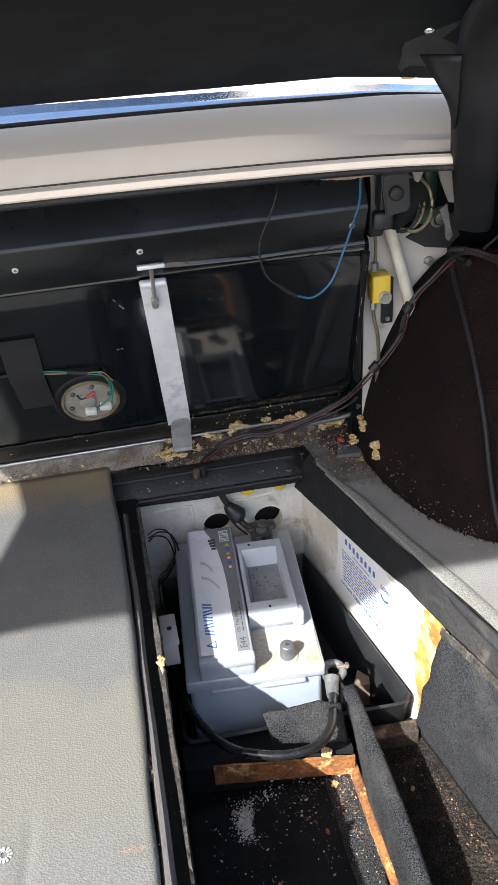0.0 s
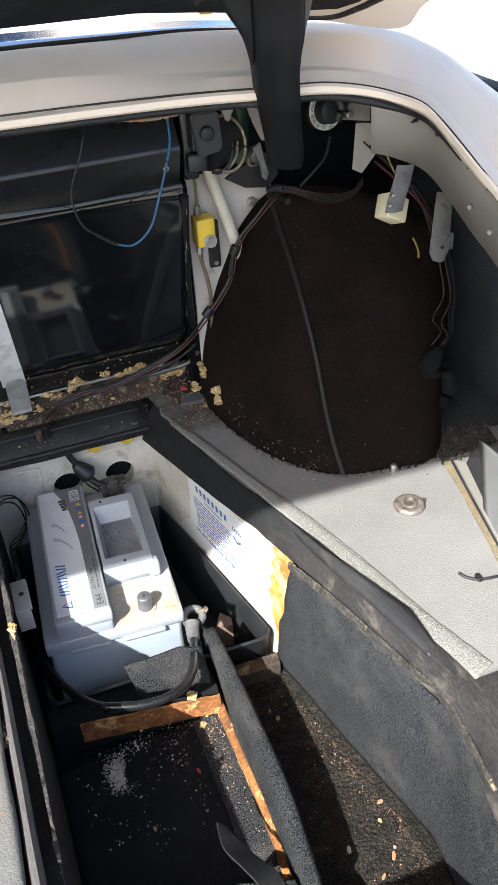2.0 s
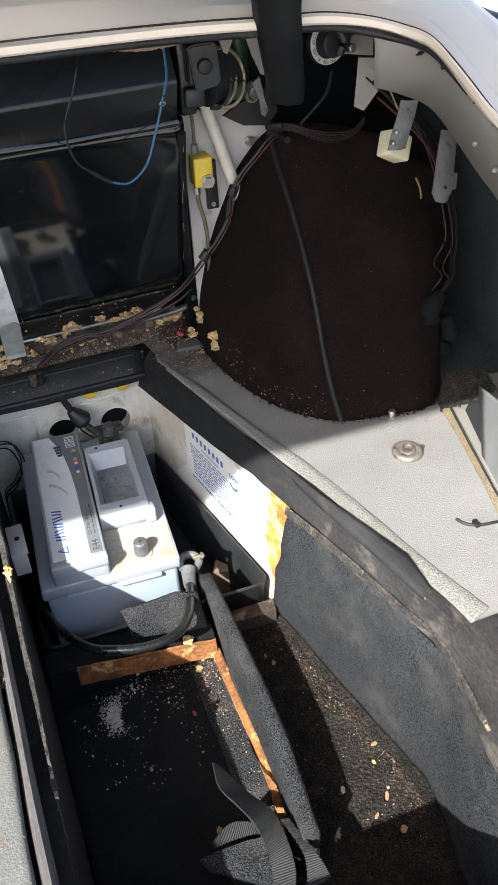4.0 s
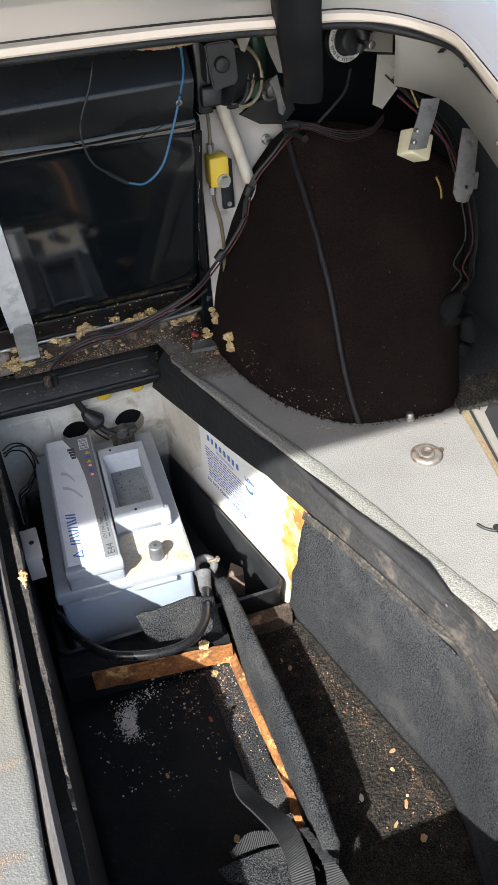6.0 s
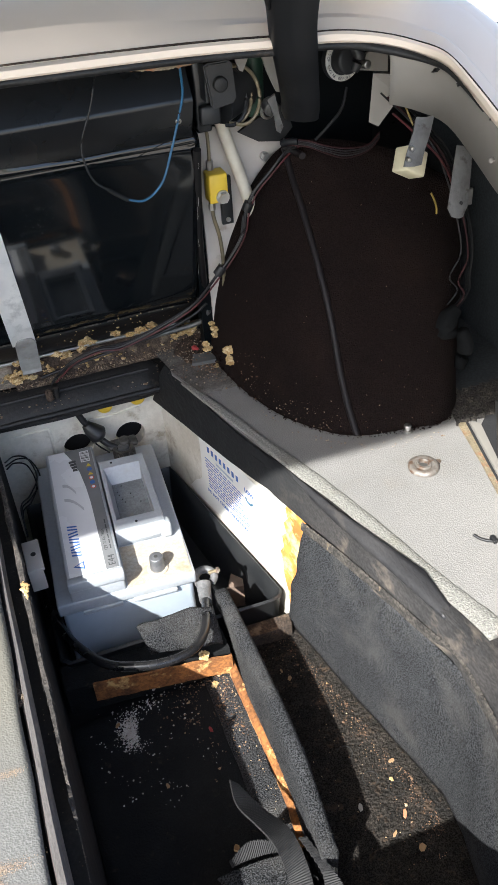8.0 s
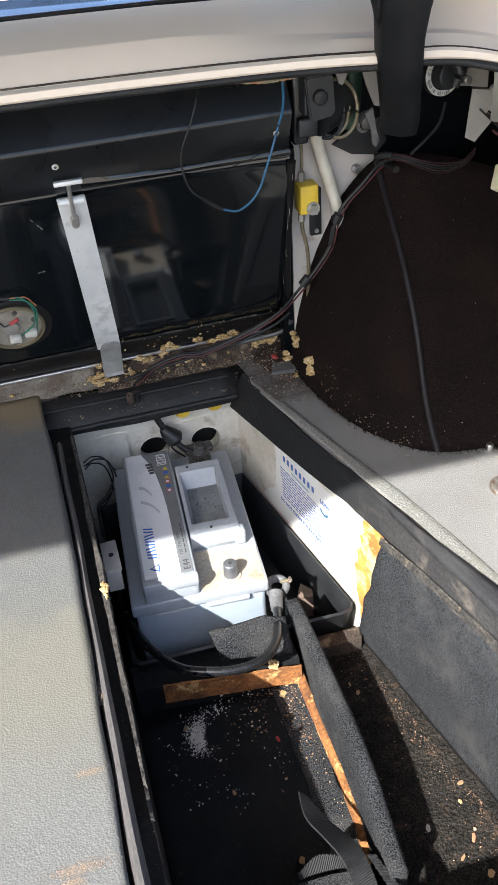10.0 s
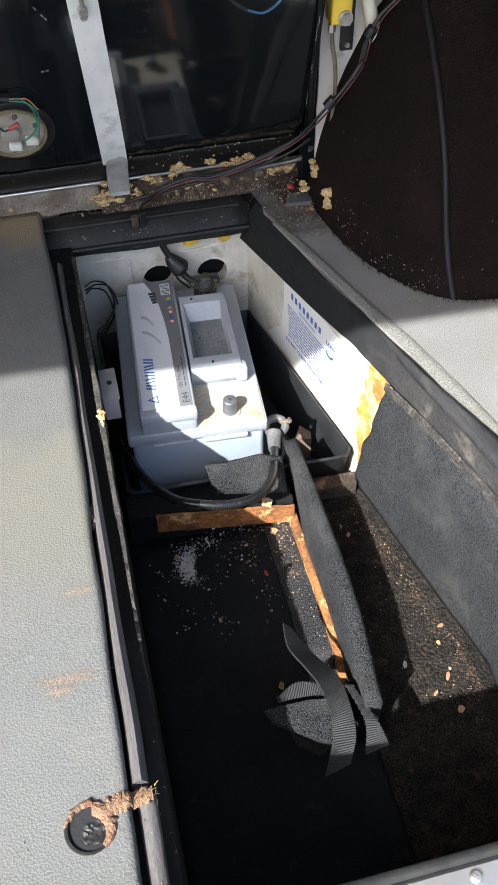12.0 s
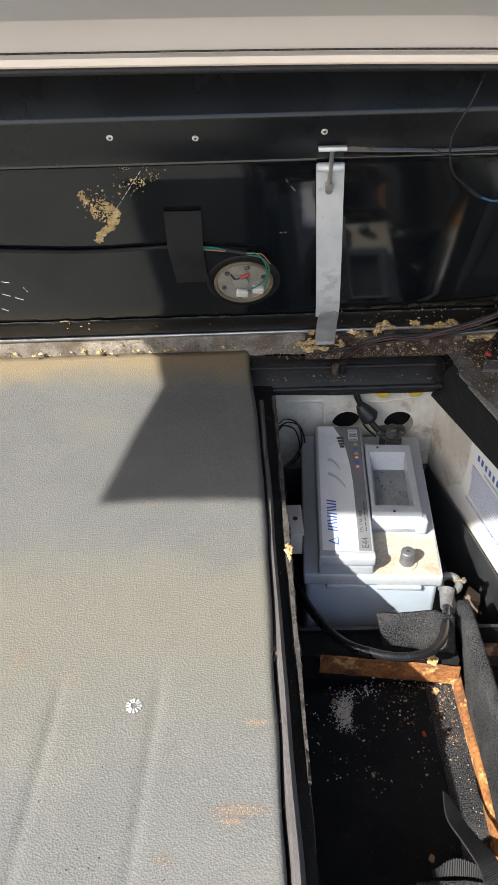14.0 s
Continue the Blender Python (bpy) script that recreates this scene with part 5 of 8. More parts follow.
def build_arch():
    # felt-covered wheel arch: from the foot line up to the top line
    foot = smooth_path([(0.352, 0.990, 0.003), (0.356, 0.92, 0.003), (0.370, 0.838, 0.003), (0.400, 0.762, 0.003), (0.452, 0.704, 0.003), (0.516, 0.688, 0.003), (0.566, 0.682, 0.003), (0.598, 0.705, 0.003), (0.63, 0.76, 0.003)], 6)
    top = smooth_path([(0.372, 0.985, 0.10), (0.392, 0.965, 0.17), (0.425, 0.952, 0.235), (0.462, 0.925, 0.292), (0.500, 0.895, 0.304), (0.545, 0.872, 0.298), (0.585, 0.855, 0.285), (0.625, 0.845, 0.26), (0.66, 0.84, 0.24)], 6)
    rows = []
    for k in range(21):
        v = k / 20
        row = []
        for i, (a, b) in enumerate(zip(foot, top)):
            p = a.lerp(b, v)
            b_out = 0.026 * math.sin(math.pi * v) ** 1.3 * min(1.0, i / 14)
            n = Vector((-0.35, -0.8, 0.48))
            p = p + n * b_out + n * 0.0015 * noise.noise(p * 30)
            if i in (0, len(foot) - 1):
                p = p
            row.append(p)
        rows.append(row)
    arch = empty("wheel_arch")
    part("felt_cover", sheet(rows, 0.003), "brown_carpet", arch, smooth=True)
    pts = [Vector((0.4570, 0.688, 0.006)), Vector((0.4530, 0.700, 0.04)), Vector((0.4510, 0.722, 0.09)), Vector((0.4525, 0.757, 0.15)), Vector((0.455, 0.80, 0.215)), Vector((0.459, 0.845, 0.275)), Vector((0.463, 0.868, 0.300))]
    on = []
    felt = arch.children[0].data
    tree = BVHTree.FromPolygons([v.co.copy() for v in felt.vertices], [tuple(f.vertices) for f in felt.polygons])
    for p in smooth_path(pts, 4):
        hit = tree.ray_cast(Vector((p.x, 0.3, p.z)), Vector((0, 1, 0)))
        on.append(Vector((p.x, (hit[0].y if hit[0] else p.y) - 0.0015, p.z)))
    rnd = random.Random(14)
    bm = bmesh.new()
    for i in range(1500):
        p = foot[rnd.randrange(len(foot) - 1)]
        q = p + Vector((rnd.gauss(-0.001, 0.0025), rnd.gauss(-0.001, 0.0025), rnd.uniform(-0.002, 0.006)))
        crumb(bm, q, rnd.uniform(0.0003, 0.0010), rnd, 0.8, 0.7)
    for i in range(500):
        a, b = foot[rnd.randrange(0, 12)], top[rnd.randrange(0, 10)]
        q = a.lerp(b, abs(rnd.gauss(0, 0.25))) + Vector((rnd.gauss(-0.002, 0.003), rnd.gauss(-0.004, 0.003), rnd.uniform(-0.002, 0.006)))
        crumb(bm, q, rnd.uniform(0.0005, 0.0019), rnd, 0.8, 0.7)
    part("frayed_edge", bm, "frayed_felt", arch, "frayed rust-brown edge of the felt")
    part("piping", tube(on, 0.0042, n=2), "piping", arch, "vinyl piping seam")
    thing(arch, "wheel arch covered in dark brown felt with a piping seam", "wheel arch", kind="structure")


build_ground()
build_floor()
build_pit()
build_rails()
build_carpet_pit()
build_tank()
build_body()
build_lid()
build_arch()


# ---- the battery in the well ----
BATT = pose(0.150, 0.827, -0.285, 0, 0, -4.0)


def writing(name, text, size, m, material, parent, label="", bold=0.0):
    """Raised print set with the built-in font, as a mesh in the pose m under its thing."""
    cu = bpy.data.curves.new(name, "FONT")
    cu.body, cu.size, cu.extrude, cu.resolution_u, cu.offset = text, size, 0.00008, 2, bold
    tmp = bpy.data.objects.new(name + "_tmp", cu)
    scene.collection.objects.link(tmp)
    bpy.context.view_layer.update()
    me = bpy.data.meshes.new_from_object(tmp.evaluated_get(bpy.context.evaluated_depsgraph_get()))
    bpy.data.objects.remove(tmp)
    bpy.data.curves.remove(cu)
    me.materials.clear()
    me.materials.append(M[material])
    me.transform(m)
    ob = new(name, me)
    ob.parent = parent
    if label:
        ob["label"] = label
    return ob


def build_battery():
    root = empty("battery", BATT)
    case = box((-0.0835, -0.135, 0.0), (0.0835, 0.135, 0.146), 0.006)
    part("case", case, "batt_case", root, "pale blue-grey plastic case")
    part("lid", box((-0.0875, -0.139, 0.139), (0.0875, 0.139, 0.158), 0.003), "batt_grey", root, "grey plastic lid")
    hump = box((-0.0685, -0.137, 0.150), (0.0, 0.124, 0.1895), 0.003)
    hump = part("raised_lid", hump, "batt_grey", root, "raised half of the lid under the sticker")
    part("front_rim", box((-0.0685, -0.1395, 0.176), (0.001, -0.128, 0.1912), 0.002), "batt_grey", hump)
    # stickers
    st = prism([(-0.064, -0.1265), (-0.0035, -0.1265), (-0.0035, 0.1205), (-0.064, 0.1205)], 0.1885, 0.1900)
    st = part("sticker", st, "sticker", root, "white printed sticker")
    dark = [(-0.041, 0.1205), (-0.0325, 0.098), (-0.0255, 0.070), (-0.0215, 0.035), (-0.0195, 0.0), (-0.019, -0.04), (-0.019, -0.1265), (-0.0035, -0.1265), (-0.0035, 0.1205)]
    part("dark_band", prism(dark, 0.1890, 0.1903), "sticker_dark", st, "grey printed band")
    arcs = [(-0.052, 0.05, -0.036, 0.030), (-0.053, 0.020, -0.030, -0.006)]
    for x0, y0, x1, y1 in arcs:
        a, b = Vector((x0, y0)), Vector((x1, y1))
        pts = [(a.lerp(b, t).x, a.lerp(b, t).y + 0.006 * math.sin(math.pi * t)) for t in np.linspace(0, 1, 7)]
        part("grey_stroke", prism(pts + [(x, y - 0.006) for x, y in pts[::-1]], 0.1890, 0.1902), "pale_print", st)
    # brand field: plain blue blocks and a triangle
    for k in range(5):
        y = -0.036 - 0.0120 * k
        lean = 0.0026 if k % 2 else -0.0026
        for d in (0.0006, 0.0062):
            part("blue_bar", prism([(-0.0565, y - d - 0.0022 - lean * 0.5), (-0.0440, y - d - 0.0022 + lean * 0.5), (-0.0440, y - d + lean * 0.5), (-0.0565, y - d - lean * 0.5)], 0.1890, 0.1904), "blue_print", st)
    part("blue_triangle", prism([(-0.057, -0.1105), (-0.0435, -0.1035), (-0.0435, -0.1175)], 0.1890, 0.1904), "blue_print", st)
    part("white_triangle", prism([(-0.0535, -0.1105), (-0.0450, -0.1065), (-0.0450, -0.1145)], 0.1890, 0.1908), "sticker", st)
    up = pose(-0.0062, -0.1225, 0.1904, 0, 0, 90)
    writing("type_print", "E44", 0.0125, up, "grey_print", st, "dark type number")
    writing("rating_print", "12V 77Ah 780A", 0.0062, pose(-0.0115, -0.095, 0.1904, 0, 0, 90), "grey_print", st, "small dark rating print")
    for k in range(6):
        part("line_print", box((-0.0085, -0.093 + 0.0095 * k, 0.1900), (-0.0070, -0.0855 + 0.0095 * k, 0.1904)), "grey_print", st)
    part("bar_field", box((-0.0205, 0.089, 0.1900), (-0.0075, 0.1135, 0.1905)), "sticker", st)
    for k, wdt in enumerate((0.0012, 0.0006, 0.0016, 0.0008, 0.0012, 0.0006, 0.0014, 0.0008)):
        part("thin_stripe", box((-0.0195, 0.0905 + 0.0028 * k, 0.1903), (-0.0085, 0.0905 + 0.0028 * k + wdt, 0.1907)), "grey_print", st)
    for k in range(4):
        part("grey_bar", box((-0.0375 + 0.0012 * k, 0.092 - 0.0063 * k, 0.1898), (-0.0275, 0.0965 - 0.0063 * k, 0.1905)), "grey_print", st)
    for k, c in enumerate(("yellow_print", "blue_print", "yellow_print", "red_print", "blue_print", "red_print")):
        y = 0.0805 - 0.0098 * k
        if c == "yellow_print":
            part("sign", prism([(-0.0150, y - 0.003), (-0.0075, y - 0.003), (-0.01125, y + 0.0035)], 0.1898, 0.1905), c, st)
        else:
            part("sign", rod((-0.0112, y, 0.1898), (-0.0112, y, 0.1905), 0.0036), c, st)
            if c == "red_print":
                part("sign_face", rod((-0.0112, y, 0.1898), (-0.0112, y, 0.1907), 0.0024), "sticker", st)
    # vent block with a deep pocket
    blk = part("vent_block", box((0.002, -0.062, 0.150), (0.067, 0.086, 0.166), 0.002), "batt_grey", root, "grey vent block with an open pocket")
    outer = [(0.002, -0.062), (0.068, -0.062), (0.067, 0.086), (0.002, 0.086)]
    hole = [(0.0075, -0.0405), (0.0585, -0.0405), (0.0580, 0.0690), (0.0075, 0.0690)]
    deep = [(0.0135, -0.0390), (0.0570, -0.0390), (0.0565, 0.0520), (0.0135, 0.0520)]
    loops = [[(x, y, 0.158) for x, y in outer], [(x, y, 0.1845) for x, y in outer], [(0.0345 + (x - 0.0345) * 0.975, 0.012 + (y - 0.012) * 0.985, 0.1862) for x, y in outer], [(x, y, 0.1862) for x, y in hole], [(x, y, 0.1670) for x, y in deep]]
    part("pocket_frame", rings(bmesh.new(), loops, caps=False), "batt_grey", blk, "raised frame with sloping inner sides")
    part("pocket_floor", prism(deep, 0.1655, 0.1674), "recess_grey", blk, "darker stained grey floor of the pocket")
    part("tab", box((0.060, -0.0685, 0.160), (0.0745, -0.052, 0.1845), 0.003), "batt_grey", blk)
    for x, y in ((0.032, -0.052), (0.020, 0.078)):
        part("vent_hole", rod((x, y, 0.1855), (x, y, 0.1872), 0.0018, sides=10), "black_plastic", blk)
    rnd = random.Random(3)
    for k in range(9):
        x, y = rnd.uniform(0.018, 0.052), rnd.uniform(-0.032, 0.046)
        part("speck", rod((x, y, 0.1670), (x, y, 0.1680), rnd.uniform(0.0006, 0.0012), sides=8), "black_plastic", blk)
    part("dusty_deck", prism([(0.0025, -0.1365), (0.0840, -0.1365), (0.0850, -0.074), (0.070, -0.068), (0.0025, -0.064)], 0.156, 0.1587), "batt_deck", root, "dusty brown-stained terminal deck")
    part("side_skirt", box((0.0835, -0.13, 0.128), (0.0868, 0.13, 0.142), 0.001), "batt_grey", root)
    # front clips under the lid
    for x0, x1 in ((-0.058, -0.008), (0.006, 0.062)):
        part("front_clip", box((x0, -0.1412, 0.134), (x1, -0.134, 0.1405), 0.0012), "batt_grey", root)
    # terminals
    post = part("terminal_post", rod((0.0435, -0.117, 0.157), (0.0435, -0.117, 0.1805), 0.0096, sides=24, r2=0.0087, bevel=0.0012), "lead", root, "round lead terminal post")
    part("post_ring", rod((0.0435, -0.117, 0.157), (0.0435, -0.117, 0.1605), 0.0135, sides=24, bevel=0.001), "batt_deck", post)
    part("post_centre", rod((0.0435, -0.117, 0.1795), (0.0435, -0.117, 0.1809), 0.0025, sides=12), "dark_steel", post)
    part("terminal_post", rod((0.0435, 0.117, 0.157), (0.0435, 0.117, 0.1805), 0.0090, sides=20, r2=0.0082), "lead", root, "round lead terminal post")
    thing(root, "grey car battery with white sticker, standing in a black tray", "battery")
    return root


battery = build_battery()


def build_clamps():
    c = BATT @ Vector((0.0435, 0.117, 0.168))
    cl = empty("positive_clamp")
    part("ring", ring_mesh(c + Vector((0, 0, -0.006)), (0, 0, 1), 0.0085, 0.0165, 0.017, 24), "dirty_lead", cl)
    part("plate", box(c + Vector((-0.020, 0.004, 0.003)), c + Vector((0.024, 0.024, 0.012)), 0.004), "dirty_lead", cl)
    part("boss", rod(c + Vector((0.004, 0.010, 0.010)), c + Vector((0.004, 0.010, 0.018)), 0.0085, 16, bevel=0.002), "dirty_lead", cl)
    for dx in (-0.0075, 0.0075):
        part("jaw", box(c + Vector((dx - 0.003, -0.028, -0.008)), c + Vector((dx + 0.003, -0.008, 0.010)), 0.0015), "dirty_lead", cl)
    part("bolt", rod(c + Vector((-0.018, -0.021, -0.001)), c + Vector((0.018, -0.021, -0.001)), 0.003, 10), "steel", cl)
    for dx in (-0.017, 0.014):
        part("nut", rod(c + Vector((dx - 0.002, -0.021, -0.001)), c + Vector((dx + 0.004, -0.021, -0.001)), 0.0065, 6), "dirty_lead", cl)
    part("cable", tube([c + Vector((-0.006, 0.006, 0.006)), c + Vector((-0.022, 0.014, 0.016)), (0.166, 0.966, -0.083), (0.153, 0.972, -0.058), (0.144, 0.978, -0.026)], 0.0048, n=6), "cable_black", cl, "thick black cable")
    part("rubber_boot", tube([(0.176, 0.962, -0.094), (0.172, 0.963, -0.089), (0.163, 0.966, -0.078), (0.158, 0.968, -0.070)], [0.009, 0.0145, 0.011, 0.007], n=4, sides=14), "black_plastic", cl, "black rubber boot on the cable")
    part("thin_wire", tube([c + Vector((-0.02, 0.01, 0)), (0.168, 0.975, -0.115), (0.163, 0.98, -0.095), (0.16, 0.983, -0.07)], 0.0013), "wire_grey", cl)
    thing(cl, "metal clamp with black cable on the battery post", "battery clamp")

    cl = empty("negative_clamp")
    a = Vector((0.240, 0.694, -0.155))
    loop = []
    for k in range(13):
        t = radians(-60 + 300 * k / 12)
        loop.append(a + Vector((0.0125 * math.cos(t) + 0.002, 0.0125 * math.sin(t) * 0.8 + 0.004, -0.004 + 0.004 * math.sin(t))))
    part("ring", tube(loop, 0.0052, n=2, sides=8), "cast_lead", cl, "open cast clamp ring")
    part("lug", tube([a + Vector((-0.003, -0.006, -0.003)), a + Vector((-0.006, -0.018, -0.006)), (0.231, 0.662, -0.161)], [0.010, 0.0085, 0.0078], n=4, sides=12), "cast_lead", cl, "crimped lug")
    part("bolt", rod(a + Vector((0.008, 0.006, 0)), a + Vector((0.023, 0.004, 0.001)), 0.0026, 10), "brass", cl)
    part("nut", rod(a + Vector((0.018, 0.005, 0.001)), a + Vector((0.0215, 0.004, 0.001)), 0.0045, 6), "rusty_steel", cl)
    part("cable", tube([(0.232, 0.664, -0.161), (0.2225, 0.632, -0.152), (0.211, 0.603, -0.147), (0.190, 0.581, -0.142), (0.161, 0.572, -0.137), (0.129, 0.575, -0.133), (0.092, 0.593, -0.133), (0.065, 0.642, -0.145), (0.051, 0.697, -0.165), (0.044, 0.754, -0.19), (0.040, 0.80, -0.22)], 0.0056, n=6, sides=12), "battery_cable", cl, "thick black cable curving in front of the battery")
    thing(cl, "loose bright clamp with thick black cable beside the battery", "battery clamp")


def build_well_things():
    # battery tray
    tray = empty("battery_tray")
    plan = [(0.040, 0.672), (0.050, 0.662), (0.18, 0.660), (0.318, 0.656), (0.330, 0.659), (0.336, 0.669), (0.333, 0.684), (0.300, 0.84), (0.272, 0.975), (0.045, 0.975)]
    bm = bmesh.new()
    cx, cy = 0.18, 0.82
    def ins(p, k):
        v = Vector((cx - p[0], cy - p[1])).normalized()
        return (p[0] + v.x * k, p[1] + v.y * k)
    loops = [[(*ins(p, 0.012), -0.290) for p in plan], [(*p, -0.200) for p in plan], [(*ins(p, -0.0015), -0.196) for p in plan], [(*ins(p, 0.002), -0.1935) for p in plan], [(*ins(p, 0.006), -0.197) for p in plan], [(*ins(p, 0.016), -0.2865) for p in plan]]
    rings(bm, loops)
    part("body", bm, "black_plastic", tray)
    part("divider", box((0.258, 0.664, -0.286), (0.262, 0.74, -0.215)), "black_plastic", tray)
    thing(tray, "black plastic battery tray with a raised rim", "tray")
    st = empty("tray_support")
    part("bracket", prism([(0.262, 0.635), (0.335, 0.632), (0.340, 0.652), (0.262, 0.655)], PIT_Z, -0.226), "rust", st)
    part("upright", box((0.322, 0.631, PIT_Z), (0.336, 0.640, -0.222), 0.002), "rust", st)
    thing(st, "rusty steel bracket under the tray", "bracket")
    thing(part("cardboard_scrap", prism([(0.282, 0.742), (0.305, 0.737), (0.308, 0.750), (0.296, 0.766)], -0.288, -0.244), "cardboard"), "torn brown cardboard scrap in the tray", "scrap")

    # felt flap in front of the battery
    rows = []
    for v in np.linspace(0, 1, 10):
        rows.append([])
        for u in np.linspace(0, 1, 16):
            x = 0.137 + 0.008 * v + (0.096 - 0.006 * v) * u
            z = -0.137 - 0.036 * v * (1 - u) - 0.055 * v * u - 0.002 * u - 0.012 * max(0, u - 0.75) * 4 * (1 - v) + 0.0015 * noise.noise(Vector((u * 6, v * 6, 0)))
            rows[-1].append((x, 0.637 + 0.004 * u - 0.016 * v - 0.006 * u * v + 0.003 * noise.noise(Vector((u * 5, v * 5, 3))), z))
    flap = thing(part("felt_flap", sheet(rows, 0.005), "carpet", smooth=True), "grey felt flap leaning in front of the battery", "felt")
    pile(flap, 3500, 4, "carpet", flap)

    # yellow plugs, label, rust, side bracket and wires in the well
    for x in (0.191, 0.240):
        pl = part("yellow_plug", rod((x, 0.986, -0.054), (x, 0.975, -0.054), 0.0115, 20, bevel=0.003), "yellow_paint")
        thing(pl, "round yellow plug in the white well wall", "plug", group="yellow plugs")

    def on_wall(u, z, out=0.0016):
        d, n = Vector((0.2092, -0.9779)), Vector((-0.9779, -0.2092))
        p = Vector((0.275, 0.985)) + d * u + n * out
        return (p.x, p.y, z)

    def wall_poly(pts, out0, out1):
        bm = bmesh.new()
        f0 = [bm.verts.new(on_wall(u, z, out1)) for u, z in pts]
        f1 = [bm.verts.new(on_wall(u, z, out0)) for u, z in pts]
        bm.faces.new(f0)
        for i in range(len(pts)):
            j = (i + 1) % len(pts)
            bm.faces.new((f0[i], f0[j], f1[j], f1[i]))
        return bm

    lab = part("paper_label", wall_poly([(0.118, -0.060), (0.24, -0.052), (0.285, -0.055), (0.287, -0.105), (0.262, -0.150), (0.225, -0.186), (0.205, -0.182), (0.165, -0.188), (0.088, -0.196), (0.072, -0.190), (0.090, -0.168), (0.112, -0.150), (0.118, -0.11)], 0.0002, 0.0014), "paper")
    thing(lab, "torn white paper label with blue print on the well wall", "label")
    for k in range(8):
        u = 0.140 + 0.0108 * k
        part("blue_block", wall_poly([(u, -0.0805), (u + 0.0052, -0.0802), (u + 0.0052, -0.0707), (u, -0.0710)], 0.001, 0.0018), "blue_print", lab)
    part("grey_block", wall_poly([(0.162, -0.0905), (0.207, -0.0902), (0.207, -0.0862), (0.162, -0.0866)], 0.001, 0.0018), "batt_case", lab)
    for k in range(11):
        z = -0.0965 - 0.0051 * k
        u = 0.131 + 0.004 * (k > 3)
        end = 0.232 - 0.004 * (k % 3) + (0.012 if k > 6 else 0)
        rnd = random.Random(k)
        while u < end:
            w = rnd.uniform(0.005, 0.014)
            part("text_bar", wall_poly([(u, z - 0.0007), (min(u + w, end), z - 0.0007), (min(u + w, end), z + 0.0007), (u, z + 0.0007)], 0.001, 0.0018), "blue_print", lab)
            u += w + 0.0022
    wm = Matrix.Translation(on_wall(0.129, -0.160, 0.0018)) @ Matrix(((0.2092, 0, -0.9779, 0), (-0.9779, 0, -0.2092, 0), (0, 1, 0, 0), (0, 0, 0, 1)))
    writing("warning_print", "DO NOT CLEAN THE BATTERY", 0.0078, wm, "blue_print", lab, "blue capital print", 0.0002)
    wm = Matrix.Translation(on_wall(0.236, -0.084, 0.0018)) @ wm.to_quaternion().to_matrix().to_4x4()
    writing("low_print", "LOW", 0.0098, wm, "blue_print", lab, "blue capital print", 0.00035)
    part("logo_ring", wall_poly([(0.246 + 0.010 * math.cos(t), -0.094 + 0.008 * math.sin(t)) for t in np.linspace(math.pi, 2 * math.pi, 10)] + [(0.246 + 0.006 * math.cos(t), -0.094 + 0.004 * math.sin(t)) for t in np.linspace(2 * math.pi, math.pi, 10)], 0.001, 0.0018), "wire_blue", lab)
    rnd = random.Random(8)
    edge = [(0.342, -0.024), (0.334, -0.040), (0.338, -0.055), (0.329, -0.068), (0.334, -0.082), (0.324, -0.095), (0.327, -0.112), (0.319, -0.126), (0.324, -0.145), (0.325, -0.165), (0.333, -0.19), (0.336, -0.215), (0.372, -0.215), (0.380, -0.12), (0.385, -0.024)]
    thing(part("rust_patch", wall_poly(edge, 0.0, 0.0022), "rust_flake"), "flaking orange rust and glue patch on the white wall", "rust")
    br = empty("side_bracket")
    part("plate", box((0.033, 0.700, -0.064), (0.053, 0.752, -0.060), 0.001), "panel_white", br)
    part("web", box((0.033, 0.700, -0.095), (0.051, 0.7035, -0.062), 0.001), "panel_white", br)
    part("hole", rod((0.044, 0.727, -0.061), (0.044, 0.727, -0.0593), 0.0032, 12), "black_plastic", br)
    thing(br, "small pale steel bracket on the well's side wall", "bracket")
    w = empty("well_wires")
    for k, (dx, dz) in enumerate(((0, 0), (0.004, -0.006), (-0.003, -0.012))):
        part("wire", tube([(0.036, 0.93, -0.07 + dz), (0.049 + dx, 0.968, -0.092 + dz), (0.066 + dx, 0.963, -0.098 + dz), (0.072 + dx, 0.95, -0.125 + dz), (0.056, 0.92, -0.13 + dz), (0.041, 0.89, -0.12 + dz), (0.039, 0.85, -0.13 + dz)], 0.0011), "wire_grey" if k else "cable_black", w)
    thing(w, "loose dark wires beside the battery", "wires")

    # webbing strap, felt scrap
    strap = empty("webbing_strap")

    def band(L, R, name):
        # woven ribs across the strap, each broken into small raised knots
        a, b = smooth_path(L, 26), smooth_path(R, 26)
        across = 16
        rows = []
        for i, (p, q) in enumerate(zip(a, b)):
            lift = (p - q).cross(a[min(i + 1, len(a) - 1)] - a[max(i - 1, 0)]).normalized()
            lift = lift if lift.z > 0 else -lift
            rows.append([p.lerp(q, k / across) + lift * (0.0010 * (i % 2) * (0.3 + 0.7 * ((k + i // 2) % 2))) for k in range(across + 1)])
        return part(name, sheet(rows, 0.0014), "webbing", strap)

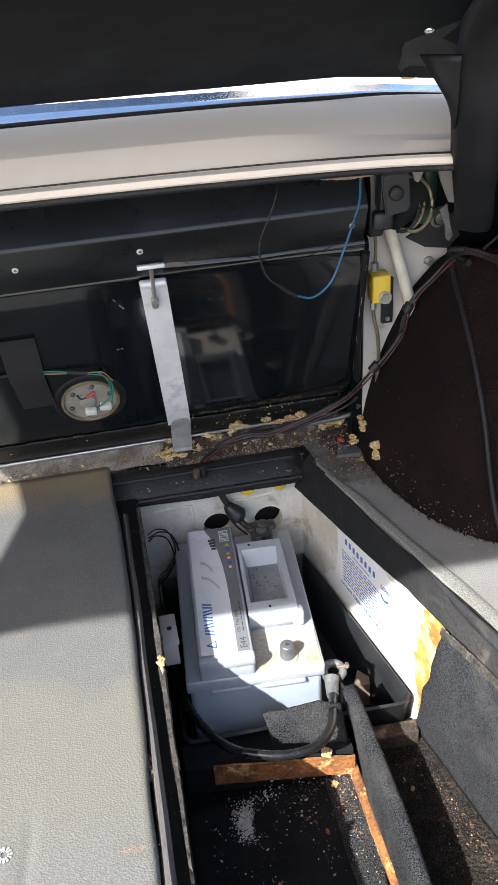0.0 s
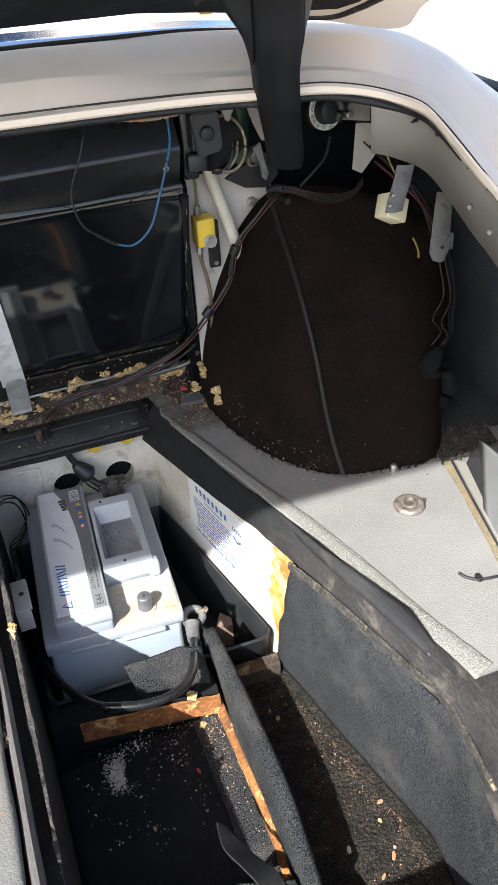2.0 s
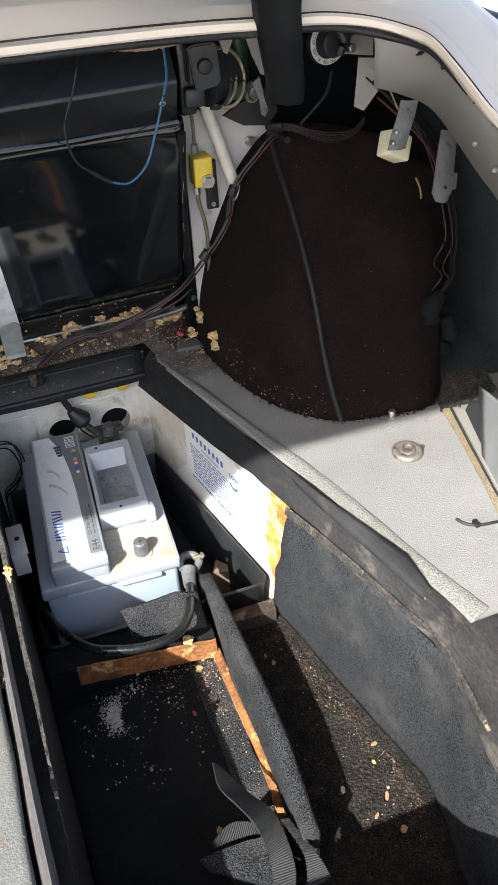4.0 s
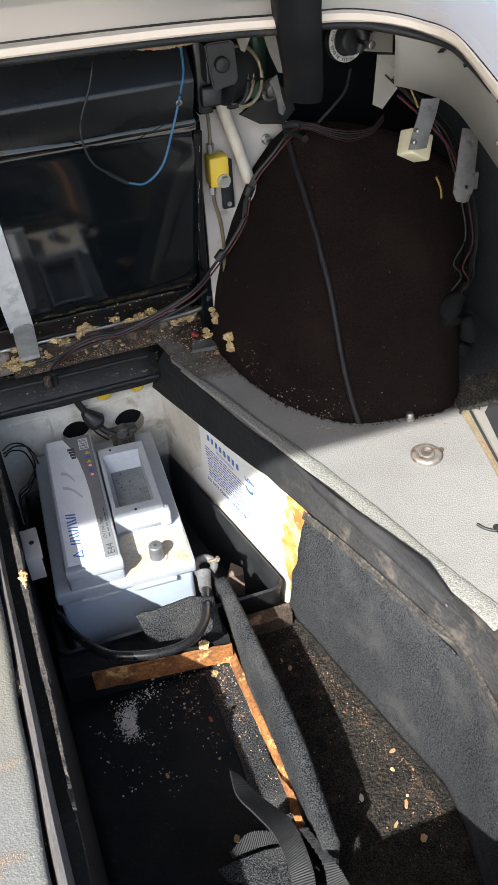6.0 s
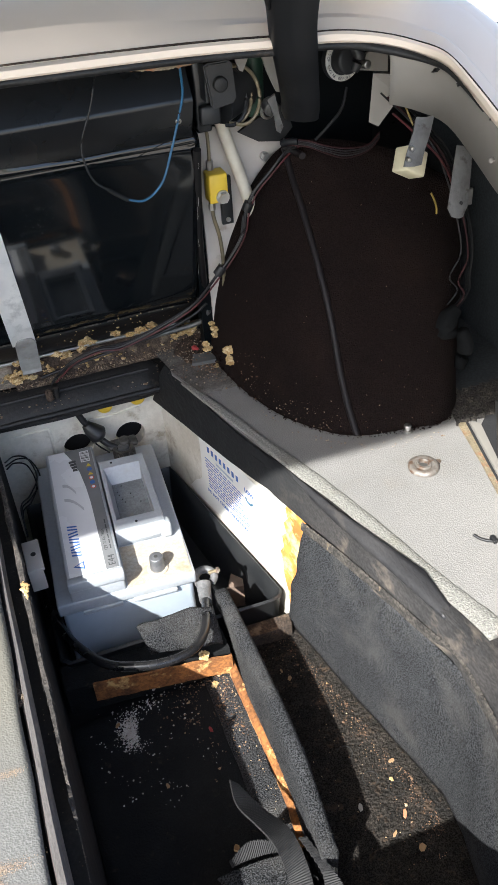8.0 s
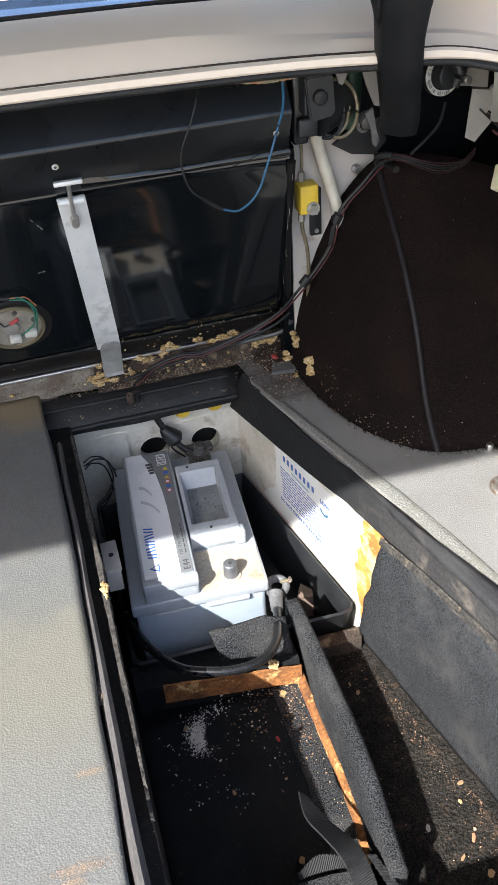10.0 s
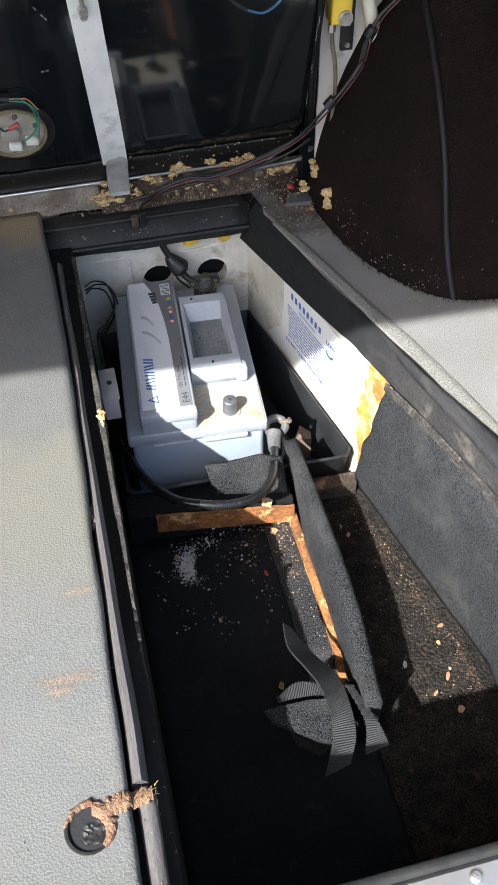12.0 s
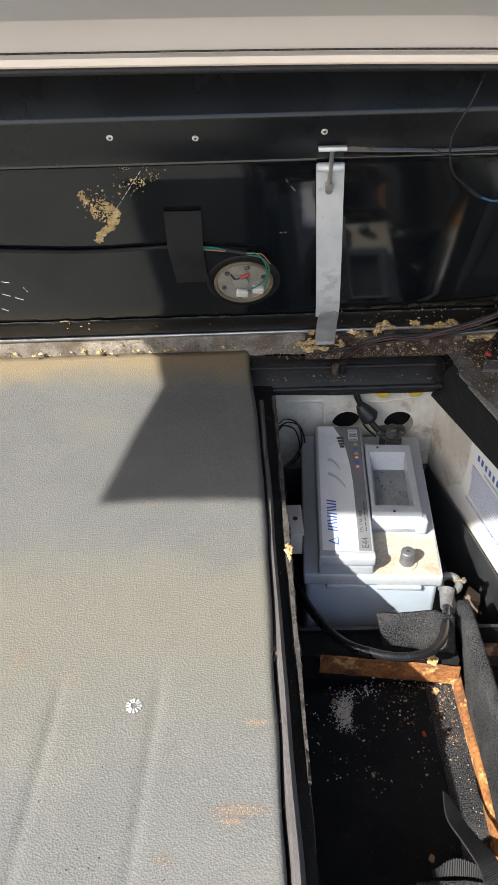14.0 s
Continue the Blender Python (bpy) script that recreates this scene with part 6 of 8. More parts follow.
    band([(0.179, 0.428, -0.172), (0.176, 0.397, -0.168), (0.186, 0.368, -0.163), (0.195, 0.344, -0.163), (0.197, 0.318, -0.166), (0.193, 0.293, -0.168), (0.174, 0.257, -0.168)], [(0.187, 0.424, -0.180), (0.198, 0.399, -0.184), (0.209, 0.378, -0.182), (0.218, 0.357, -0.176), (0.219, 0.324, -0.165), (0.214, 0.287, -0.158), (0.200, 0.260, -0.158)], "main_band")
    band([(0.222, 0.343, -0.174), (0.229, 0.301, -0.170), (0.219, 0.269, -0.17)], [(0.230, 0.341, -0.174), (0.240, 0.296, -0.164), (0.243, 0.271, -0.164)], "short_band")
    band([(0.150, 0.344, -0.165), (0.172, 0.353, -0.160), (0.195, 0.348, -0.165), (0.208, 0.340, -0.172)], [(0.151, 0.340, -0.168), (0.171, 0.341, -0.170), (0.195, 0.340, -0.174), (0.208, 0.333, -0.178)], "curled_band")
    thing(strap, "black woven webbing strap lying loose in the well", "strap")
    plan = smooth_path([(x, y, 0) for x, y in ((0.134, 0.339), (0.165, 0.340), (0.200, 0.337), (0.215, 0.330), (0.213, 0.305), (0.206, 0.293), (0.189, 0.292), (0.165, 0.307), (0.150, 0.318), (0.136, 0.326))], 4)[:-1]
    mid = Vector((0.186, 0.318, 0))
    loops = [[mid.lerp(p, k) + Vector((0.0015 * noise.noise(Vector((i * 0.7, k * 5, 1))), 0.0015 * noise.noise(Vector((i * 0.7, k * 5, 9))), z + noisy_z(p.x, p.y, 40, 0.002))) for i, p in enumerate(plan)] for k, z in ((0.35, -0.252), (0.55, -0.205), (0.93, -0.185), (1.0, -0.180), (0.96, -0.1765), (0.5, -0.1755))]
    bm = rings(bmesh.new(), loops)
    scrap = thing(part("felt_scrap", bm, "carpet"), "scrap of grey felt under the strap", "felt")
    pile(scrap, 2500, 5, "carpet", scrap)


build_clamps()
build_well_things()


# ---- things on the tank ----
def tank_y(z):
    return 1.005 - 0.366 * z


TILT = Vector((0, -0.939, -0.3437))     # out of the tank's face
UPF = Vector((0, -0.3437, 0.939))       # up along the face


def on_tank(x, z, out=0.0):
    return Vector((x, tank_y(z), z)) + TILT * out


def build_sender():
    root = empty("fuel_sender")
    c = on_tank(-0.009, 0.1485, 0.0)
    part("recess_ring", ring_mesh(c - TILT * 0.002, TILT, 0.036, 0.047, 0.004, 40), "tank_dull", root, "black ring pressed round the sender")
    part("lock_ring", ring_mesh(c, TILT, 0.0335, 0.0380, 0.0046, 40), "brass", root, "tarnished lock ring")
    plate = part("plate", rod(c, c + TILT * 0.0015, 0.034, 40), "sender_plate", root, "grey stained metal plate")
    for k in range(6):
        a = radians(20 + 60 * k)
        p = c + TILT * 0.001 + 0.027 * (math.cos(a) * Vector((1, 0, 0)) + math.sin(a) * UPF)
        part("screw", rod(p, p + TILT * 0.003, 0.0033, 12, bevel=0.001), "dark_steel", plate)
    p = c + TILT * 0.001 + 0.002 * UPF - Vector((0.004, 0, 0))
    part("insulator", rod(p, p + TILT * 0.005, 0.011, 16, bevel=0.002), "cream_dark", root)
    for dx, dz, w in ((-0.002, -0.016, 0.0074), (0.018, -0.010, 0.0074)):
        q = c + Vector((dx, 0, 0)) + UPF * dz + TILT * 0.006
        rot = Matrix((Vector((1, 0, 0)), -TILT, UPF)).transposed().to_4x4()
        part("connector", box((-w, -0.004, -0.0046), (w, 0.004, 0.0046), 0.0013, m=Matrix.Translation(q) @ rot @ Matrix.Rotation(radians(8), 4, "Y")), "white_plastic", root, "white plastic connector")
    q = c + Vector((0.001, 0, 0)) + UPF * 0.014 + TILT * 0.005
    part("red_terminal", tube([q - Vector((0.005, 0, 0.002)), q, q + Vector((0.006, 0, 0.003))], 0.0024), "red_bit", root, "red insulated terminal")
    part("black_lead", tube([q - Vector((0.005, 0, 0.002)), q + Vector((-0.012, 0.001, -0.004)), q + Vector((-0.017, 0.002, 0.002))], 0.0012), "cable_black", root)
    thing(root, "round fuel gauge sender with white connectors on the tank", "fuel sender")
    w = empty("sender_wires")
    a = [on_tank(-0.075, 0.214, 0.004), on_tank(-0.045, 0.211, 0.004), on_tank(-0.012, 0.203, 0.006), on_tank(0.008, 0.203, 0.009), on_tank(0.019, 0.185, 0.012), on_tank(0.016, 0.160, 0.012), on_tank(-0.002, 0.142, 0.010)]
    part("green_wire", tube(a, 0.0010), "wire_green", w)
    b = [on_tank(-0.075, 0.211, 0.004), on_tank(-0.045, 0.208, 0.004), on_tank(-0.010, 0.201, 0.006), on_tank(0.013, 0.198, 0.010), on_tank(0.0225, 0.183, 0.013), on_tank(0.020, 0.162, 0.012), on_tank(0.018, 0.148, 0.010)]
    part("green_wire", tube(b, 0.0010), "wire_green", w)
    part("brown_wire", tube([on_tank(-0.07, 0.209, 0.003), on_tank(0.0, 0.204, 0.008), on_tank(0.014, 0.203, 0.010), on_tank(0.024, 0.190, 0.013)], 0.0008), "wire_orange", w)
    part("sleeve", tube([on_tank(-0.03, 0.2075, 0.005), on_tank(-0.015, 0.2045, 0.006), on_tank(-0.005, 0.203, 0.007)], 0.0026), "cable_black", w)
    part("cable", tube([on_tank(-0.60, 0.222, 0.003), on_tank(-0.4, 0.220, 0.003), on_tank(-0.3, 0.216, 0.003), on_tank(-0.2, 0.210, 0.003), on_tank(-0.10, 0.214, 0.003)], 0.0024), "tank_dull", w, "black cable along the tank")
    thing(w, "green and brown wires running to the fuel sender", "wires")
    # tape patch
    rows = []
    for v in np.linspace(0, 1, 12):
        z = 0.268 - 0.114 * v
        x0, x1 = -0.100 + 0.006 * (v > 0.5) * (v - 0.5) * 2, -0.057 + 0.010 * max(0, v - 0.6)
        rows.append([on_tank(x0 + (x1 - x0) * u, z, 0.0035 + 0.003 * noise.noise(Vector((u * 4, v * 7, 0))) * v + 0.004 * math.exp(-((v - 0.48) / 0.08) ** 2)) for u in np.linspace(0, 1, 8)])
    thing(part("tape_patch", sheet(rows, 0.001), "tape"), "black cloth tape patch holding a cable to the tank", "tape")


def build_strap():
    root = empty("tank_strap")
    rows = []
    for z in np.linspace(0.328, 0.082, 30):
        c = 0.0875 + (0.103 - 0.0875) * (0.328 - z) / 0.245
        swell = max(tank_dome(c + dx, z) for dx in (-0.0155, 0.0, 0.0155))
        rows.append([on_tank(c + dx, z, 0.004 + (0.002 if abs(dx) < 0.012 else 0)) - Vector((0, swell, 0)) for dx in (-0.0155, -0.012, 0.012, 0.0155)])
    part("band", sheet(rows, 0.0012), "alu", root, "dull aluminium band")
    part("rolled_top", tube([on_tank(x, 0.3255, 0.0072) for x in (0.0735, 0.080, 0.0875, 0.095, 0.1015)], 0.0052, n=2, sides=12), "alu", root, "rolled loop at the top of the band")
    part("hook_bolt", tube([on_tank(0.0875, 0.300, 0.010), on_tank(0.0870, 0.325, 0.011), Vector((0.0868, 0.868, 0.338)), Vector((0.0866, 0.862, 0.348))], 0.0025, n=4), "steel", root, "threaded hook bolt")
    part("t_bar", box((0.0715, 0.858, 0.3475), (0.1020, 0.8645, 0.3525), 0.001), "alu", root)
    part("nut", rod(on_tank(0.0876, 0.303, 0.006), on_tank(0.0876, 0.303, 0.0135), 0.0048, 6), "steel", root)
    part("nut", rod(on_tank(0.0878, 0.295, 0.006), on_tank(0.0878, 0.295, 0.011), 0.0042, 6), "steel", root)
    foot = []
    for z, y, k in ((0.0935, tank_y(0.0935) - 0.0082, 0.30), (0.092, tank_y(0.092) - 0.0082, 0.62), (0.088, tank_y(0.088) - 0.0078, 0.86), (0.080, tank_y(0.080) - 0.006, 1.0), (0.066, 0.980, 1.0), (0.050, 0.986, 1.0), (0.036, 0.991, 1.0), (0.026, 0.994, 0.97), (0.022, 0.990, 0.95)):
        foot.append([(0.1045 + dx * k, y, z) for dx in (-0.0138, -0.0095, 0.0095, 0.0138)])
    part("foot", sheet(foot, 0.002), "dull_foot", root, "bent dull metal foot of the strap")
    thing(root, "aluminium strap with hook bolt holding the tank", "strap")


def build_foam():
    rnd = random.Random(21)
    # torn foam along the foot of the tank: uncountable crumbs
    bm = bmesh.new()
    spots = [(0.085, 0.995, 0.014, 0.008), (0.104, 0.985, 0.018, 0.006), (0.186, 0.978, 0.056, 0.007), (0.178, 0.985, 0.045, 0.006), (0.222, 0.972, 0.062, 0.006), (0.205, 0.985, 0.030, 0.007), (0.20, 0.99, 0.024, 0.006), (0.316, 0.985, 0.032, 0.009), (0.328, 0.985, 0.034, 0.007),
             (0.376, 0.982, 0.024, 0.008), (0.374, 0.975, 0.018, 0.006), (0.372, 0.935, 0.010, 0.008), (0.362, 0.925, 0.008, 0.007), (0.245, 0.972, 0.056, 0.005), (0.258, 0.970, 0.060, 0.006), (0.270, 0.970, 0.062, 0.006), (0.15, 0.985, 0.04, 0.007), (0.14, 0.98, 0.05, 0.005), (0.075, 1.002, 0.016, 0.006)]
    for x, y, z, r in spots:
        for k in range(4):
            crumb(bm, (x + rnd.uniform(-r, r) * 1.0, y + rnd.uniform(-r, r) * 0.5, z + rnd.uniform(-r, r) * 0.5), r * rnd.uniform(0.25, 1.0), rnd, 0.45, 0.95)
    for k in range(90):
        x = rnd.choice([rnd.uniform(-0.35, 0.06), rnd.uniform(0.06, 0.38), rnd.uniform(0.12, 0.36)])
        y = rnd.uniform(0.997, 1.012) if x < 0.02 else rnd.uniform(0.985, 1.012)
        crumb(bm, (x, y, 0.012 + rnd.uniform(0, 0.003)), rnd.uniform(0.0008, 0.003), rnd, 0.6, 0.5)
    for k in range(60):
        x = rnd.uniform(0.11, 0.34) if k % 3 else rnd.uniform(-0.3, 0.34)
        crumb(bm, on_tank(x, rnd.uniform(0.062, 0.088), 0.002), abs(rnd.gauss(0, 0.0007)) + 0.0003, rnd, 0.7, 0.6)
    # pressed lumps of foam beside the foot of the strap
    for x, y, z, r in ((0.084, 0.992, 0.028, 0.006), (0.079, 0.996, 0.020, 0.005), (0.092, 0.990, 0.018, 0.005), (0.124, 0.990, 0.024, 0.005), (0.128, 0.992, 0.016, 0.005), (0.120, 0.994, 0.034, 0.004), (0.086, 1.000, 0.036, 0.004)):
        for k in range(5):
            crumb(bm, (x + rnd.uniform(-r, r), y + rnd.uniform(-r, r) * 0.4, z + rnd.uniform(-r, r) * 0.7), r * rnd.uniform(0.3, 0.7), rnd, 0.7, 0.6)
    dirt = bmesh.new()
    for k in range(1500):
        x = rnd.choice((rnd.uniform(0.03, 0.40), rnd.uniform(0.12, 0.38)))
        y = rnd.uniform(0.985, 1.012)
        crumb(dirt, (x, y, 0.002 + max(0.0, (y - 1.0)) * 1.9 + rnd.uniform(0, 0.003)), abs(rnd.gauss(0, 0.00055)) + 0.0002, rnd, 0.7, 0.6)
    for k in range(220):
        x = rnd.uniform(-0.4, 0.03)
        crumb(dirt, (x, rnd.uniform(1.008, 1.013), 0.004 + rnd.uniform(0, 0.02)), abs(rnd.gauss(0, 0.0008)) + 0.0003, rnd, 0.7, 0.6)
    thing(part("ledge_dirt", dirt, "ledge_litter"), "brown and pale dirt crumbs on the rusty ledge", "dirt", kind="stuff")
    ob = part("foam_crumbs", bm, "foam")
    thing(ob, "torn yellow foam crumbs along the rusty ledge", "foam", kind="stuff")
    # glue and foam residue smeared on the tank
    bm = bmesh.new()
    # thick streaks with a thin speckled film between them
    thick = smooth_path([(-0.190, 0.294, 0), (-0.188, 0.284, 0)], 6) + smooth_path([(-0.158, 0.272, 0), (-0.154, 0.265, 0), (-0.160, 0.258, 0), (-0.163, 0.247, 0), (-0.170, 0.239, 0), (-0.178, 0.234, 0), (-0.181, 0.224, 0)], 7)
    blobs = [(p.x, p.y, 0.0020, 9, 1.0) for p in thick] + [(-0.172, 0.280, 0.010, 90, 0.5), (-0.166, 0.272, 0.006, 60, 0.6), (-0.134, 0.300, 0.008, 50, 0.4), (-0.110, 0.316, 0.005, 40, 0.5), (-0.135, 0.330, 0.007, 30, 0.35)]
    for x, z, spread, count, size in blobs:
        for k in range(count):
            r = (abs(rnd.gauss(0, 0.0009)) + 0.0003) * size
            p = on_tank(x + rnd.gauss(0, spread), z + rnd.gauss(0, spread), 0.0002)
            if x > 0.1:
                p = p - Vector((0, tank_dome(p.x, p.z), 0))
            a, sx = rnd.uniform(0, 6.3), rnd.uniform(0.5, 2.2)
            vs = []
            for b in BALL:
                q = Vector(b) * r * (1 + rnd.uniform(-0.5, 0.5))
                u, w = q.x * sx, q.y
                vs.append(bm.verts.new(p + Vector((u * math.cos(a) - w * math.sin(a), 0, 0)) + UPF * (u * math.sin(a) + w * math.cos(a)) + TILT * q.z * 0.3))
            for i0, i1, i2 in BALL_FACES:
                bm.faces.new((vs[i0], vs[i1], vs[i2]))
    # a thin torn film of foam, eaten into holes
    cell = 0.0011
    for cx, cz, rx, rz, cut in ((-0.172, 0.268, 0.013, 0.017, 0.42), (-0.160, 0.256, 0.008, 0.010, 0.22), (-0.166, 0.243, 0.006, 0.008, 0.32), (-0.124, 0.308, 0.010, 0.006, 0.5)):
        steps = [(i, k) for i in range(-16, 17) for k in range(-18, 19)]
        kept = [(i, k) for i, k in steps if (i * cell / rx) ** 2 + (k * cell / rz) ** 2 + 0.9 * noise.noise(Vector((cx * 90 + i * 0.22, cz * 90 + k * 0.22, 4))) < 0.8 and noise.noise(Vector((cx * 50 + i * 0.55, k * 0.55, 7))) * 0.8 + 0.25 + 0.5 * abs(i * cell / rx) > cut]
        corners = {}
        for i, k in kept:
            quad = []
            for di, dk in ((0, 0), (1, 0), (1, 1), (0, 1)):
                key = (i + di, k + dk)
                if key not in corners:
                    wob = 0.4 * cell * noise.noise(Vector((key[0] * 0.9, key[1] * 0.9, 2)))
                    corners[key] = bm.verts.new(on_tank(cx + key[0] * cell + wob, cz + key[1] * cell - wob, 0.0009 + 0.0007 * noise.noise(Vector((key[0] * 0.7, key[1] * 0.7, 9)))))
                quad.append(corners[key])
            bm.faces.new(quad)
    ob = part("foam_residue", bm, "foam")
    thing(ob, "smeared yellow foam residue on the black tank", "foam", kind="stuff")
    # bright scratches in the black paint
    bm = bmesh.new()
    for a, b in (((-0.120, 0.322), (-0.160, 0.262)), ((0.040, 0.305), (0.043, 0.301)), ((0.046, 0.296), (0.052, 0.288)), ((0.035, 0.228), (0.045, 0.229)), ((-0.33, 0.165), (-0.30, 0.158)), ((-0.32, 0.14), (-0.29, 0.125)), ((-0.34, 0.12), (-0.315, 0.105)), ((-0.29, 0.15), (-0.285, 0.14))):
        n = 9 if a[0] == -0.120 else 2
        for k in range(n):
            t0, t1 = k / n, (k + 0.65) / n
            p, q = Vector(a).lerp(Vector(b), t0), Vector(a).lerp(Vector(b), t1)
            tube([on_tank(p.x, p.y, 0.0008), on_tank((p.x + q.x) / 2, (p.y + q.y) / 2, 0.0009), on_tank(q.x, q.y, 0.0008)], 0.00042, n=1, sides=4, bm=bm)
    z = 0.07
    while z < 0.325:
        w = rnd.uniform(0.003, 0.014)
        x = 0.3415 - 0.02 * max(0.0, (z - 0.2)) + rnd.uniform(-0.001, 0.001)
        tube([on_tank(x, z, 0.0105), on_tank(x + 0.0004, z + w * 0.5, 0.011), on_tank(x, z + w, 0.0105)], rnd.uniform(0.0001, 0.00035), n=1, sides=4, bm=bm)
        z += w + rnd.choice((0.001, 0.003, 0.03)) * rnd.uniform(0.5, 1.6)
    for k in range(60):
        x, z = rnd.gauss(0.150, 0.012), rnd.gauss(0.285, 0.018)
        if rnd.random() < 0.7:
            got = bmesh.ops.create_icosphere(bm, subdivisions=1, radius=rnd.uniform(0.00015, 0.0004))["verts"]
            p = on_tank(x, z, 0.0003) - Vector((0, tank_dome(x, z), 0))
            for v in got:
                v.co += p
    thing(part("paint_scratches", bm, "scratch"), "pale scratches and specks in the black paint", "scratches", kind="stuff")
    # steel foil scrap and red bit on the ledge
    bm = prism([(0.318, 0.936), (0.352, 0.930), (0.356, 0.952), (0.326, 0.958)], 0.004, lambda x, y: 0.010 + noisy_z(x, y, 60, 0.003))
    thing(part("metal_scrap", bm, "glass_grey"), "small dark grey metal scrap on the rusty ledge", "scrap")
    bm = bmesh.new()
    crumb(bm, (0.332, 0.966, 0.014), 0.005, rnd)
    thing(part("red_scrap", bm, "red_bit"), "small red plastic scrap on the ledge", "scrap")
    bl = empty("ledge_bolt")
    part("head", rod((0.118, 0.968, -0.012), (0.118, 0.964, 0.004), 0.005, 12, bevel=0.001), "rust", bl)
    part("washer", rod((0.128, 0.969, -0.012), (0.128, 0.965, 0.006), 0.0045, 10), "black_rubber", bl)
    thing(bl, "rusty bolt end on the rail below the strap", "bolt")


def build_harness():
    # main loom: along the foot of the tank, up over the white panel and round the arch
    core = [(0.128, 0.985, 0.004), (0.136, 0.982, 0.014), (0.160, 0.972, 0.036), (0.196, 0.966, 0.048), (0.222, 0.962, 0.047), (0.262, 0.956, 0.060), (0.303, 0.948, 0.079), (0.334, 0.938, 0.102), (0.361, 0.925, 0.140), (0.382, 0.922, 0.165), (0.400, 0.920, 0.193), (0.405, 0.918, 0.222), (0.417, 0.915, 0.248), (0.436, 0.912, 0.268), (0.455, 0.905, 0.292), (0.466, 0.885, 0.309)]
    w = empty("wiring_loom")
    offs = [(0, 0, 0), (0.003, -0.001, 0.0042), (-0.002, 0.001, -0.0042), (0.004, -0.002, -0.0018), (0.001, -0.003, 0.0022)]
    mats = ["cable_black", "wire_grey", "cable_black", "wire_red", "cable_black"]
    for o, m in zip(offs, mats):
        k = 1.0
        pts = [(x + o[0] + 0.0015 * noise.noise(Vector((i, o[2] * 900, 0))), y + o[1], z + o[2] + 0.002 * noise.noise(Vector((i, o[2] * 900, 7)))) for i, (x, y, z) in enumerate(core)]
        part("wire", tube(pts, 0.0015 if m == "cable_black" else 0.0012, n=5, sides=6), m, w)
    for i in (8, 11):
        a, b = Vector(core[i]), Vector(core[i + 1])
        part("tape_wrap", tube([a.lerp(b, 0.1), a.lerp(b, 0.3), a.lerp(b, 0.5)], 0.0066, n=2), "cable_black", w)
    thing(w, "black, grey and red wiring loom along the tank", "wiring loom")
    w = empty("low_wires")
    for k, (dy, dz) in enumerate(((0, 0),)):
        part("wire", tube([(0.115, 0.99 + dy, 0.012 + dz), (0.160, 0.985 + dy, 0.022 + dz), (0.22, 0.975 + dy, 0.036 + dz), (0.28, 0.966 + dy, 0.05 + dz), (0.33, 0.958 + dy, 0.07 + dz), (0.352, 0.95 + dy, 0.09 + dz)], 0.0022), "cable_black", w)
    part("bare_pipe", tube([(0.21, 0.978, 0.040), (0.27, 0.974, 0.044), (0.32, 0.97, 0.048), (0.345, 0.965, 0.055), (0.356, 0.955, 0.075)], 0.0036, n=5), "dark_steel", w, "grey steel pipe at the foot of the tank")
    thing(w, "dark wires and steel pipe at the tank's foot", "wires")
    w = empty("arch_wires")
    for k, m in enumerate(("wire_maroon", "cable_black", "wire_grey", "cable_black", "wire_maroon")):
        d = 0.0018 * (k - 2)
        part("wire", tube([(0.452, 0.888, 0.312 + d), (0.470, 0.866, 0.313 + d), (0.488, 0.858, 0.306 + d * 1.2), (0.512, 0.852, 0.299 + d * 1.6), (0.540, 0.852, 0.300 + d), (0.560, 0.86, 0.309 + d)], 0.0009), m, w)
    part("tape_wrap", tube([(0.448, 0.893, 0.309), (0.455, 0.884, 0.313), (0.462, 0.876, 0.314)], 0.0042, n=3), "cable_black", w)
    part("thin_cable", tube([(0.472, 0.85, 0.322), (0.490, 0.848, 0.338), (0.505, 0.85, 0.352), (0.514, 0.856, 0.372)], 0.0018), "wire_grey", w)
    thing(w, "red and grey wires over the wheel arch", "wires")
    # hanging wire: black at one end, blue at the other, joined by a sleeve
    w = empty("hanging_wire")
    part("black_wire", tube([(0.233, 0.80, 0.455), (0.232, 0.836, 0.436), (0.221, 0.838, 0.403), (0.206, 0.838, 0.370), (0.206, 0.838, 0.346), (0.213, 0.838, 0.327), (0.227, 0.838, 0.315)], 0.0011), "cable_black", w)
    part("sleeve", tube([(0.225, 0.838, 0.3165), (0.235, 0.838, 0.308), (0.245, 0.838, 0.301)], 0.0023), "wire_grey", w, "grey crimp sleeve")
    part("blue_wire", tube([(0.244, 0.838, 0.3015), (0.264, 0.838, 0.2972), (0.285, 0.838, 0.313), (0.299, 0.838, 0.345), (0.311, 0.838, 0.378), (0.316, 0.832, 0.402), (0.313, 0.82, 0.428), (0.306, 0.80, 0.455)], 0.00135, n=10), "wire_blue", w)
    thing(w, "hanging black and blue wire in front of the tank", "wire")


build_sender()
build_strap()
build_foam()
build_harness()


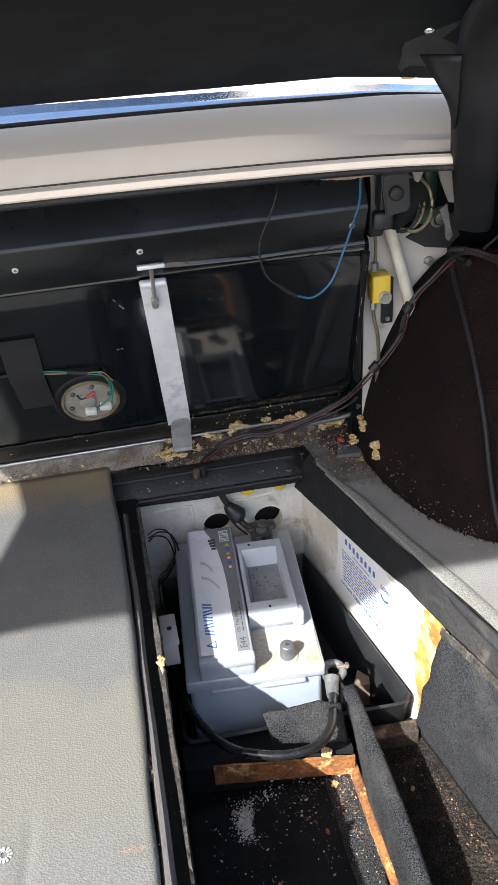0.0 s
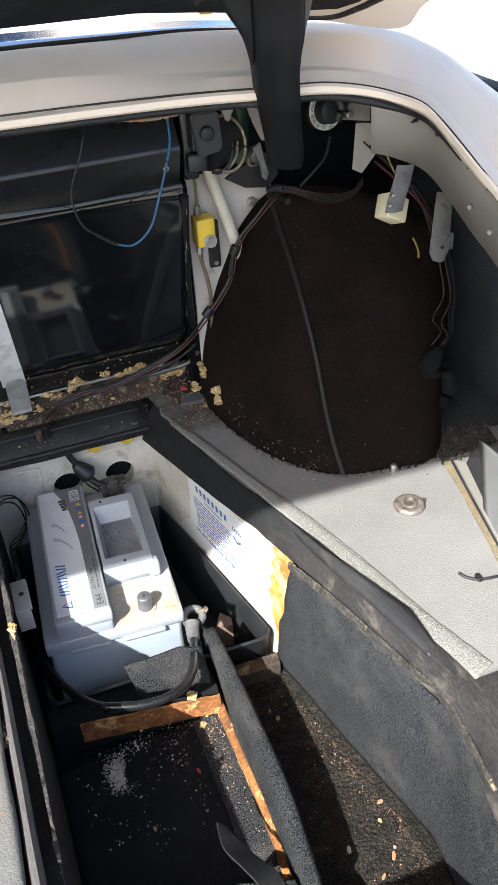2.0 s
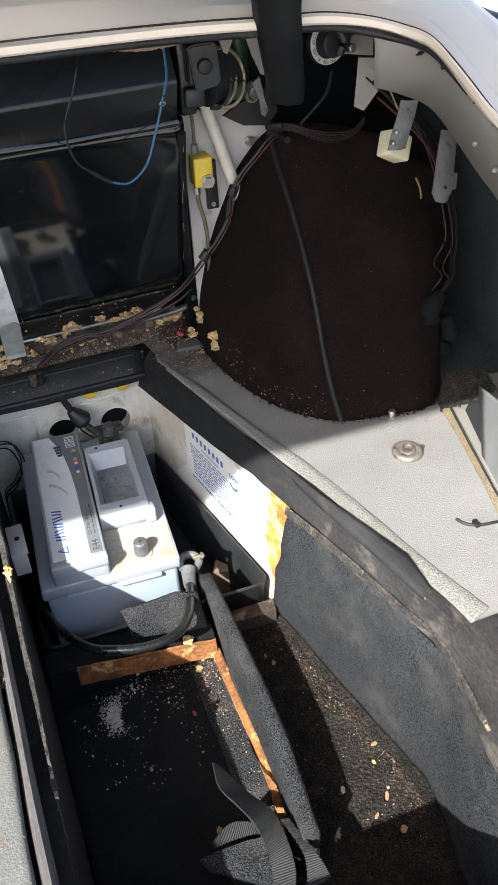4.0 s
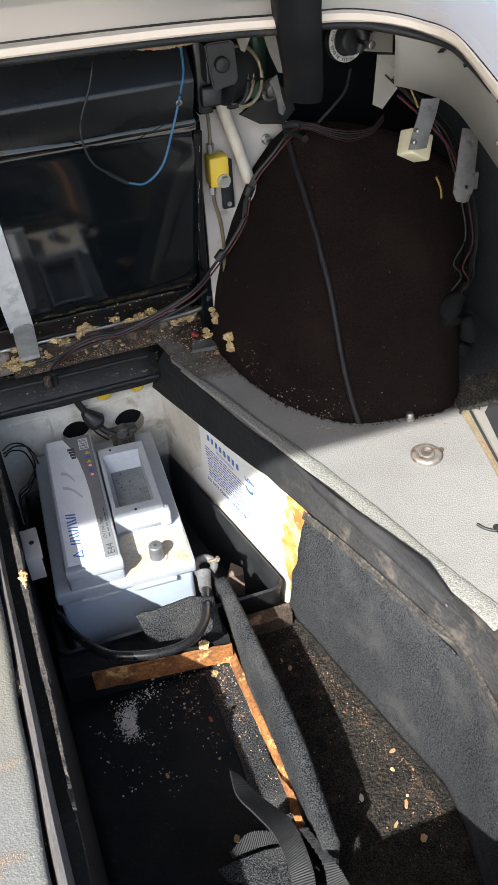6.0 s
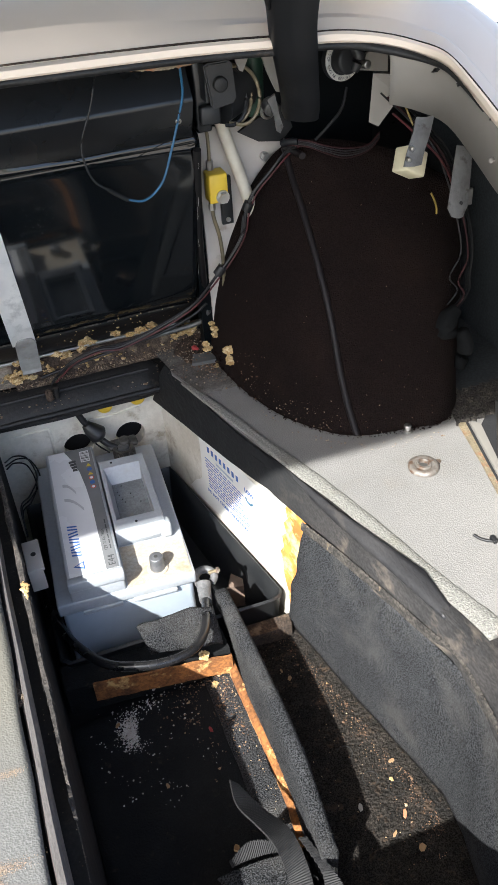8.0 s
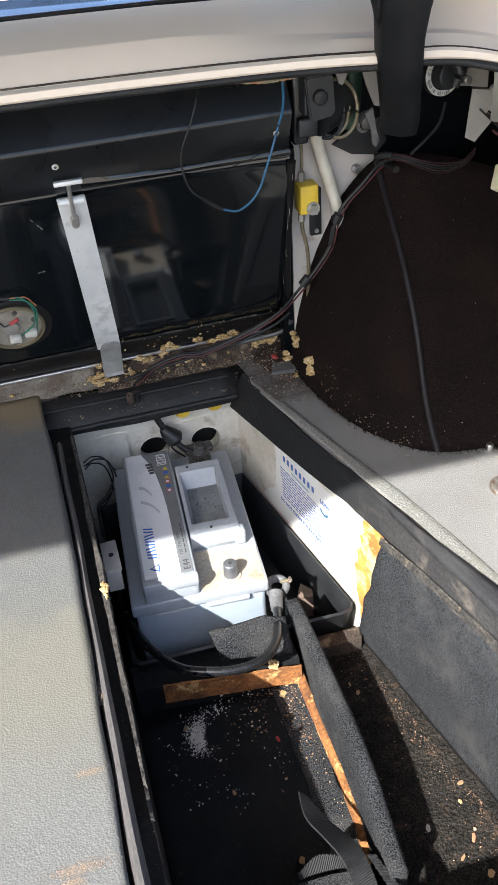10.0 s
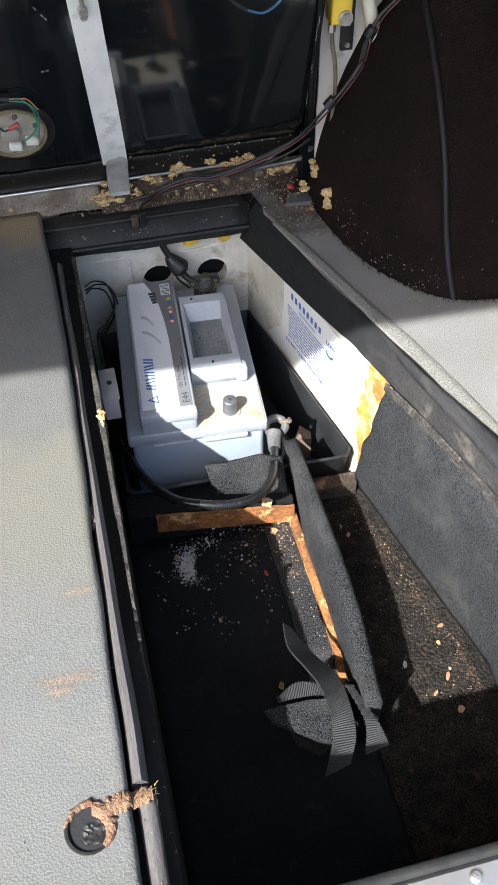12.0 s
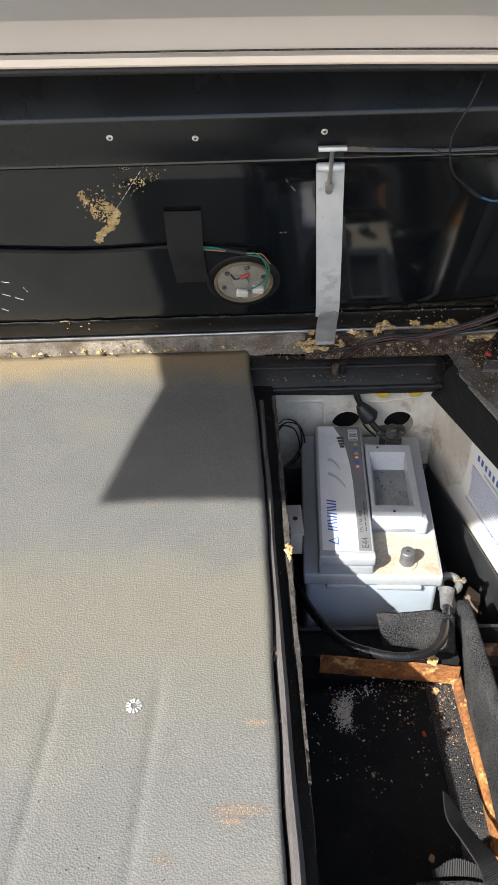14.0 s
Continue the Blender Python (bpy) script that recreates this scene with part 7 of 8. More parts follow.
# ---- the corner beside the tank and the wheel arch ----
def build_corner():
    pan = part("corner_panel", prism([(0.360, 0.03), (0.372, 0.03), (0.40, 0.10), (0.44, 0.24), (0.475, 0.29), (0.472, 0.305), (0.445, 0.302), (0.428, 0.318), (0.360, 0.325)], 0.0, 0.004), "panel_white")
    pan.data.transform(Matrix(((1, 0, 0, 0), (0, 0, -1, 0.955), (0, 1, 0, 0), (0, 0, 0, 1))))
    thing(pan, "dirty white painted steel corner panel", "panel", kind="structure")
    thing(part("corner_black", box((0.345, 0.955, 0.02), (0.60, 0.975, 0.46)), "lid_black"), "black steel behind the corner panel", "wall", kind="structure")
    thing(part("corner_post", box((0.340, 0.872, 0.345), (0.358, 0.96, 0.43), 0.003), "panel_black"), "black steel post beside the tank", "post", kind="structure")
    bo = empty("panel_bolt")
    part("washer", rod((0.446, 0.9505, 0.276), (0.446, 0.948, 0.276), 0.0062, 16), "steel", bo)
    part("head", rod((0.446, 0.948, 0.276), (0.446, 0.941, 0.276), 0.0047, 6), "steel", bo)
    thing(bo, "hexagon bolt in the white corner panel", "bolt")
    # yellow valve block with pipes
    y = empty("yellow_valve")
    part("block", box((0.3625, 0.922, 0.239), (0.3865, 0.945, 0.2755), 0.002), "yellow_paint", y)
    part("back_plate", box((0.383, 0.944, 0.199), (0.398, 0.9505, 0.262), 0.001), "black_plastic", y, "dark mounting plate")
    part("plate_screw", rod((0.3905, 0.9445, 0.206), (0.3905, 0.9415, 0.206), 0.003, 12), "steel", y)
    b = part("bolt", rod((0.3785, 0.9225, 0.2465), (0.3785, 0.914, 0.2465), 0.0065, 6), "steel", y, "zinc hexagon bolt")
    part("washer", rod((0.3785, 0.9235, 0.2465), (0.3785, 0.920, 0.2465), 0.0085, 18), "steel", b)
    part("upper_union", rod((0.3685, 0.933, 0.279), (0.3685, 0.933, 0.290), 0.0045, 6), "steel", y)
    part("lower_union", rod((0.367, 0.933, 0.237), (0.367, 0.933, 0.228), 0.0045, 6), "steel", y)
    part("upper_pipe", tube([(0.3685, 0.933, 0.288), (0.3690, 0.933, 0.305), (0.3680, 0.933, 0.325), (0.362, 0.935, 0.335), (0.352, 0.94, 0.336)], 0.0022), "brass", y, "thin metal pipe")
    part("lower_pipe", tube([(0.367, 0.933, 0.230), (0.3685, 0.934, 0.215), (0.374, 0.935, 0.190), (0.3765, 0.936, 0.160), (0.376, 0.938, 0.13), (0.3745, 0.94, 0.10)], 0.0026), "brass", y, "thin metal pipe")
    thing(y, "yellow painted valve block with thin metal pipes", "valve")
    thing(part("pale_hose", tube([(0.382, 0.925, 0.345), (0.388, 0.930, 0.325), (0.397, 0.934, 0.298), (0.408, 0.935, 0.262), (0.417, 0.934, 0.228), (0.421, 0.932, 0.205)], 0.0078, n=6, sides=14), "white_hose"), "dirty cream hose down the corner panel", "hose")
    rd = part("red_connector", tube([(0.3745, 0.935, 0.100), (0.3740, 0.935, 0.092), (0.3735, 0.935, 0.084)], 0.0035), "red_bit")
    thing(rd, "small red cable connector", "connector")
    # pump in its black bracket
    p = empty("fuel_pump")
    bm = prism([(0.345, 0.421), (0.350, 0.4235), (0.373, 0.4235), (0.377, 0.420), (0.3795, 0.385), (0.376, 0.380), (0.355, 0.3765), (0.351, 0.380)], 0.0, 0.006, bevel=0.0016)
    bm.transform(Matrix(((1, 0, 0, 0), (0, 0, -1, 0.852), (0, 1, 0, 0), (0, 0, 0, 1))))
    part("bracket", bm, "black_plastic", p, "black steel bracket")
    part("bracket_side", box((0.347, 0.853, 0.382), (0.351, 0.90, 0.420), 0.001), "black_plastic", p)
    part("foot", box((0.343, 0.862, 0.355), (0.366, 0.90, 0.376), 0.003), "black_plastic", p)
    part("rubber_button", rod((0.3615, 0.847, 0.402), (0.3615, 0.840, 0.402), 0.008, 20, bevel=0.002), "black_rubber", p, "round rubber button")
    part("motor", rod((0.366, 0.888, 0.375), (0.404, 0.905, 0.385), 0.030, 28, bevel=0.004), "black_plastic", p, "dark cylindrical body")
    for k, dy in enumerate((0.0, 0.004, -0.004)):
        pts = [Vector((0.3775 + 0.006 * k, 0.872 + dy, 0.380)) + 0.029 * Vector((0.75 * math.cos(a) * (1 + 0.05 * k), 0.3 * math.sin(a), math.sin(a))) for a in np.linspace(-1.9, 1.7, 12)]
        part("coiled_cable", tube(pts, 0.0021, n=3, sides=6), "brass" if k else "cable_black", p, "coiled thin pipe")
    part("union", rod((0.428, 0.880, 0.362), (0.428, 0.868, 0.358), 0.009, 16, bevel=0.002), "dark_steel", p)
    part("canister", rod((0.419, 0.902, 0.415), (0.418, 0.906, 0.345), 0.013, 24, bevel=0.003), "green_paint", p, "dark green painted canister")
    part("canister_ring", ring_mesh((0.4275, 0.886, 0.352), (0.2, -1, 0.1), 0.0055, 0.009, 0.004, 20), "steel", p, "steel eye")
    thing(p, "dark fuel pump in a black bracket with coiled pipes", "pump")
    br = empty("torn_bracket")
    part("upper_arm", prism([(0.384, 0.424), (0.402, 0.421), (0.394, 0.405), (0.390, 0.407)], 0, 0.003), "cream_dark", br).data.transform(Matrix(((1, 0, 0, 0), (0, 0, -1, 0.866), (0, 1, 0, 0), (0, 0, 0, 1))))
    part("tongue", prism([(0.414, 0.420), (0.436, 0.418), (0.441, 0.402), (0.441, 0.386), (0.437, 0.378), (0.430, 0.380), (0.420, 0.402)], 0, 0.003), "cream_dark", br).data.transform(Matrix(((1, 0, 0, 0), (0, 0, -1, 0.862), (0, 1, 0, 0), (0, 0, 0, 1))))
    part("lower_tongue", prism([(0.420, 0.372), (0.429, 0.377), (0.434, 0.352), (0.438, 0.340), (0.434, 0.333), (0.430, 0.336), (0.428, 0.352)], 0, 0.003), "grey_bracket", br).data.transform(Matrix(((1, 0, 0, 0), (0, 0, -1, 0.864), (0, 1, 0, 0), (0, 0, 0, 1))))
    thing(br, "bent pale steel bracket near the hinge", "bracket")
    thing(part("ragged_felt", prism([(0.405, 0.320), (0.43, 0.305), (0.46, 0.300), (0.475, 0.315), (0.465, 0.345), (0.44, 0.336), (0.42, 0.328)], 0, 0.004), "cable_black"), "ragged black sheet edge under the hinge", "sheet").data.transform(Matrix(((1, 0, 0, 0), (0, 0, -1, 0.928), (0, 1, 0, 0), (0, 0, 0, 1))))
    # filler cap with a printed ring
    d = empty("filler_cap")
    c = Vector((0.509, 0.866, 0.402))
    ax = Vector((0.15, -0.97, 0.06)).normalized()
    s = Vector((1, 0.1546, 0)).normalized()
    u = ax.cross(s).normalized()
    if u.z < 0:
        u = -u
    part("body", rod(c, c + ax * 0.008, 0.0235, 36, bevel=0.001), "black_plastic", d)
    part("ring", ring_mesh(c + ax * 0.007, ax, 0.0170, 0.0233, 0.0025, 40), "white_plastic", d, "pale ring with black print")
    for i, ch in enumerate("STOP ENGINE BEFORE FILLING"):
        if ch == " ":
            continue
        a = radians(150 + i * 8.2)
        p = c + ax * 0.0097 + 0.0183 * (math.cos(a) * s + math.sin(a) * u)
        t = (-math.sin(a) * s + math.cos(a) * u)
        r = -(math.cos(a) * s + math.sin(a) * u)
        m = Matrix.Translation(p - t * 0.0010 - r * 0.0038) @ Matrix((t, r, t.cross(r))).transposed().to_4x4()
        writing("letter", ch, 0.0045, m, "grey_print", d)
    part("knob", rod(c + ax * 0.006, c + ax * 0.022, 0.0150, 24, bevel=0.003), "black_plastic", d, "black ribbed knob")
    part("lever", tube([c + ax * 0.02 + u * 0.014 + s * 0.004, c + ax * 0.024 + u * 0.004 + s * 0.010, c + ax * 0.022 - u * 0.012 + s * 0.004], [0.006, 0.008, 0.005], n=4), "black_plastic", d)
    part("screw", rod(c + ax * 0.022 + s * 0.016 - u * 0.006, c + ax * 0.032 + s * 0.0165 - u * 0.006, 0.0046, 16, bevel=0.001), "steel", d, "shiny round screw")
    thing(d, "black filler cap with a pale printed ring", "filler cap")
    g = empty("gusset_bracket")
    bm = prism([(0.530, 0.400), (0.568, 0.410), (0.569, 0.379), (0.532, 0.386)], 0, 0.003)
    part("arm", bm, "cream_dark", g).data.transform(Matrix(((1, 0, 0, 0), (0, 0, -1, 0.866), (0, 1, 0, 0), (0, 0, 0, 1))))
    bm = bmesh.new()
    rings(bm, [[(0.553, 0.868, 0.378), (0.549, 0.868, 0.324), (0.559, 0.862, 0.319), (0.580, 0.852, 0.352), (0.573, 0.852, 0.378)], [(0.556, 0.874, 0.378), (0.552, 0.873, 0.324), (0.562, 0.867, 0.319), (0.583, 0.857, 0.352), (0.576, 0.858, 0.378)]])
    part("gusset", bm, "cream_dark", g)
    part("bolt", rod((0.574, 0.858, 0.379), (0.572, 0.850, 0.379), 0.0048, 12, bevel=0.001), "cream_dark", g)
    thing(g, "pale steel gusset and arm below the gutter", "bracket")
    # hanging brackets with a relay
    r = empty("relay")
    m = Matrix.Translation((0.5235, 0.722, 0.329)) @ Euler((radians(-24), radians(30), radians(8))).to_matrix().to_4x4()
    part("housing", box((-0.0140, -0.010, -0.0132), (0.0140, 0.012, 0.0132), 0.0022, m=m), "cream_plastic", r, "cream plastic relay housing")
    rows = []
    for z, y, x in ((0.376, 0.720, 0.534), (0.362, 0.715, 0.528), (0.346, 0.709, 0.519), (0.334, 0.705, 0.514)):
        rows.append([(x - 0.010, y - 0.002, z), (x, y - 0.004, z - 0.001), (x + 0.010, y - 0.001, z - 0.002)])
    part("bracket", sheet(rows, 0.002), "grey_bracket", r, "worn grey steel bracket")
    for dx, dz in ((-0.003, 0.0), (0.002, 0.009)):
        part("screw", rod((0.511 + dx, 0.702 + dz * 0.4, 0.342 + dz), (0.511 + dx, 0.697 + dz * 0.4, 0.342 + dz), 0.0022, 12, bevel=0.0008), "steel", r)
    thing(r, "cream relay on a worn grey steel bracket", "relay")
    h = empty("hanging_bracket")
    rows = []
    for z, y, x, w in ((0.332, 0.735, 0.594, 0.010), (0.312, 0.725, 0.587, 0.011), (0.294, 0.715, 0.580, 0.0115), (0.277, 0.707, 0.574, 0.012), (0.268, 0.703, 0.572, 0.007)):
        rows.append([(x - w, y - 0.002, z), (x, y - 0.005, z - 0.002), (x + w, y - 0.001, z - 0.003)])
    part("strip", sheet(rows, 0.002), "grey_bracket", h, "worn grey steel strip")
    part("tab", box((0.584, 0.714, 0.270), (0.599, 0.718, 0.289), 0.001), "grey_bracket", h)
    part("hole", rod((0.577, 0.712, 0.281), (0.577, 0.702, 0.2805), 0.0022, 12), "black_plastic", h)
    thing(h, "worn grey steel bracket strip hanging under the gutter", "bracket")
    w = empty("side_loom")
    rnd = random.Random(6)
    for k in range(9):
        m_ = ["shade_black", "wire_maroon", "wire_red", "shade_black", "wire_yellow", "shade_black", "wire_grey", "wire_maroon", "cable_black"][k]
        o = Vector((rnd.uniform(-0.008, 0.008), rnd.uniform(0, 0.014), rnd.uniform(-0.006, 0.006)))
        if k == 4:
            pts = [(0.540, 0.77, 0.372), (0.543, 0.765, 0.362), (0.546, 0.76, 0.352)]
        elif k in (2, 7):
            pts = [Vector(q) + o * 0.5 for q in ((0.535, 0.78, 0.36), (0.56, 0.765, 0.335), (0.585, 0.75, 0.305), (0.60, 0.745, 0.27))]
        else:
            pts = [Vector(q) + o for q in ((0.556, 0.83, 0.36), (0.572, 0.79, 0.338), (0.592, 0.765, 0.31), (0.606, 0.748, 0.265), (0.616, 0.738, 0.22), (0.618, 0.733, 0.19), (0.611 + o.x, 0.731, 0.165), (0.617, 0.730, 0.145), (0.604, 0.729, 0.128))]
        part("wire", tube(pts, 0.0011, n=5, sides=6), m_, w)
    # sleeve and plug are coloured darker, as if in shade
    part("sleeve", tube([(0.604, 0.728, 0.132), (0.592, 0.726, 0.122), (0.584, 0.724, 0.108), (0.60, 0.722, 0.10)], [0.007, 0.013, 0.012, 0.006], n=4, sides=10), "shade_black", w, "bundled black tape", smooth=True)
    part("plug", tube([(0.612, 0.724, 0.10), (0.618, 0.722, 0.075), (0.610, 0.72, 0.048)], [0.008, 0.011, 0.007], n=4, sides=10), "shade_black", w, "black cable plug", smooth=True)
    part("yellow_end", tube([(0.556, 0.73, 0.286), (0.559, 0.728, 0.279), (0.562, 0.727, 0.270), (0.563, 0.727, 0.262)], 0.0012, n=4), "wire_yellow", w)
    thing(w, "loose wiring loom hanging in the side pocket", "wiring loom")
    # rust spots and dents on the flange are small dark chips
    bm = bmesh.new()
    lip = smooth_path(LIP, 6)
    rnd = random.Random(12)
    for k in range(14):
        p = lip[50 + rnd.choice((1, 2, 6, 7, 13, 18))]
        crumb(bm, p + Vector((0.006 + rnd.uniform(-0.001, 0.001), 0.004, -0.012 - rnd.uniform(0, 0.012))), rnd.uniform(0.0008, 0.0026), rnd, 0.8, 0.7)
    thing(part("paint_chips", bm, "black_rubber"), "dark chips in the cream paint of the lip", "paint chips", kind="stuff")
    # holes in the inner wing flange
    for yv in (0.62, 0.585, 0.56):
        f = min(lip, key=lambda q: abs(q.y - yv) + (10 if q.x < 0.5 else 0))
        rv = part("rivet", rod(f + Vector((0.0145, 0.012, -0.052)), f + Vector((0.009, 0.009, -0.052)), 0.0025, 14, bevel=0.0008), "cream_dark")
        thing(rv, "painted rivet in the cream inner flange", "rivet", group="flange rivets")


def build_trim_strip():
    pts_lo, pts_hi, pts_top = [], [], []      # tilted so that it looks up ahead
    for x in np.linspace(-0.92, 0.44, 40):
        k = min(1.0, (0.45 - x) / 0.5)
        z = float(np.interp(x, [-0.92, 0.0, 0.2, 0.357, 0.44], [0.514, 0.511, 0.508, 0.503, 0.495]))
        pts_lo.append((x, 0.873, z - 0.012))
        pts_hi.append((x, 0.889, z - 0.006 + 0.003 * k))
        pts_top.append((x, 0.908, z - 0.002 + 0.010 * k))
    thing(part("moulding_gasket", tube([(x, 0.8725, float(np.interp(x, [-0.76, -0.4, 0.0, 0.2, 0.357, 0.42], [0.512, 0.511, 0.508, 0.505, 0.500, 0.494])) + 0.0005) for x in np.linspace(-0.8, 0.42, 20)], [0.0026] * 17 + [0.0018, 0.0008], n=3, sides=6), "black_rubber"), "black rubber gasket under the bright moulding", "gasket", kind="structure")
    thing(part("window_moulding", sheet([pts_lo, pts_hi, pts_top], 0.002), "chrome", smooth=True), "bright metal moulding in front of the boot lid", "moulding", kind="structure")


build_corner()
build_trim_strip()


# ---- floor fittings and litter ----
def build_floor_bits():
    # eyelet in the deck
    e = empty("deck_eyelet")
    c = Vector((0.5035, 0.615, 0.001))
    part("cup", ring_mesh(c, (0, 0, 1), 0.0085, 0.0185, 0.005, 32), "rusty_steel", e, "dull steel ring")
    part("inner", rod(c + Vector((0, 0, -0.002)), c + Vector((0, 0, 0.0025)), 0.009, 20), "dark_steel", e)
    part("hub", ring_mesh(c + Vector((0, 0, 0.001)), (0, 0, 1), 0.0055, 0.010, 0.006, 24), "rusty_steel", e)
    thing(e, "round steel eyelet in the grey deck", "eyelet")
    s = empty("deck_screw")
    part("washer", rod((0.520, 0.684, 0.0), (0.520, 0.684, 0.004), 0.0062, 16), "steel", s)
    part("head", rod((0.520, 0.684, 0.004), (0.520, 0.684, 0.011), 0.0048, 16, bevel=0.002), "steel", s)
    thing(s, "bright screw at the foot of the wheel arch", "screw")
    bm = prism([(0.519, 0.612), (0.524, 0.613), (0.529, 0.617), (0.528, 0.621), (0.522, 0.622), (0.518, 0.618)], 0.0, 0.0012)
    thing(part("rust_smear", bm, "rust"), "rusty smear beside the eyelet", "rust")
    k = empty("cable_tie")
    part("tail", tube([(0.495, 0.494, 0.003), (0.499, 0.487, 0.002), (0.506, 0.480, 0.002), (0.516, 0.475, 0.003), (0.53, 0.472, 0.004), (0.55, 0.470, 0.003)], 0.0016), "cable_black", k)
    part("head", box((0.508, 0.474, 0.001), (0.513, 0.484, 0.006), 0.001), "cable_black", k)
    thing(k, "black cable tie lying on the deck", "cable tie")
    # edge of the deck beside the wing: a step with an old glue line
    g = empty("deck_step")
    part("glue_line", prism([(0.584, 0.672), (0.593, 0.668), (0.577, 0.60), (0.5595, 0.525), (0.547, 0.47), (0.538, 0.47), (0.550, 0.515), (0.570, 0.60)], 0.0, lambda x, y: 0.0022 + noisy_z(x, y, 90, 0.0012)), "glue_stain", g, "old yellow-brown glue line")
    # flat black pieces on the deck paint the shade of a slot and a gap
    part("slot", prism([(0.593, 0.668), (0.597, 0.666), (0.581, 0.60), (0.563, 0.525), (0.551, 0.47), (0.547, 0.47), (0.5595, 0.525), (0.577, 0.60)], 0.0, 0.0012), "pit_black", g, "black strip drawn for the shade in a slot")
    part("pale_strip", prism([(0.597, 0.666), (0.607, 0.655), (0.580, 0.562), (0.568, 0.525), (0.555, 0.47), (0.551, 0.47), (0.563, 0.525), (0.581, 0.60)], 0.0, 0.0045), "cream_dark", g, "pale painted strip")
    part("gap", prism([(0.608, 0.656), (0.67, 0.71), (0.67, 0.52), (0.569, 0.525), (0.581, 0.562)], 0.0, 0.0016), "pit_black", g, "black patch drawn for the shade behind the strip")
    thing(g, "pale vinyl step with an old glue line beside the deck", "step", kind="structure")
    # cut off at the shadow line; the dark wall behind stands for its shaded top
    far_edge = smooth_path([(0.577, 0.564, -0.002), (0.592, 0.598, 0.03), (0.598, 0.614, 0.050), (0.601, 0.623, 0.064)], 5)
    near_edge = smooth_path([(0.545, 0.43, -0.002), (0.548, 0.43, 0.04), (0.552, 0.43, 0.085), (0.556, 0.43, 0.125)], 5)
    thing(part("inner_wing", sheet([[p.lerp(q, k / 8) for k in range(9)] for p, q in zip(far_edge, near_edge)], 0.003), "wing_grey", smooth=True), "sunlit lower part of the grey inner wing, cut off at the shadow line", "panel", kind="structure")
    rows = []
    for j in range(31):
        y = 0.668 + 0.06 * j / 30
        rows.append([(0.588 + 0.085 * i / 40 + 0.25 * (y - 0.70), y + (0.008 * noise.noise(Vector((i * 0.5, 8, 2))) if j in (0, 30) else 0), 0.0055 + 0.0045 * noise.noise(Vector((i * 0.6, j * 0.7, 3))) - (0.008 if j == 0 else 0)) for i in range(41)])
    thing(part("pocket_dirt", sheet(rows), "pocket_dirt", smooth=True), "grey-brown dirt heaped on the floor of the side pocket", "dirt", kind="stuff")
    v = empty("floor_vent")
    part("frame", ring_mesh((0.505, 0.285, 0.0), (0, 0, 1), 0.052, 0.068, 0.006, 4), "dark_steel", v)
    fr = prism([(0.432, 0.366), (0.60, 0.366), (0.60, 0.20), (0.442, 0.20)], -0.004, 0.005)
    part("rim", fr, "dusty_rubber", v)
    part("grille", prism([(0.447, 0.350), (0.60, 0.350), (0.60, 0.21), (0.455, 0.21)], 0.0, 0.0062), "pit_black", v)
    for i in range(8):
        part("bar", tube([(0.452, 0.342 - 0.016 * i, 0.008), (0.52, 0.342 - 0.016 * i, 0.008), (0.598, 0.342 - 0.016 * i, 0.008)], 0.0018, n=2, sides=6), "dark_steel", v)
    thing(v, "dark framed speaker grille in the deck", "grille")
    # torn rubber hole in the left floor covering
    h = empty("floor_fitting")
    c = Vector((-0.029, 0.2055, 0.0))
    part("socket", rod(c + Vector((0, 0, 0.0005)), c + Vector((0, 0, 0.0042)), 0.0168, 28), "pit_black", h, "dark round socket")
    part("rim", tube([c + Vector((0.0168 * math.cos(a), 0.0175 * math.sin(a), 0.005)) for a in np.linspace(1.1, 5.4, 14)], [0.001, 0.0018, 0.001], n=2, sides=6), "black_rubber", h)
    rows = []
    for i in range(9):
        r = 0.0102 * i / 8
        rows.append([c + Vector((0.002 + r * math.cos(t), -0.004 + r * math.sin(t), 0.0045 + (0.0022 * noise.noise(Vector((r * 420 * math.cos(t), r * 420 * math.sin(t), 1))) if i < 8 else -0.004))) for t in np.linspace(0, 2 * math.pi, 25)])
    bm = sheet(rows)
    part("plug", bm, "black_rubber", h, "crumbled black rubber plug")
    rnd = random.Random(9)
    # fibrous foam torn up round the socket and across to the rail
    rows = []
    for i in range(60):
        u = i / 59
        a = radians(168 - 228 * u)
        r0 = 0.0145 - 0.0075 * math.sin(math.pi * u) * (u > 0.4) + 0.0012 * noise.noise(Vector((u * 14, 1, 0)))
        r1 = 0.0195 + 0.0015 * math.sin(math.pi * u) + 0.0026 * noise.noise(Vector((u * 26, 5, 0)))
        row = []
        for k in range(9):
            v = k / 8
            r = r0 + (r1 - r0) * v
            z = 0.004 + 0.0030 * math.sin(math.pi * v) + 0.0012 * noise.noise(Vector((math.cos(a) * r * 320, math.sin(a) * r * 320, 2)))
            row.append(c + Vector((r * math.cos(a), r * math.sin(a), z if 0 < k < 8 else 0.0012)))
        rows.append(row)
    part("torn_foam", sheet(rows), "rust_foam", h, "rusty torn foam round the socket", smooth=True)
    rows = []
    for i in range(30):
        u = i / 29
        x = -0.016 + 0.035 * u
        wid = 0.0078 - 0.002 * u + 0.0036 * noise.noise(Vector((u * 11, 3, 0)))
        mid = 0.2165 + 0.005 * u
        row = []
        for k in range(9):
            v = k / 4 - 1
            row.append((x, mid + v * wid, (0.0045 if u < 0.55 else -0.001) + 0.003 * (1 - v * v) + 0.0028 * noise.noise(Vector((u * 18, v * 4, 7)))))
        rows.append(row)
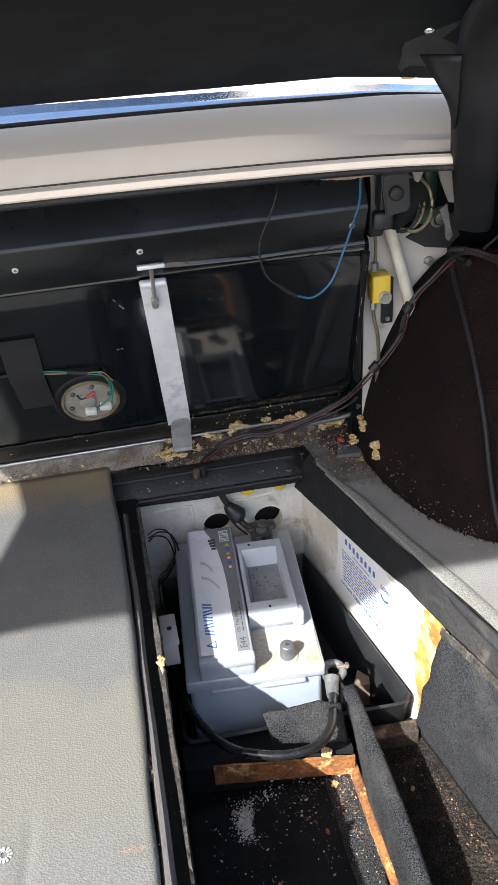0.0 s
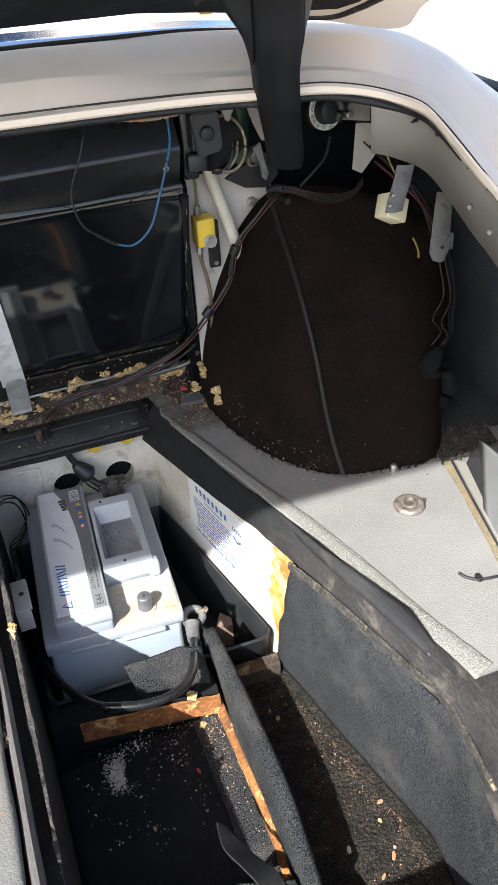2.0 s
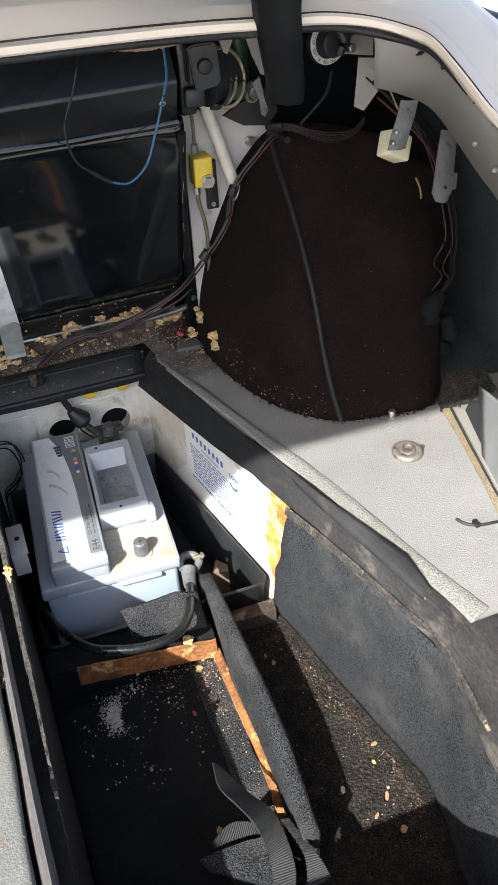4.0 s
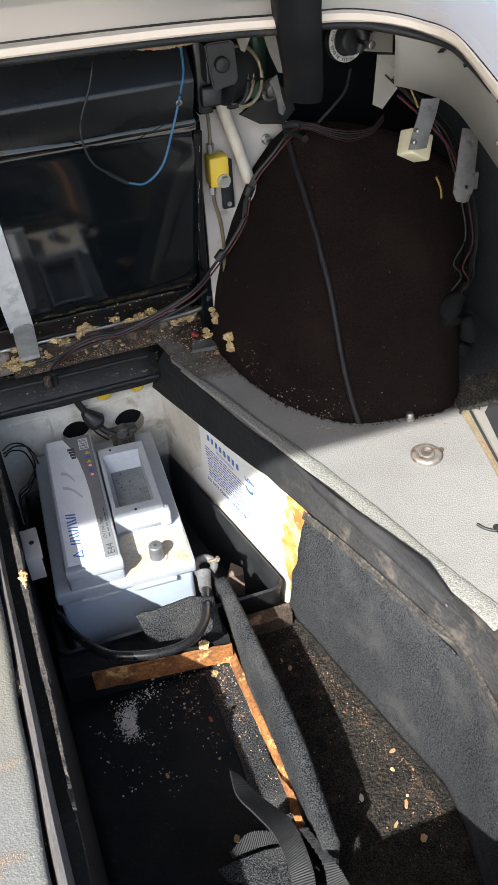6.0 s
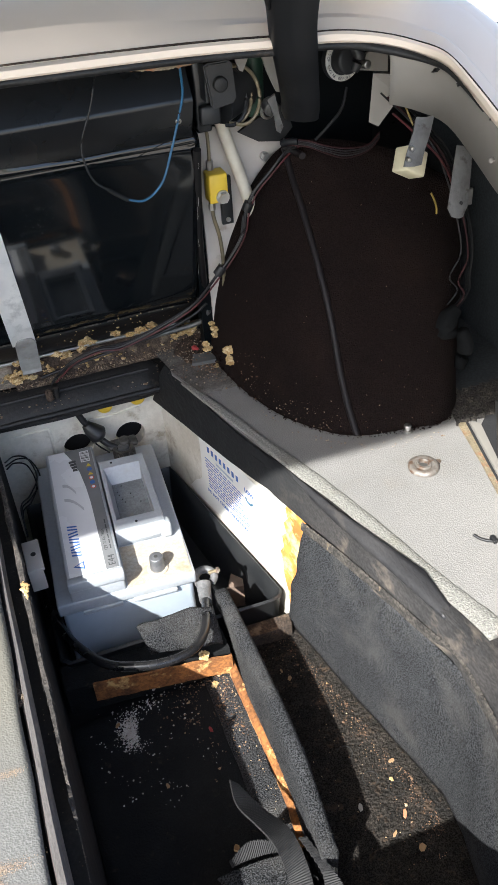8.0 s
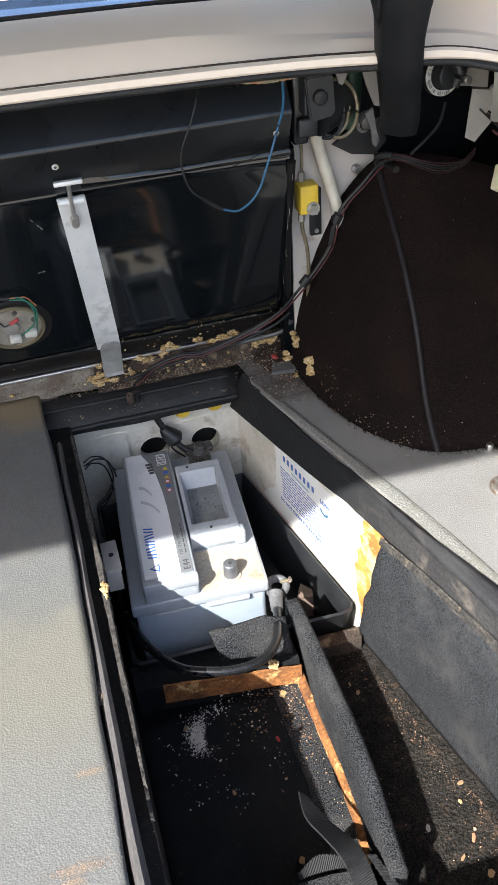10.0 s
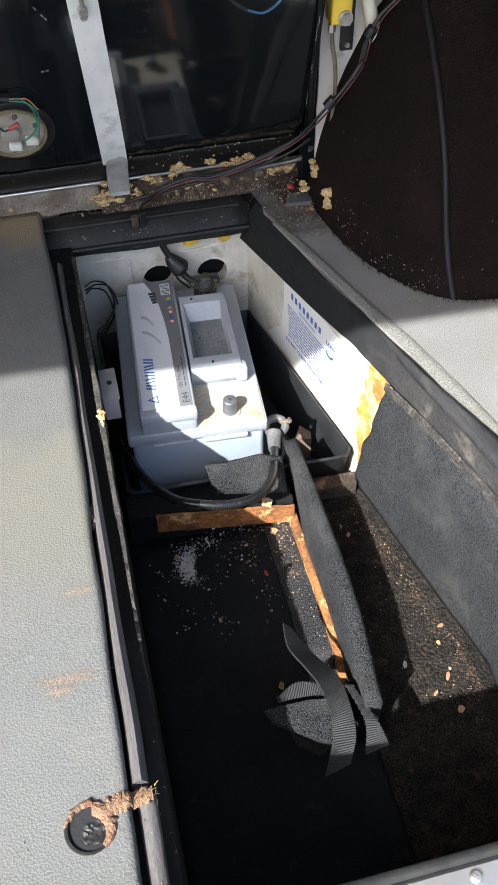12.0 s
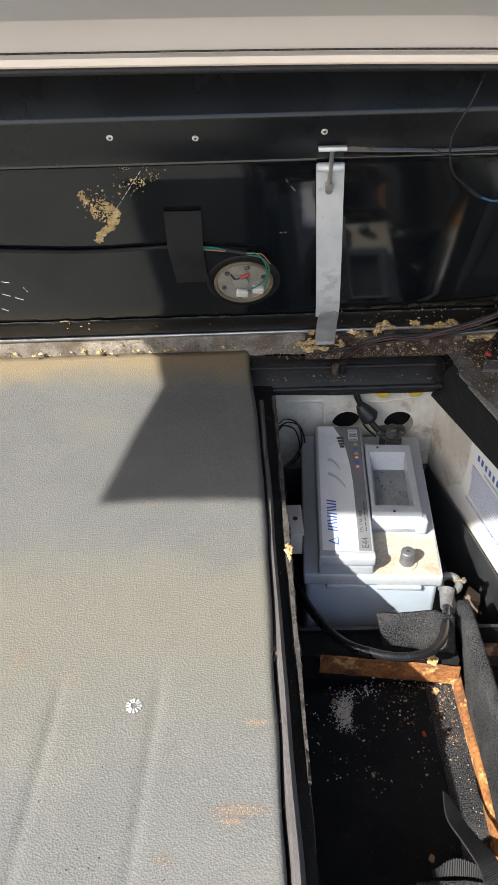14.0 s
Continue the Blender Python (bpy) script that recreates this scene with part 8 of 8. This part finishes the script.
    part("foam_tail", sheet(rows), "rust_foam", h, "torn foam reaching to the rail", smooth=True)
    rnd = random.Random(9)
    bm = bmesh.new()
    for i in range(34):
        t = rnd.random()
        p = Vector((-0.014 + 0.040 * t, 0.218 + rnd.gauss(0.003 * t, 0.005), 0.005 - 0.004 * t))
        d = Vector((rnd.gauss(0, 1), rnd.gauss(0.4, 1), rnd.uniform(0, 0.8))).normalized() * rnd.uniform(0.002, 0.006)
        tube([p, p + d * 0.5 + Vector((0, 0, 0.0008)), p + d], 0.00014, n=1, sides=3, bm=bm)
    part("fibres", bm, "foam", h, "loose pale fibres")
    thing(h, "torn rusty foam fitting at the edge of the floor", "fitting")
    # small things on the left floor covering
    bm = bmesh.new()
    for i in range(12):
        a = 2 * math.pi * i / 12 + rnd.uniform(-0.05, 0.05)
        for r, w in ((0.0064, 0.0014), (0.0042, 0.0010)):
            p = Vector((-0.127 + r * math.cos(a), 0.427 + r * math.sin(a), 0.0052))
            d, e = Vector((math.cos(a), math.sin(a), 0)), Vector((-math.sin(a), math.cos(a), 0))
            k = rnd.uniform(0.75, 1.1)
            vs = [bm.verts.new(p + d * 0.0015 * math.cos(t) * k + e * w * math.sin(t) * k + Vector((0, 0, 0.0005 * (math.cos(t) < 0)))) for t in np.linspace(0, 2 * math.pi, 8, endpoint=False)]
            bm.faces.new(vs)
    thing(part("white_mark", bm, "pale_print"), "round white petal-shaped mark on the floor covering", "mark")
    # rust rubbed into the vinyl: fine specks in streaks
    stains = [(-0.016, 0.406, 0.012, 0.003, 110), (-0.034, 0.325, 0.024, 0.004, 240), (-0.040, 0.316, 0.010, 0.003, 90), (-0.126, 0.695, 0.014, 0.005, 60), (-0.24, 0.488, 0.014, 0.010, 80), (-0.095, 0.287, 0.008, 0.004, 40), (-0.19, 0.46, 0.012, 0.008, 50)]
    bm = bmesh.new()
    for x, y, a, b, count in stains:
        for i in range(count * 3):
            u = rnd.gauss(0, 0.55)
            px_, py_ = x + u * a, y + rnd.gauss(0, b * 0.65) - 0.1 * u * b
            r = rnd.uniform(0.00015, 0.0005)
            vs = [bm.verts.new((px_ + r * 1.2 * math.cos(t) * rnd.uniform(0.5, 1.2), py_ + r * 0.85 * math.sin(t) * rnd.uniform(0.5, 1.2), 0.0046 + 0.0004 * rnd.random())) for t in np.linspace(0, 2 * math.pi, 7, endpoint=False)]
            bm.faces.new(vs)
    thing(part("rust_marks", bm, "rust_stain"), "orange rust marks rubbed into the vinyl", "rust marks", kind="stuff")
    bm = bmesh.new()
    for i in range(130):
        crumb(bm, (rnd.uniform(-0.38, -0.01), rnd.uniform(0.15, 0.99), 0.0032), rnd.uniform(0.0004, 0.0013), rnd, 0.5)
    for i in range(130):
        crumb(bm, (rnd.gauss(-0.21, 0.05), rnd.gauss(0.29, 0.06), 0.0036), rnd.uniform(0.0002, 0.0008), rnd, 0.4, 0.6)
    thing(part("floor_grit", bm, "dirt"), "dark grit scattered on the floor covering", "grit", kind="stuff")
    # red-brown torn piece and yellow blob on the left rail
    bm = bmesh.new()
    for i in range(8):
        crumb(bm, (0.004 + rnd.uniform(-0.002, 0.003), 0.478 + 0.0035 * i, -0.003), rnd.uniform(0.002, 0.0035), rnd, 0.6, 0.5)
    thing(part("torn_edge", bm, "rust"), "torn brown backing at the rail", "scrap")
    bm = bmesh.new()
    for i in range(6):
        crumb(bm, (0.030 + rnd.uniform(-0.002, 0.002), 0.622 + 0.004 * i, -0.018), rnd.uniform(0.002, 0.0036), rnd, 0.8, 0.5)
    thing(part("glue_blob", bm, "foam"), "yellow glue blob on the worn rail edge", "glue")


def build_litter():
    rnd = random.Random(31)
    chips = [("foam", (0.214, 0.597), 0.0105), ("chip", (0.169, 0.392), 0.007), ("grit", (0.312, 0.383), 0.006), ("red_chip", (0.353, 0.357), 0.0065),
             ("chip", (0.333, 0.342), 0.0055), ("chip", (0.353, 0.318), 0.007), ("chip", (0.085, 0.590), 0.005), ("grit", (0.142, 0.625), 0.007), ("red_bit", (0.189, 0.540), 0.005),
             ("chip", (0.226, 0.363), 0.005), ("chip", (0.30, 0.585), 0.004), ("chip", (0.305, 0.57), 0.005), ("chip", (0.12, 0.49), 0.004), ("foam", (0.345, 0.545), 0.004), ("chip", (0.37, 0.42), 0.005), ("foam", (0.36, 0.40), 0.004)]
    words = {"chip": "brown wood chip", "foam": "yellow foam chunk", "grit": "pale stone chip", "red_chip": "reddish brick chip", "red_bit": "red plastic chip"}
    for m, (x, y), r in chips:
        if m == "foam":
            bm = crumb(bmesh.new(), (0, 0, 0), r * 0.6, rnd, 0.6, 0.6)
        else:
            long, wide = rnd.uniform(0.75, 1.0) * r, rnd.uniform(0.3, 0.6) * r
            shard = [(long * math.cos(t) * rnd.uniform(0.75, 1.1), wide * math.sin(t) * rnd.uniform(0.7, 1.1)) for t in (0.3, 1.1, 2.0, 2.9, 3.9, 5.2)]
            bm = prism(shard, -0.0012, 0.0014, bevel=0.0003)
        ob = part({"foam": "foam_chunk", "grit": "stone_chip", "red_bit": "plastic_chip"}.get(m, "wood_chip"), bm, m)
        ob.matrix_basis = pose(x, y, PIT_Z + 0.006 + r * 0.4, rnd.uniform(-15, 15), rnd.uniform(-15, 15), rnd.uniform(0, 360))
        thing(ob, words[m] + " on the floor of the well", "chip", group="chips in the well")
    bm = crumb(bmesh.new(), (0, 0, 0), 0.0075, rnd, 0.7, 0.6)
    ob = part("foam_chunk", bm, "foam")
    ob.matrix_basis = pose(0.209, 0.613, -0.2025, 8, -6, 40)
    thing(ob, "yellow foam chunk lying on the wooden batten", "chip", group="chips in the well")
    # pale granules spilled in the well
    bm = bmesh.new()
    for i in range(1500):
        x, y = rnd.gauss(0.099, 0.0075), rnd.gauss(0.574, 0.0125)
        crumb(bm, (x, y, PIT_Z + 0.007), rnd.uniform(0.0003, 0.0010), rnd, 0.8, 0.3)
    for i in range(70):
        x, y = rnd.gauss(0.125, 0.012), rnd.gauss(0.605, 0.006)
        crumb(bm, (x, y, PIT_Z + 0.007), rnd.uniform(0.0004, 0.0013), rnd, 0.8, 0.3)
    for i in range(300):
        x, y = rnd.uniform(0.05, 0.224), rnd.uniform(0.46, 0.62)
        crumb(bm, (x, y, PIT_Z + 0.006), rnd.uniform(0.0004, 0.0013), rnd, 0.8, 0.3)
    thing(part("spilled_granules", bm, "grit"), "pale granules spilled on the well floor", "granules", kind="stuff")
    bm = bmesh.new()
    brown = bmesh.new()
    for i in range(900):
        y = rnd.uniform(0.30, 0.63)
        xr = float(np.interp(y, [0.25, 0.36, 0.47, 0.625], [0.385, 0.40, 0.376, 0.342]))
        x = xr - 0.011 - abs(rnd.gauss(0, 0.011 if i % 3 else 0.045))
        if x > 0.268:
            crumb(bm if i % 9 == 0 else brown, (x, y, PIT_Z + 0.0085), rnd.uniform(0.0002, 0.0008) * (1.9 if i % 31 == 0 else 1), rnd, 0.7, 0.4)
    for i in range(170):
        crumb(bm, (0.243 - abs(rnd.gauss(0, 0.018)), rnd.uniform(0.36, 0.615), PIT_Z + 0.0095), rnd.uniform(0.0002, 0.0008) * (2.4 if i % 17 == 0 else 1), rnd, 0.7, 0.5)
    for i in range(560):
        x, y = 0.232 - abs(rnd.gauss(0, 0.042)), 0.612 - abs(rnd.gauss(0, 0.055))
        if x > 0.09:
            crumb(bm if i % 4 == 0 else brown, (x, y, PIT_Z + (0.0072 if x < 0.205 else 0.0098)), rnd.uniform(0.0003, 0.0010) * (2.2 if i % 19 == 0 else 1), rnd, 0.6, 0.5)
    thing(part("dirt_crumbs", brown, "rusty_crumb"), "rust-brown dirt crumbs on the well floor", "crumbs", kind="stuff")
    thing(part("wood_crumbs", bm, "crumb"), "brown wood crumbs on the felt lining", "crumbs", kind="stuff")
    # round worn marks in the felt
    for x, y in ((0.360, 0.388), (0.388, 0.389), (0.387, 0.335), (0.338, 0.41), (0.325, 0.45)):
        mk = part("felt_ring", ring_mesh((x, y, PIT_Z + 0.0055), (0, 0, 1), 0.0084, 0.0098, 0.0022, 20), "black_rubber")
        thing(mk, "round pressed mark in the dirty felt", "mark", group="felt marks")
    # flecks on the brown felt and at its foot
    bm = bmesh.new()
    arch = bpy.data.objects["wheel_arch"].children[0]
    bpy.context.view_layer.update()
    from mathutils.bvhtree import BVHTree
    tree = BVHTree.FromPolygons([v.co.copy() for v in arch.data.vertices], [tuple(p.vertices) for p in arch.data.polygons])
    for i in range(440):
        if i < 330:
            x = 0.366 + abs(rnd.gauss(0, 0.05))
            z = abs(rnd.gauss(0, 0.016)) + 0.004 + max(0, 0.40 - x) * rnd.uniform(0, 1.2)
        else:
            x, z = rnd.uniform(0.38, 0.62), rnd.uniform(0.01, 0.28)
        hit = tree.ray_cast(Vector((x, 0.3, z)), Vector((0, 1, 0)))
        if hit[0] is not None:
            r = rnd.uniform(0.0002, 0.0008) * rnd.choice((0.6, 0.8, 1.3)) if i < 330 else rnd.uniform(0.0002, 0.0007)
            crumb(bm, hit[0] + hit[1] * -0.0003, r, rnd, 1.0, 0.5)
    for i in range(50):
        x = rnd.uniform(0.37, 0.56)
        y = float(np.interp(x, [0.36, 0.393, 0.45, 0.516, 0.58], [0.83, 0.742, 0.688, 0.672, 0.665])) - abs(rnd.gauss(0, 0.008))
        crumb(bm, (x, y, 0.0012), rnd.uniform(0.0004, 0.0013), rnd, 0.7, 0.5)
    for i in range(420):
        x, y = rnd.gauss(0.345, 0.028), rnd.gauss(0.955, 0.028)
        if y < 1.008:
            crumb(bm, (x, y, 0.006 + 0.010 * max(0, (y - 0.93) / 0.08) + rnd.uniform(-0.002, 0.003)), rnd.uniform(0.0004, 0.0013), rnd, 0.7, 0.5)
    rows = []
    for j in range(91):
        y = 0.865 + 0.147 * j / 90
        row = []
        for i in range(91):
            x = 0.296 + 0.116 * i / 90
            far_off = math.hypot((x - 0.350) / 0.056, (y - 0.972) / 0.056) + 0.45 * noise.noise(Vector((x * 38, y * 38, 3)))
            k = max(0.0, min(1.0, (1.05 - far_off) / 0.35))
            row.append((x, y, -0.014 + 0.0175 * k + 0.010 * k * max(0, (y - 0.93) / 0.08) + 0.0022 * noise.noise(Vector((x * 210, y * 210, 2)))))
        rows.append(row)
    thing(part("dirt_pile", sheet(rows), "rust_dirt", smooth=True), "brown rust dirt and crumbs in the corner of the ledge", "dirt", kind="stuff")
    chips = bmesh.new()
    for i in range(150):
        x = rnd.uniform(0.015, 0.285)
        y = rnd.uniform(0.962, 0.998) + 0.012 * (0.15 - x)
        crumb(chips, (x, y, -0.026 + (y - 0.958) * 0.62 + 0.0015), rnd.uniform(0.0003, 0.0012) * rnd.choice((1, 1, 1.8)), rnd, 0.4, 0.6)
    for i in range(130):
        y = rnd.uniform(0.13, 0.95)
        x = rnd.choice((0.001, 0.012, 0.020, 0.027)) + rnd.gauss(0, 0.002)
        crumb(chips, (x, y, (-0.004 if 0.005 < x < 0.017 else -0.022) + 0.0005), rnd.uniform(0.0002, 0.0008), rnd, 0.5, 0.6)
    thing(part("rail_dust", chips, "ledge_litter"), "brown chips and dust on the black rails", "dust", kind="stuff")
    thing(part("felt_flecks", bm, "fleck"), "pale flecks and crumbs on the brown felt", "flecks", kind="stuff")


def build_arch_crumbs():
    # torn foam lumps caught on the edge of the felt
    for c, r in (((0.358, 0.939, 0.052), 0.0075), ((0.362, 0.893, 0.045), 0.0072), ((0.360, 0.890, 0.029), 0.0085), ((0.346, 0.949, 0.022), 0.006)):
        rnd = random.Random(int(c[2] * 5000))
        bm = bmesh.new()
        for k in range(5):
            crumb(bm, (rnd.gauss(0, r * 0.25), rnd.gauss(0, r * 0.55), rnd.gauss(0, r * 0.45)), r * rnd.uniform(0.4, 0.75), rnd, 0.8, 0.5)
        bm.transform(Matrix.Translation(c))
        thing(part("foam_lump", bm, "foam"), "torn yellow foam lump caught on brown felt", "foam", group="foam lumps on the arch")
    # brown crumbs fallen along the foot of the felt and clinging to it
    rnd = random.Random(77)
    bm = bmesh.new()
    for k in range(420):
        if k < 230:
            p = (rnd.gauss(0.341, 0.010), rnd.gauss(0.930, 0.024), 0.0045)
        else:
            z = abs(rnd.gauss(0, 0.045))
            y = rnd.gauss(0.90, 0.030)
            p = (0.3565 + 0.19 * z + 0.16 * max(0.0, 0.90 - y) + 0.02 * max(0.0, y - 0.9), y, 0.004 + z)
        crumb(bm, p, abs(rnd.gauss(0.0004, 0.0005)) + 0.0002, rnd, 0.7, 0.6)
    thing(part("felt_crumbs", bm, "rusty_crumb"), "rust-brown crumbs at the foot of the felt", "crumbs", kind="stuff")


build_floor_bits()
build_litter()
build_arch_crumbs()
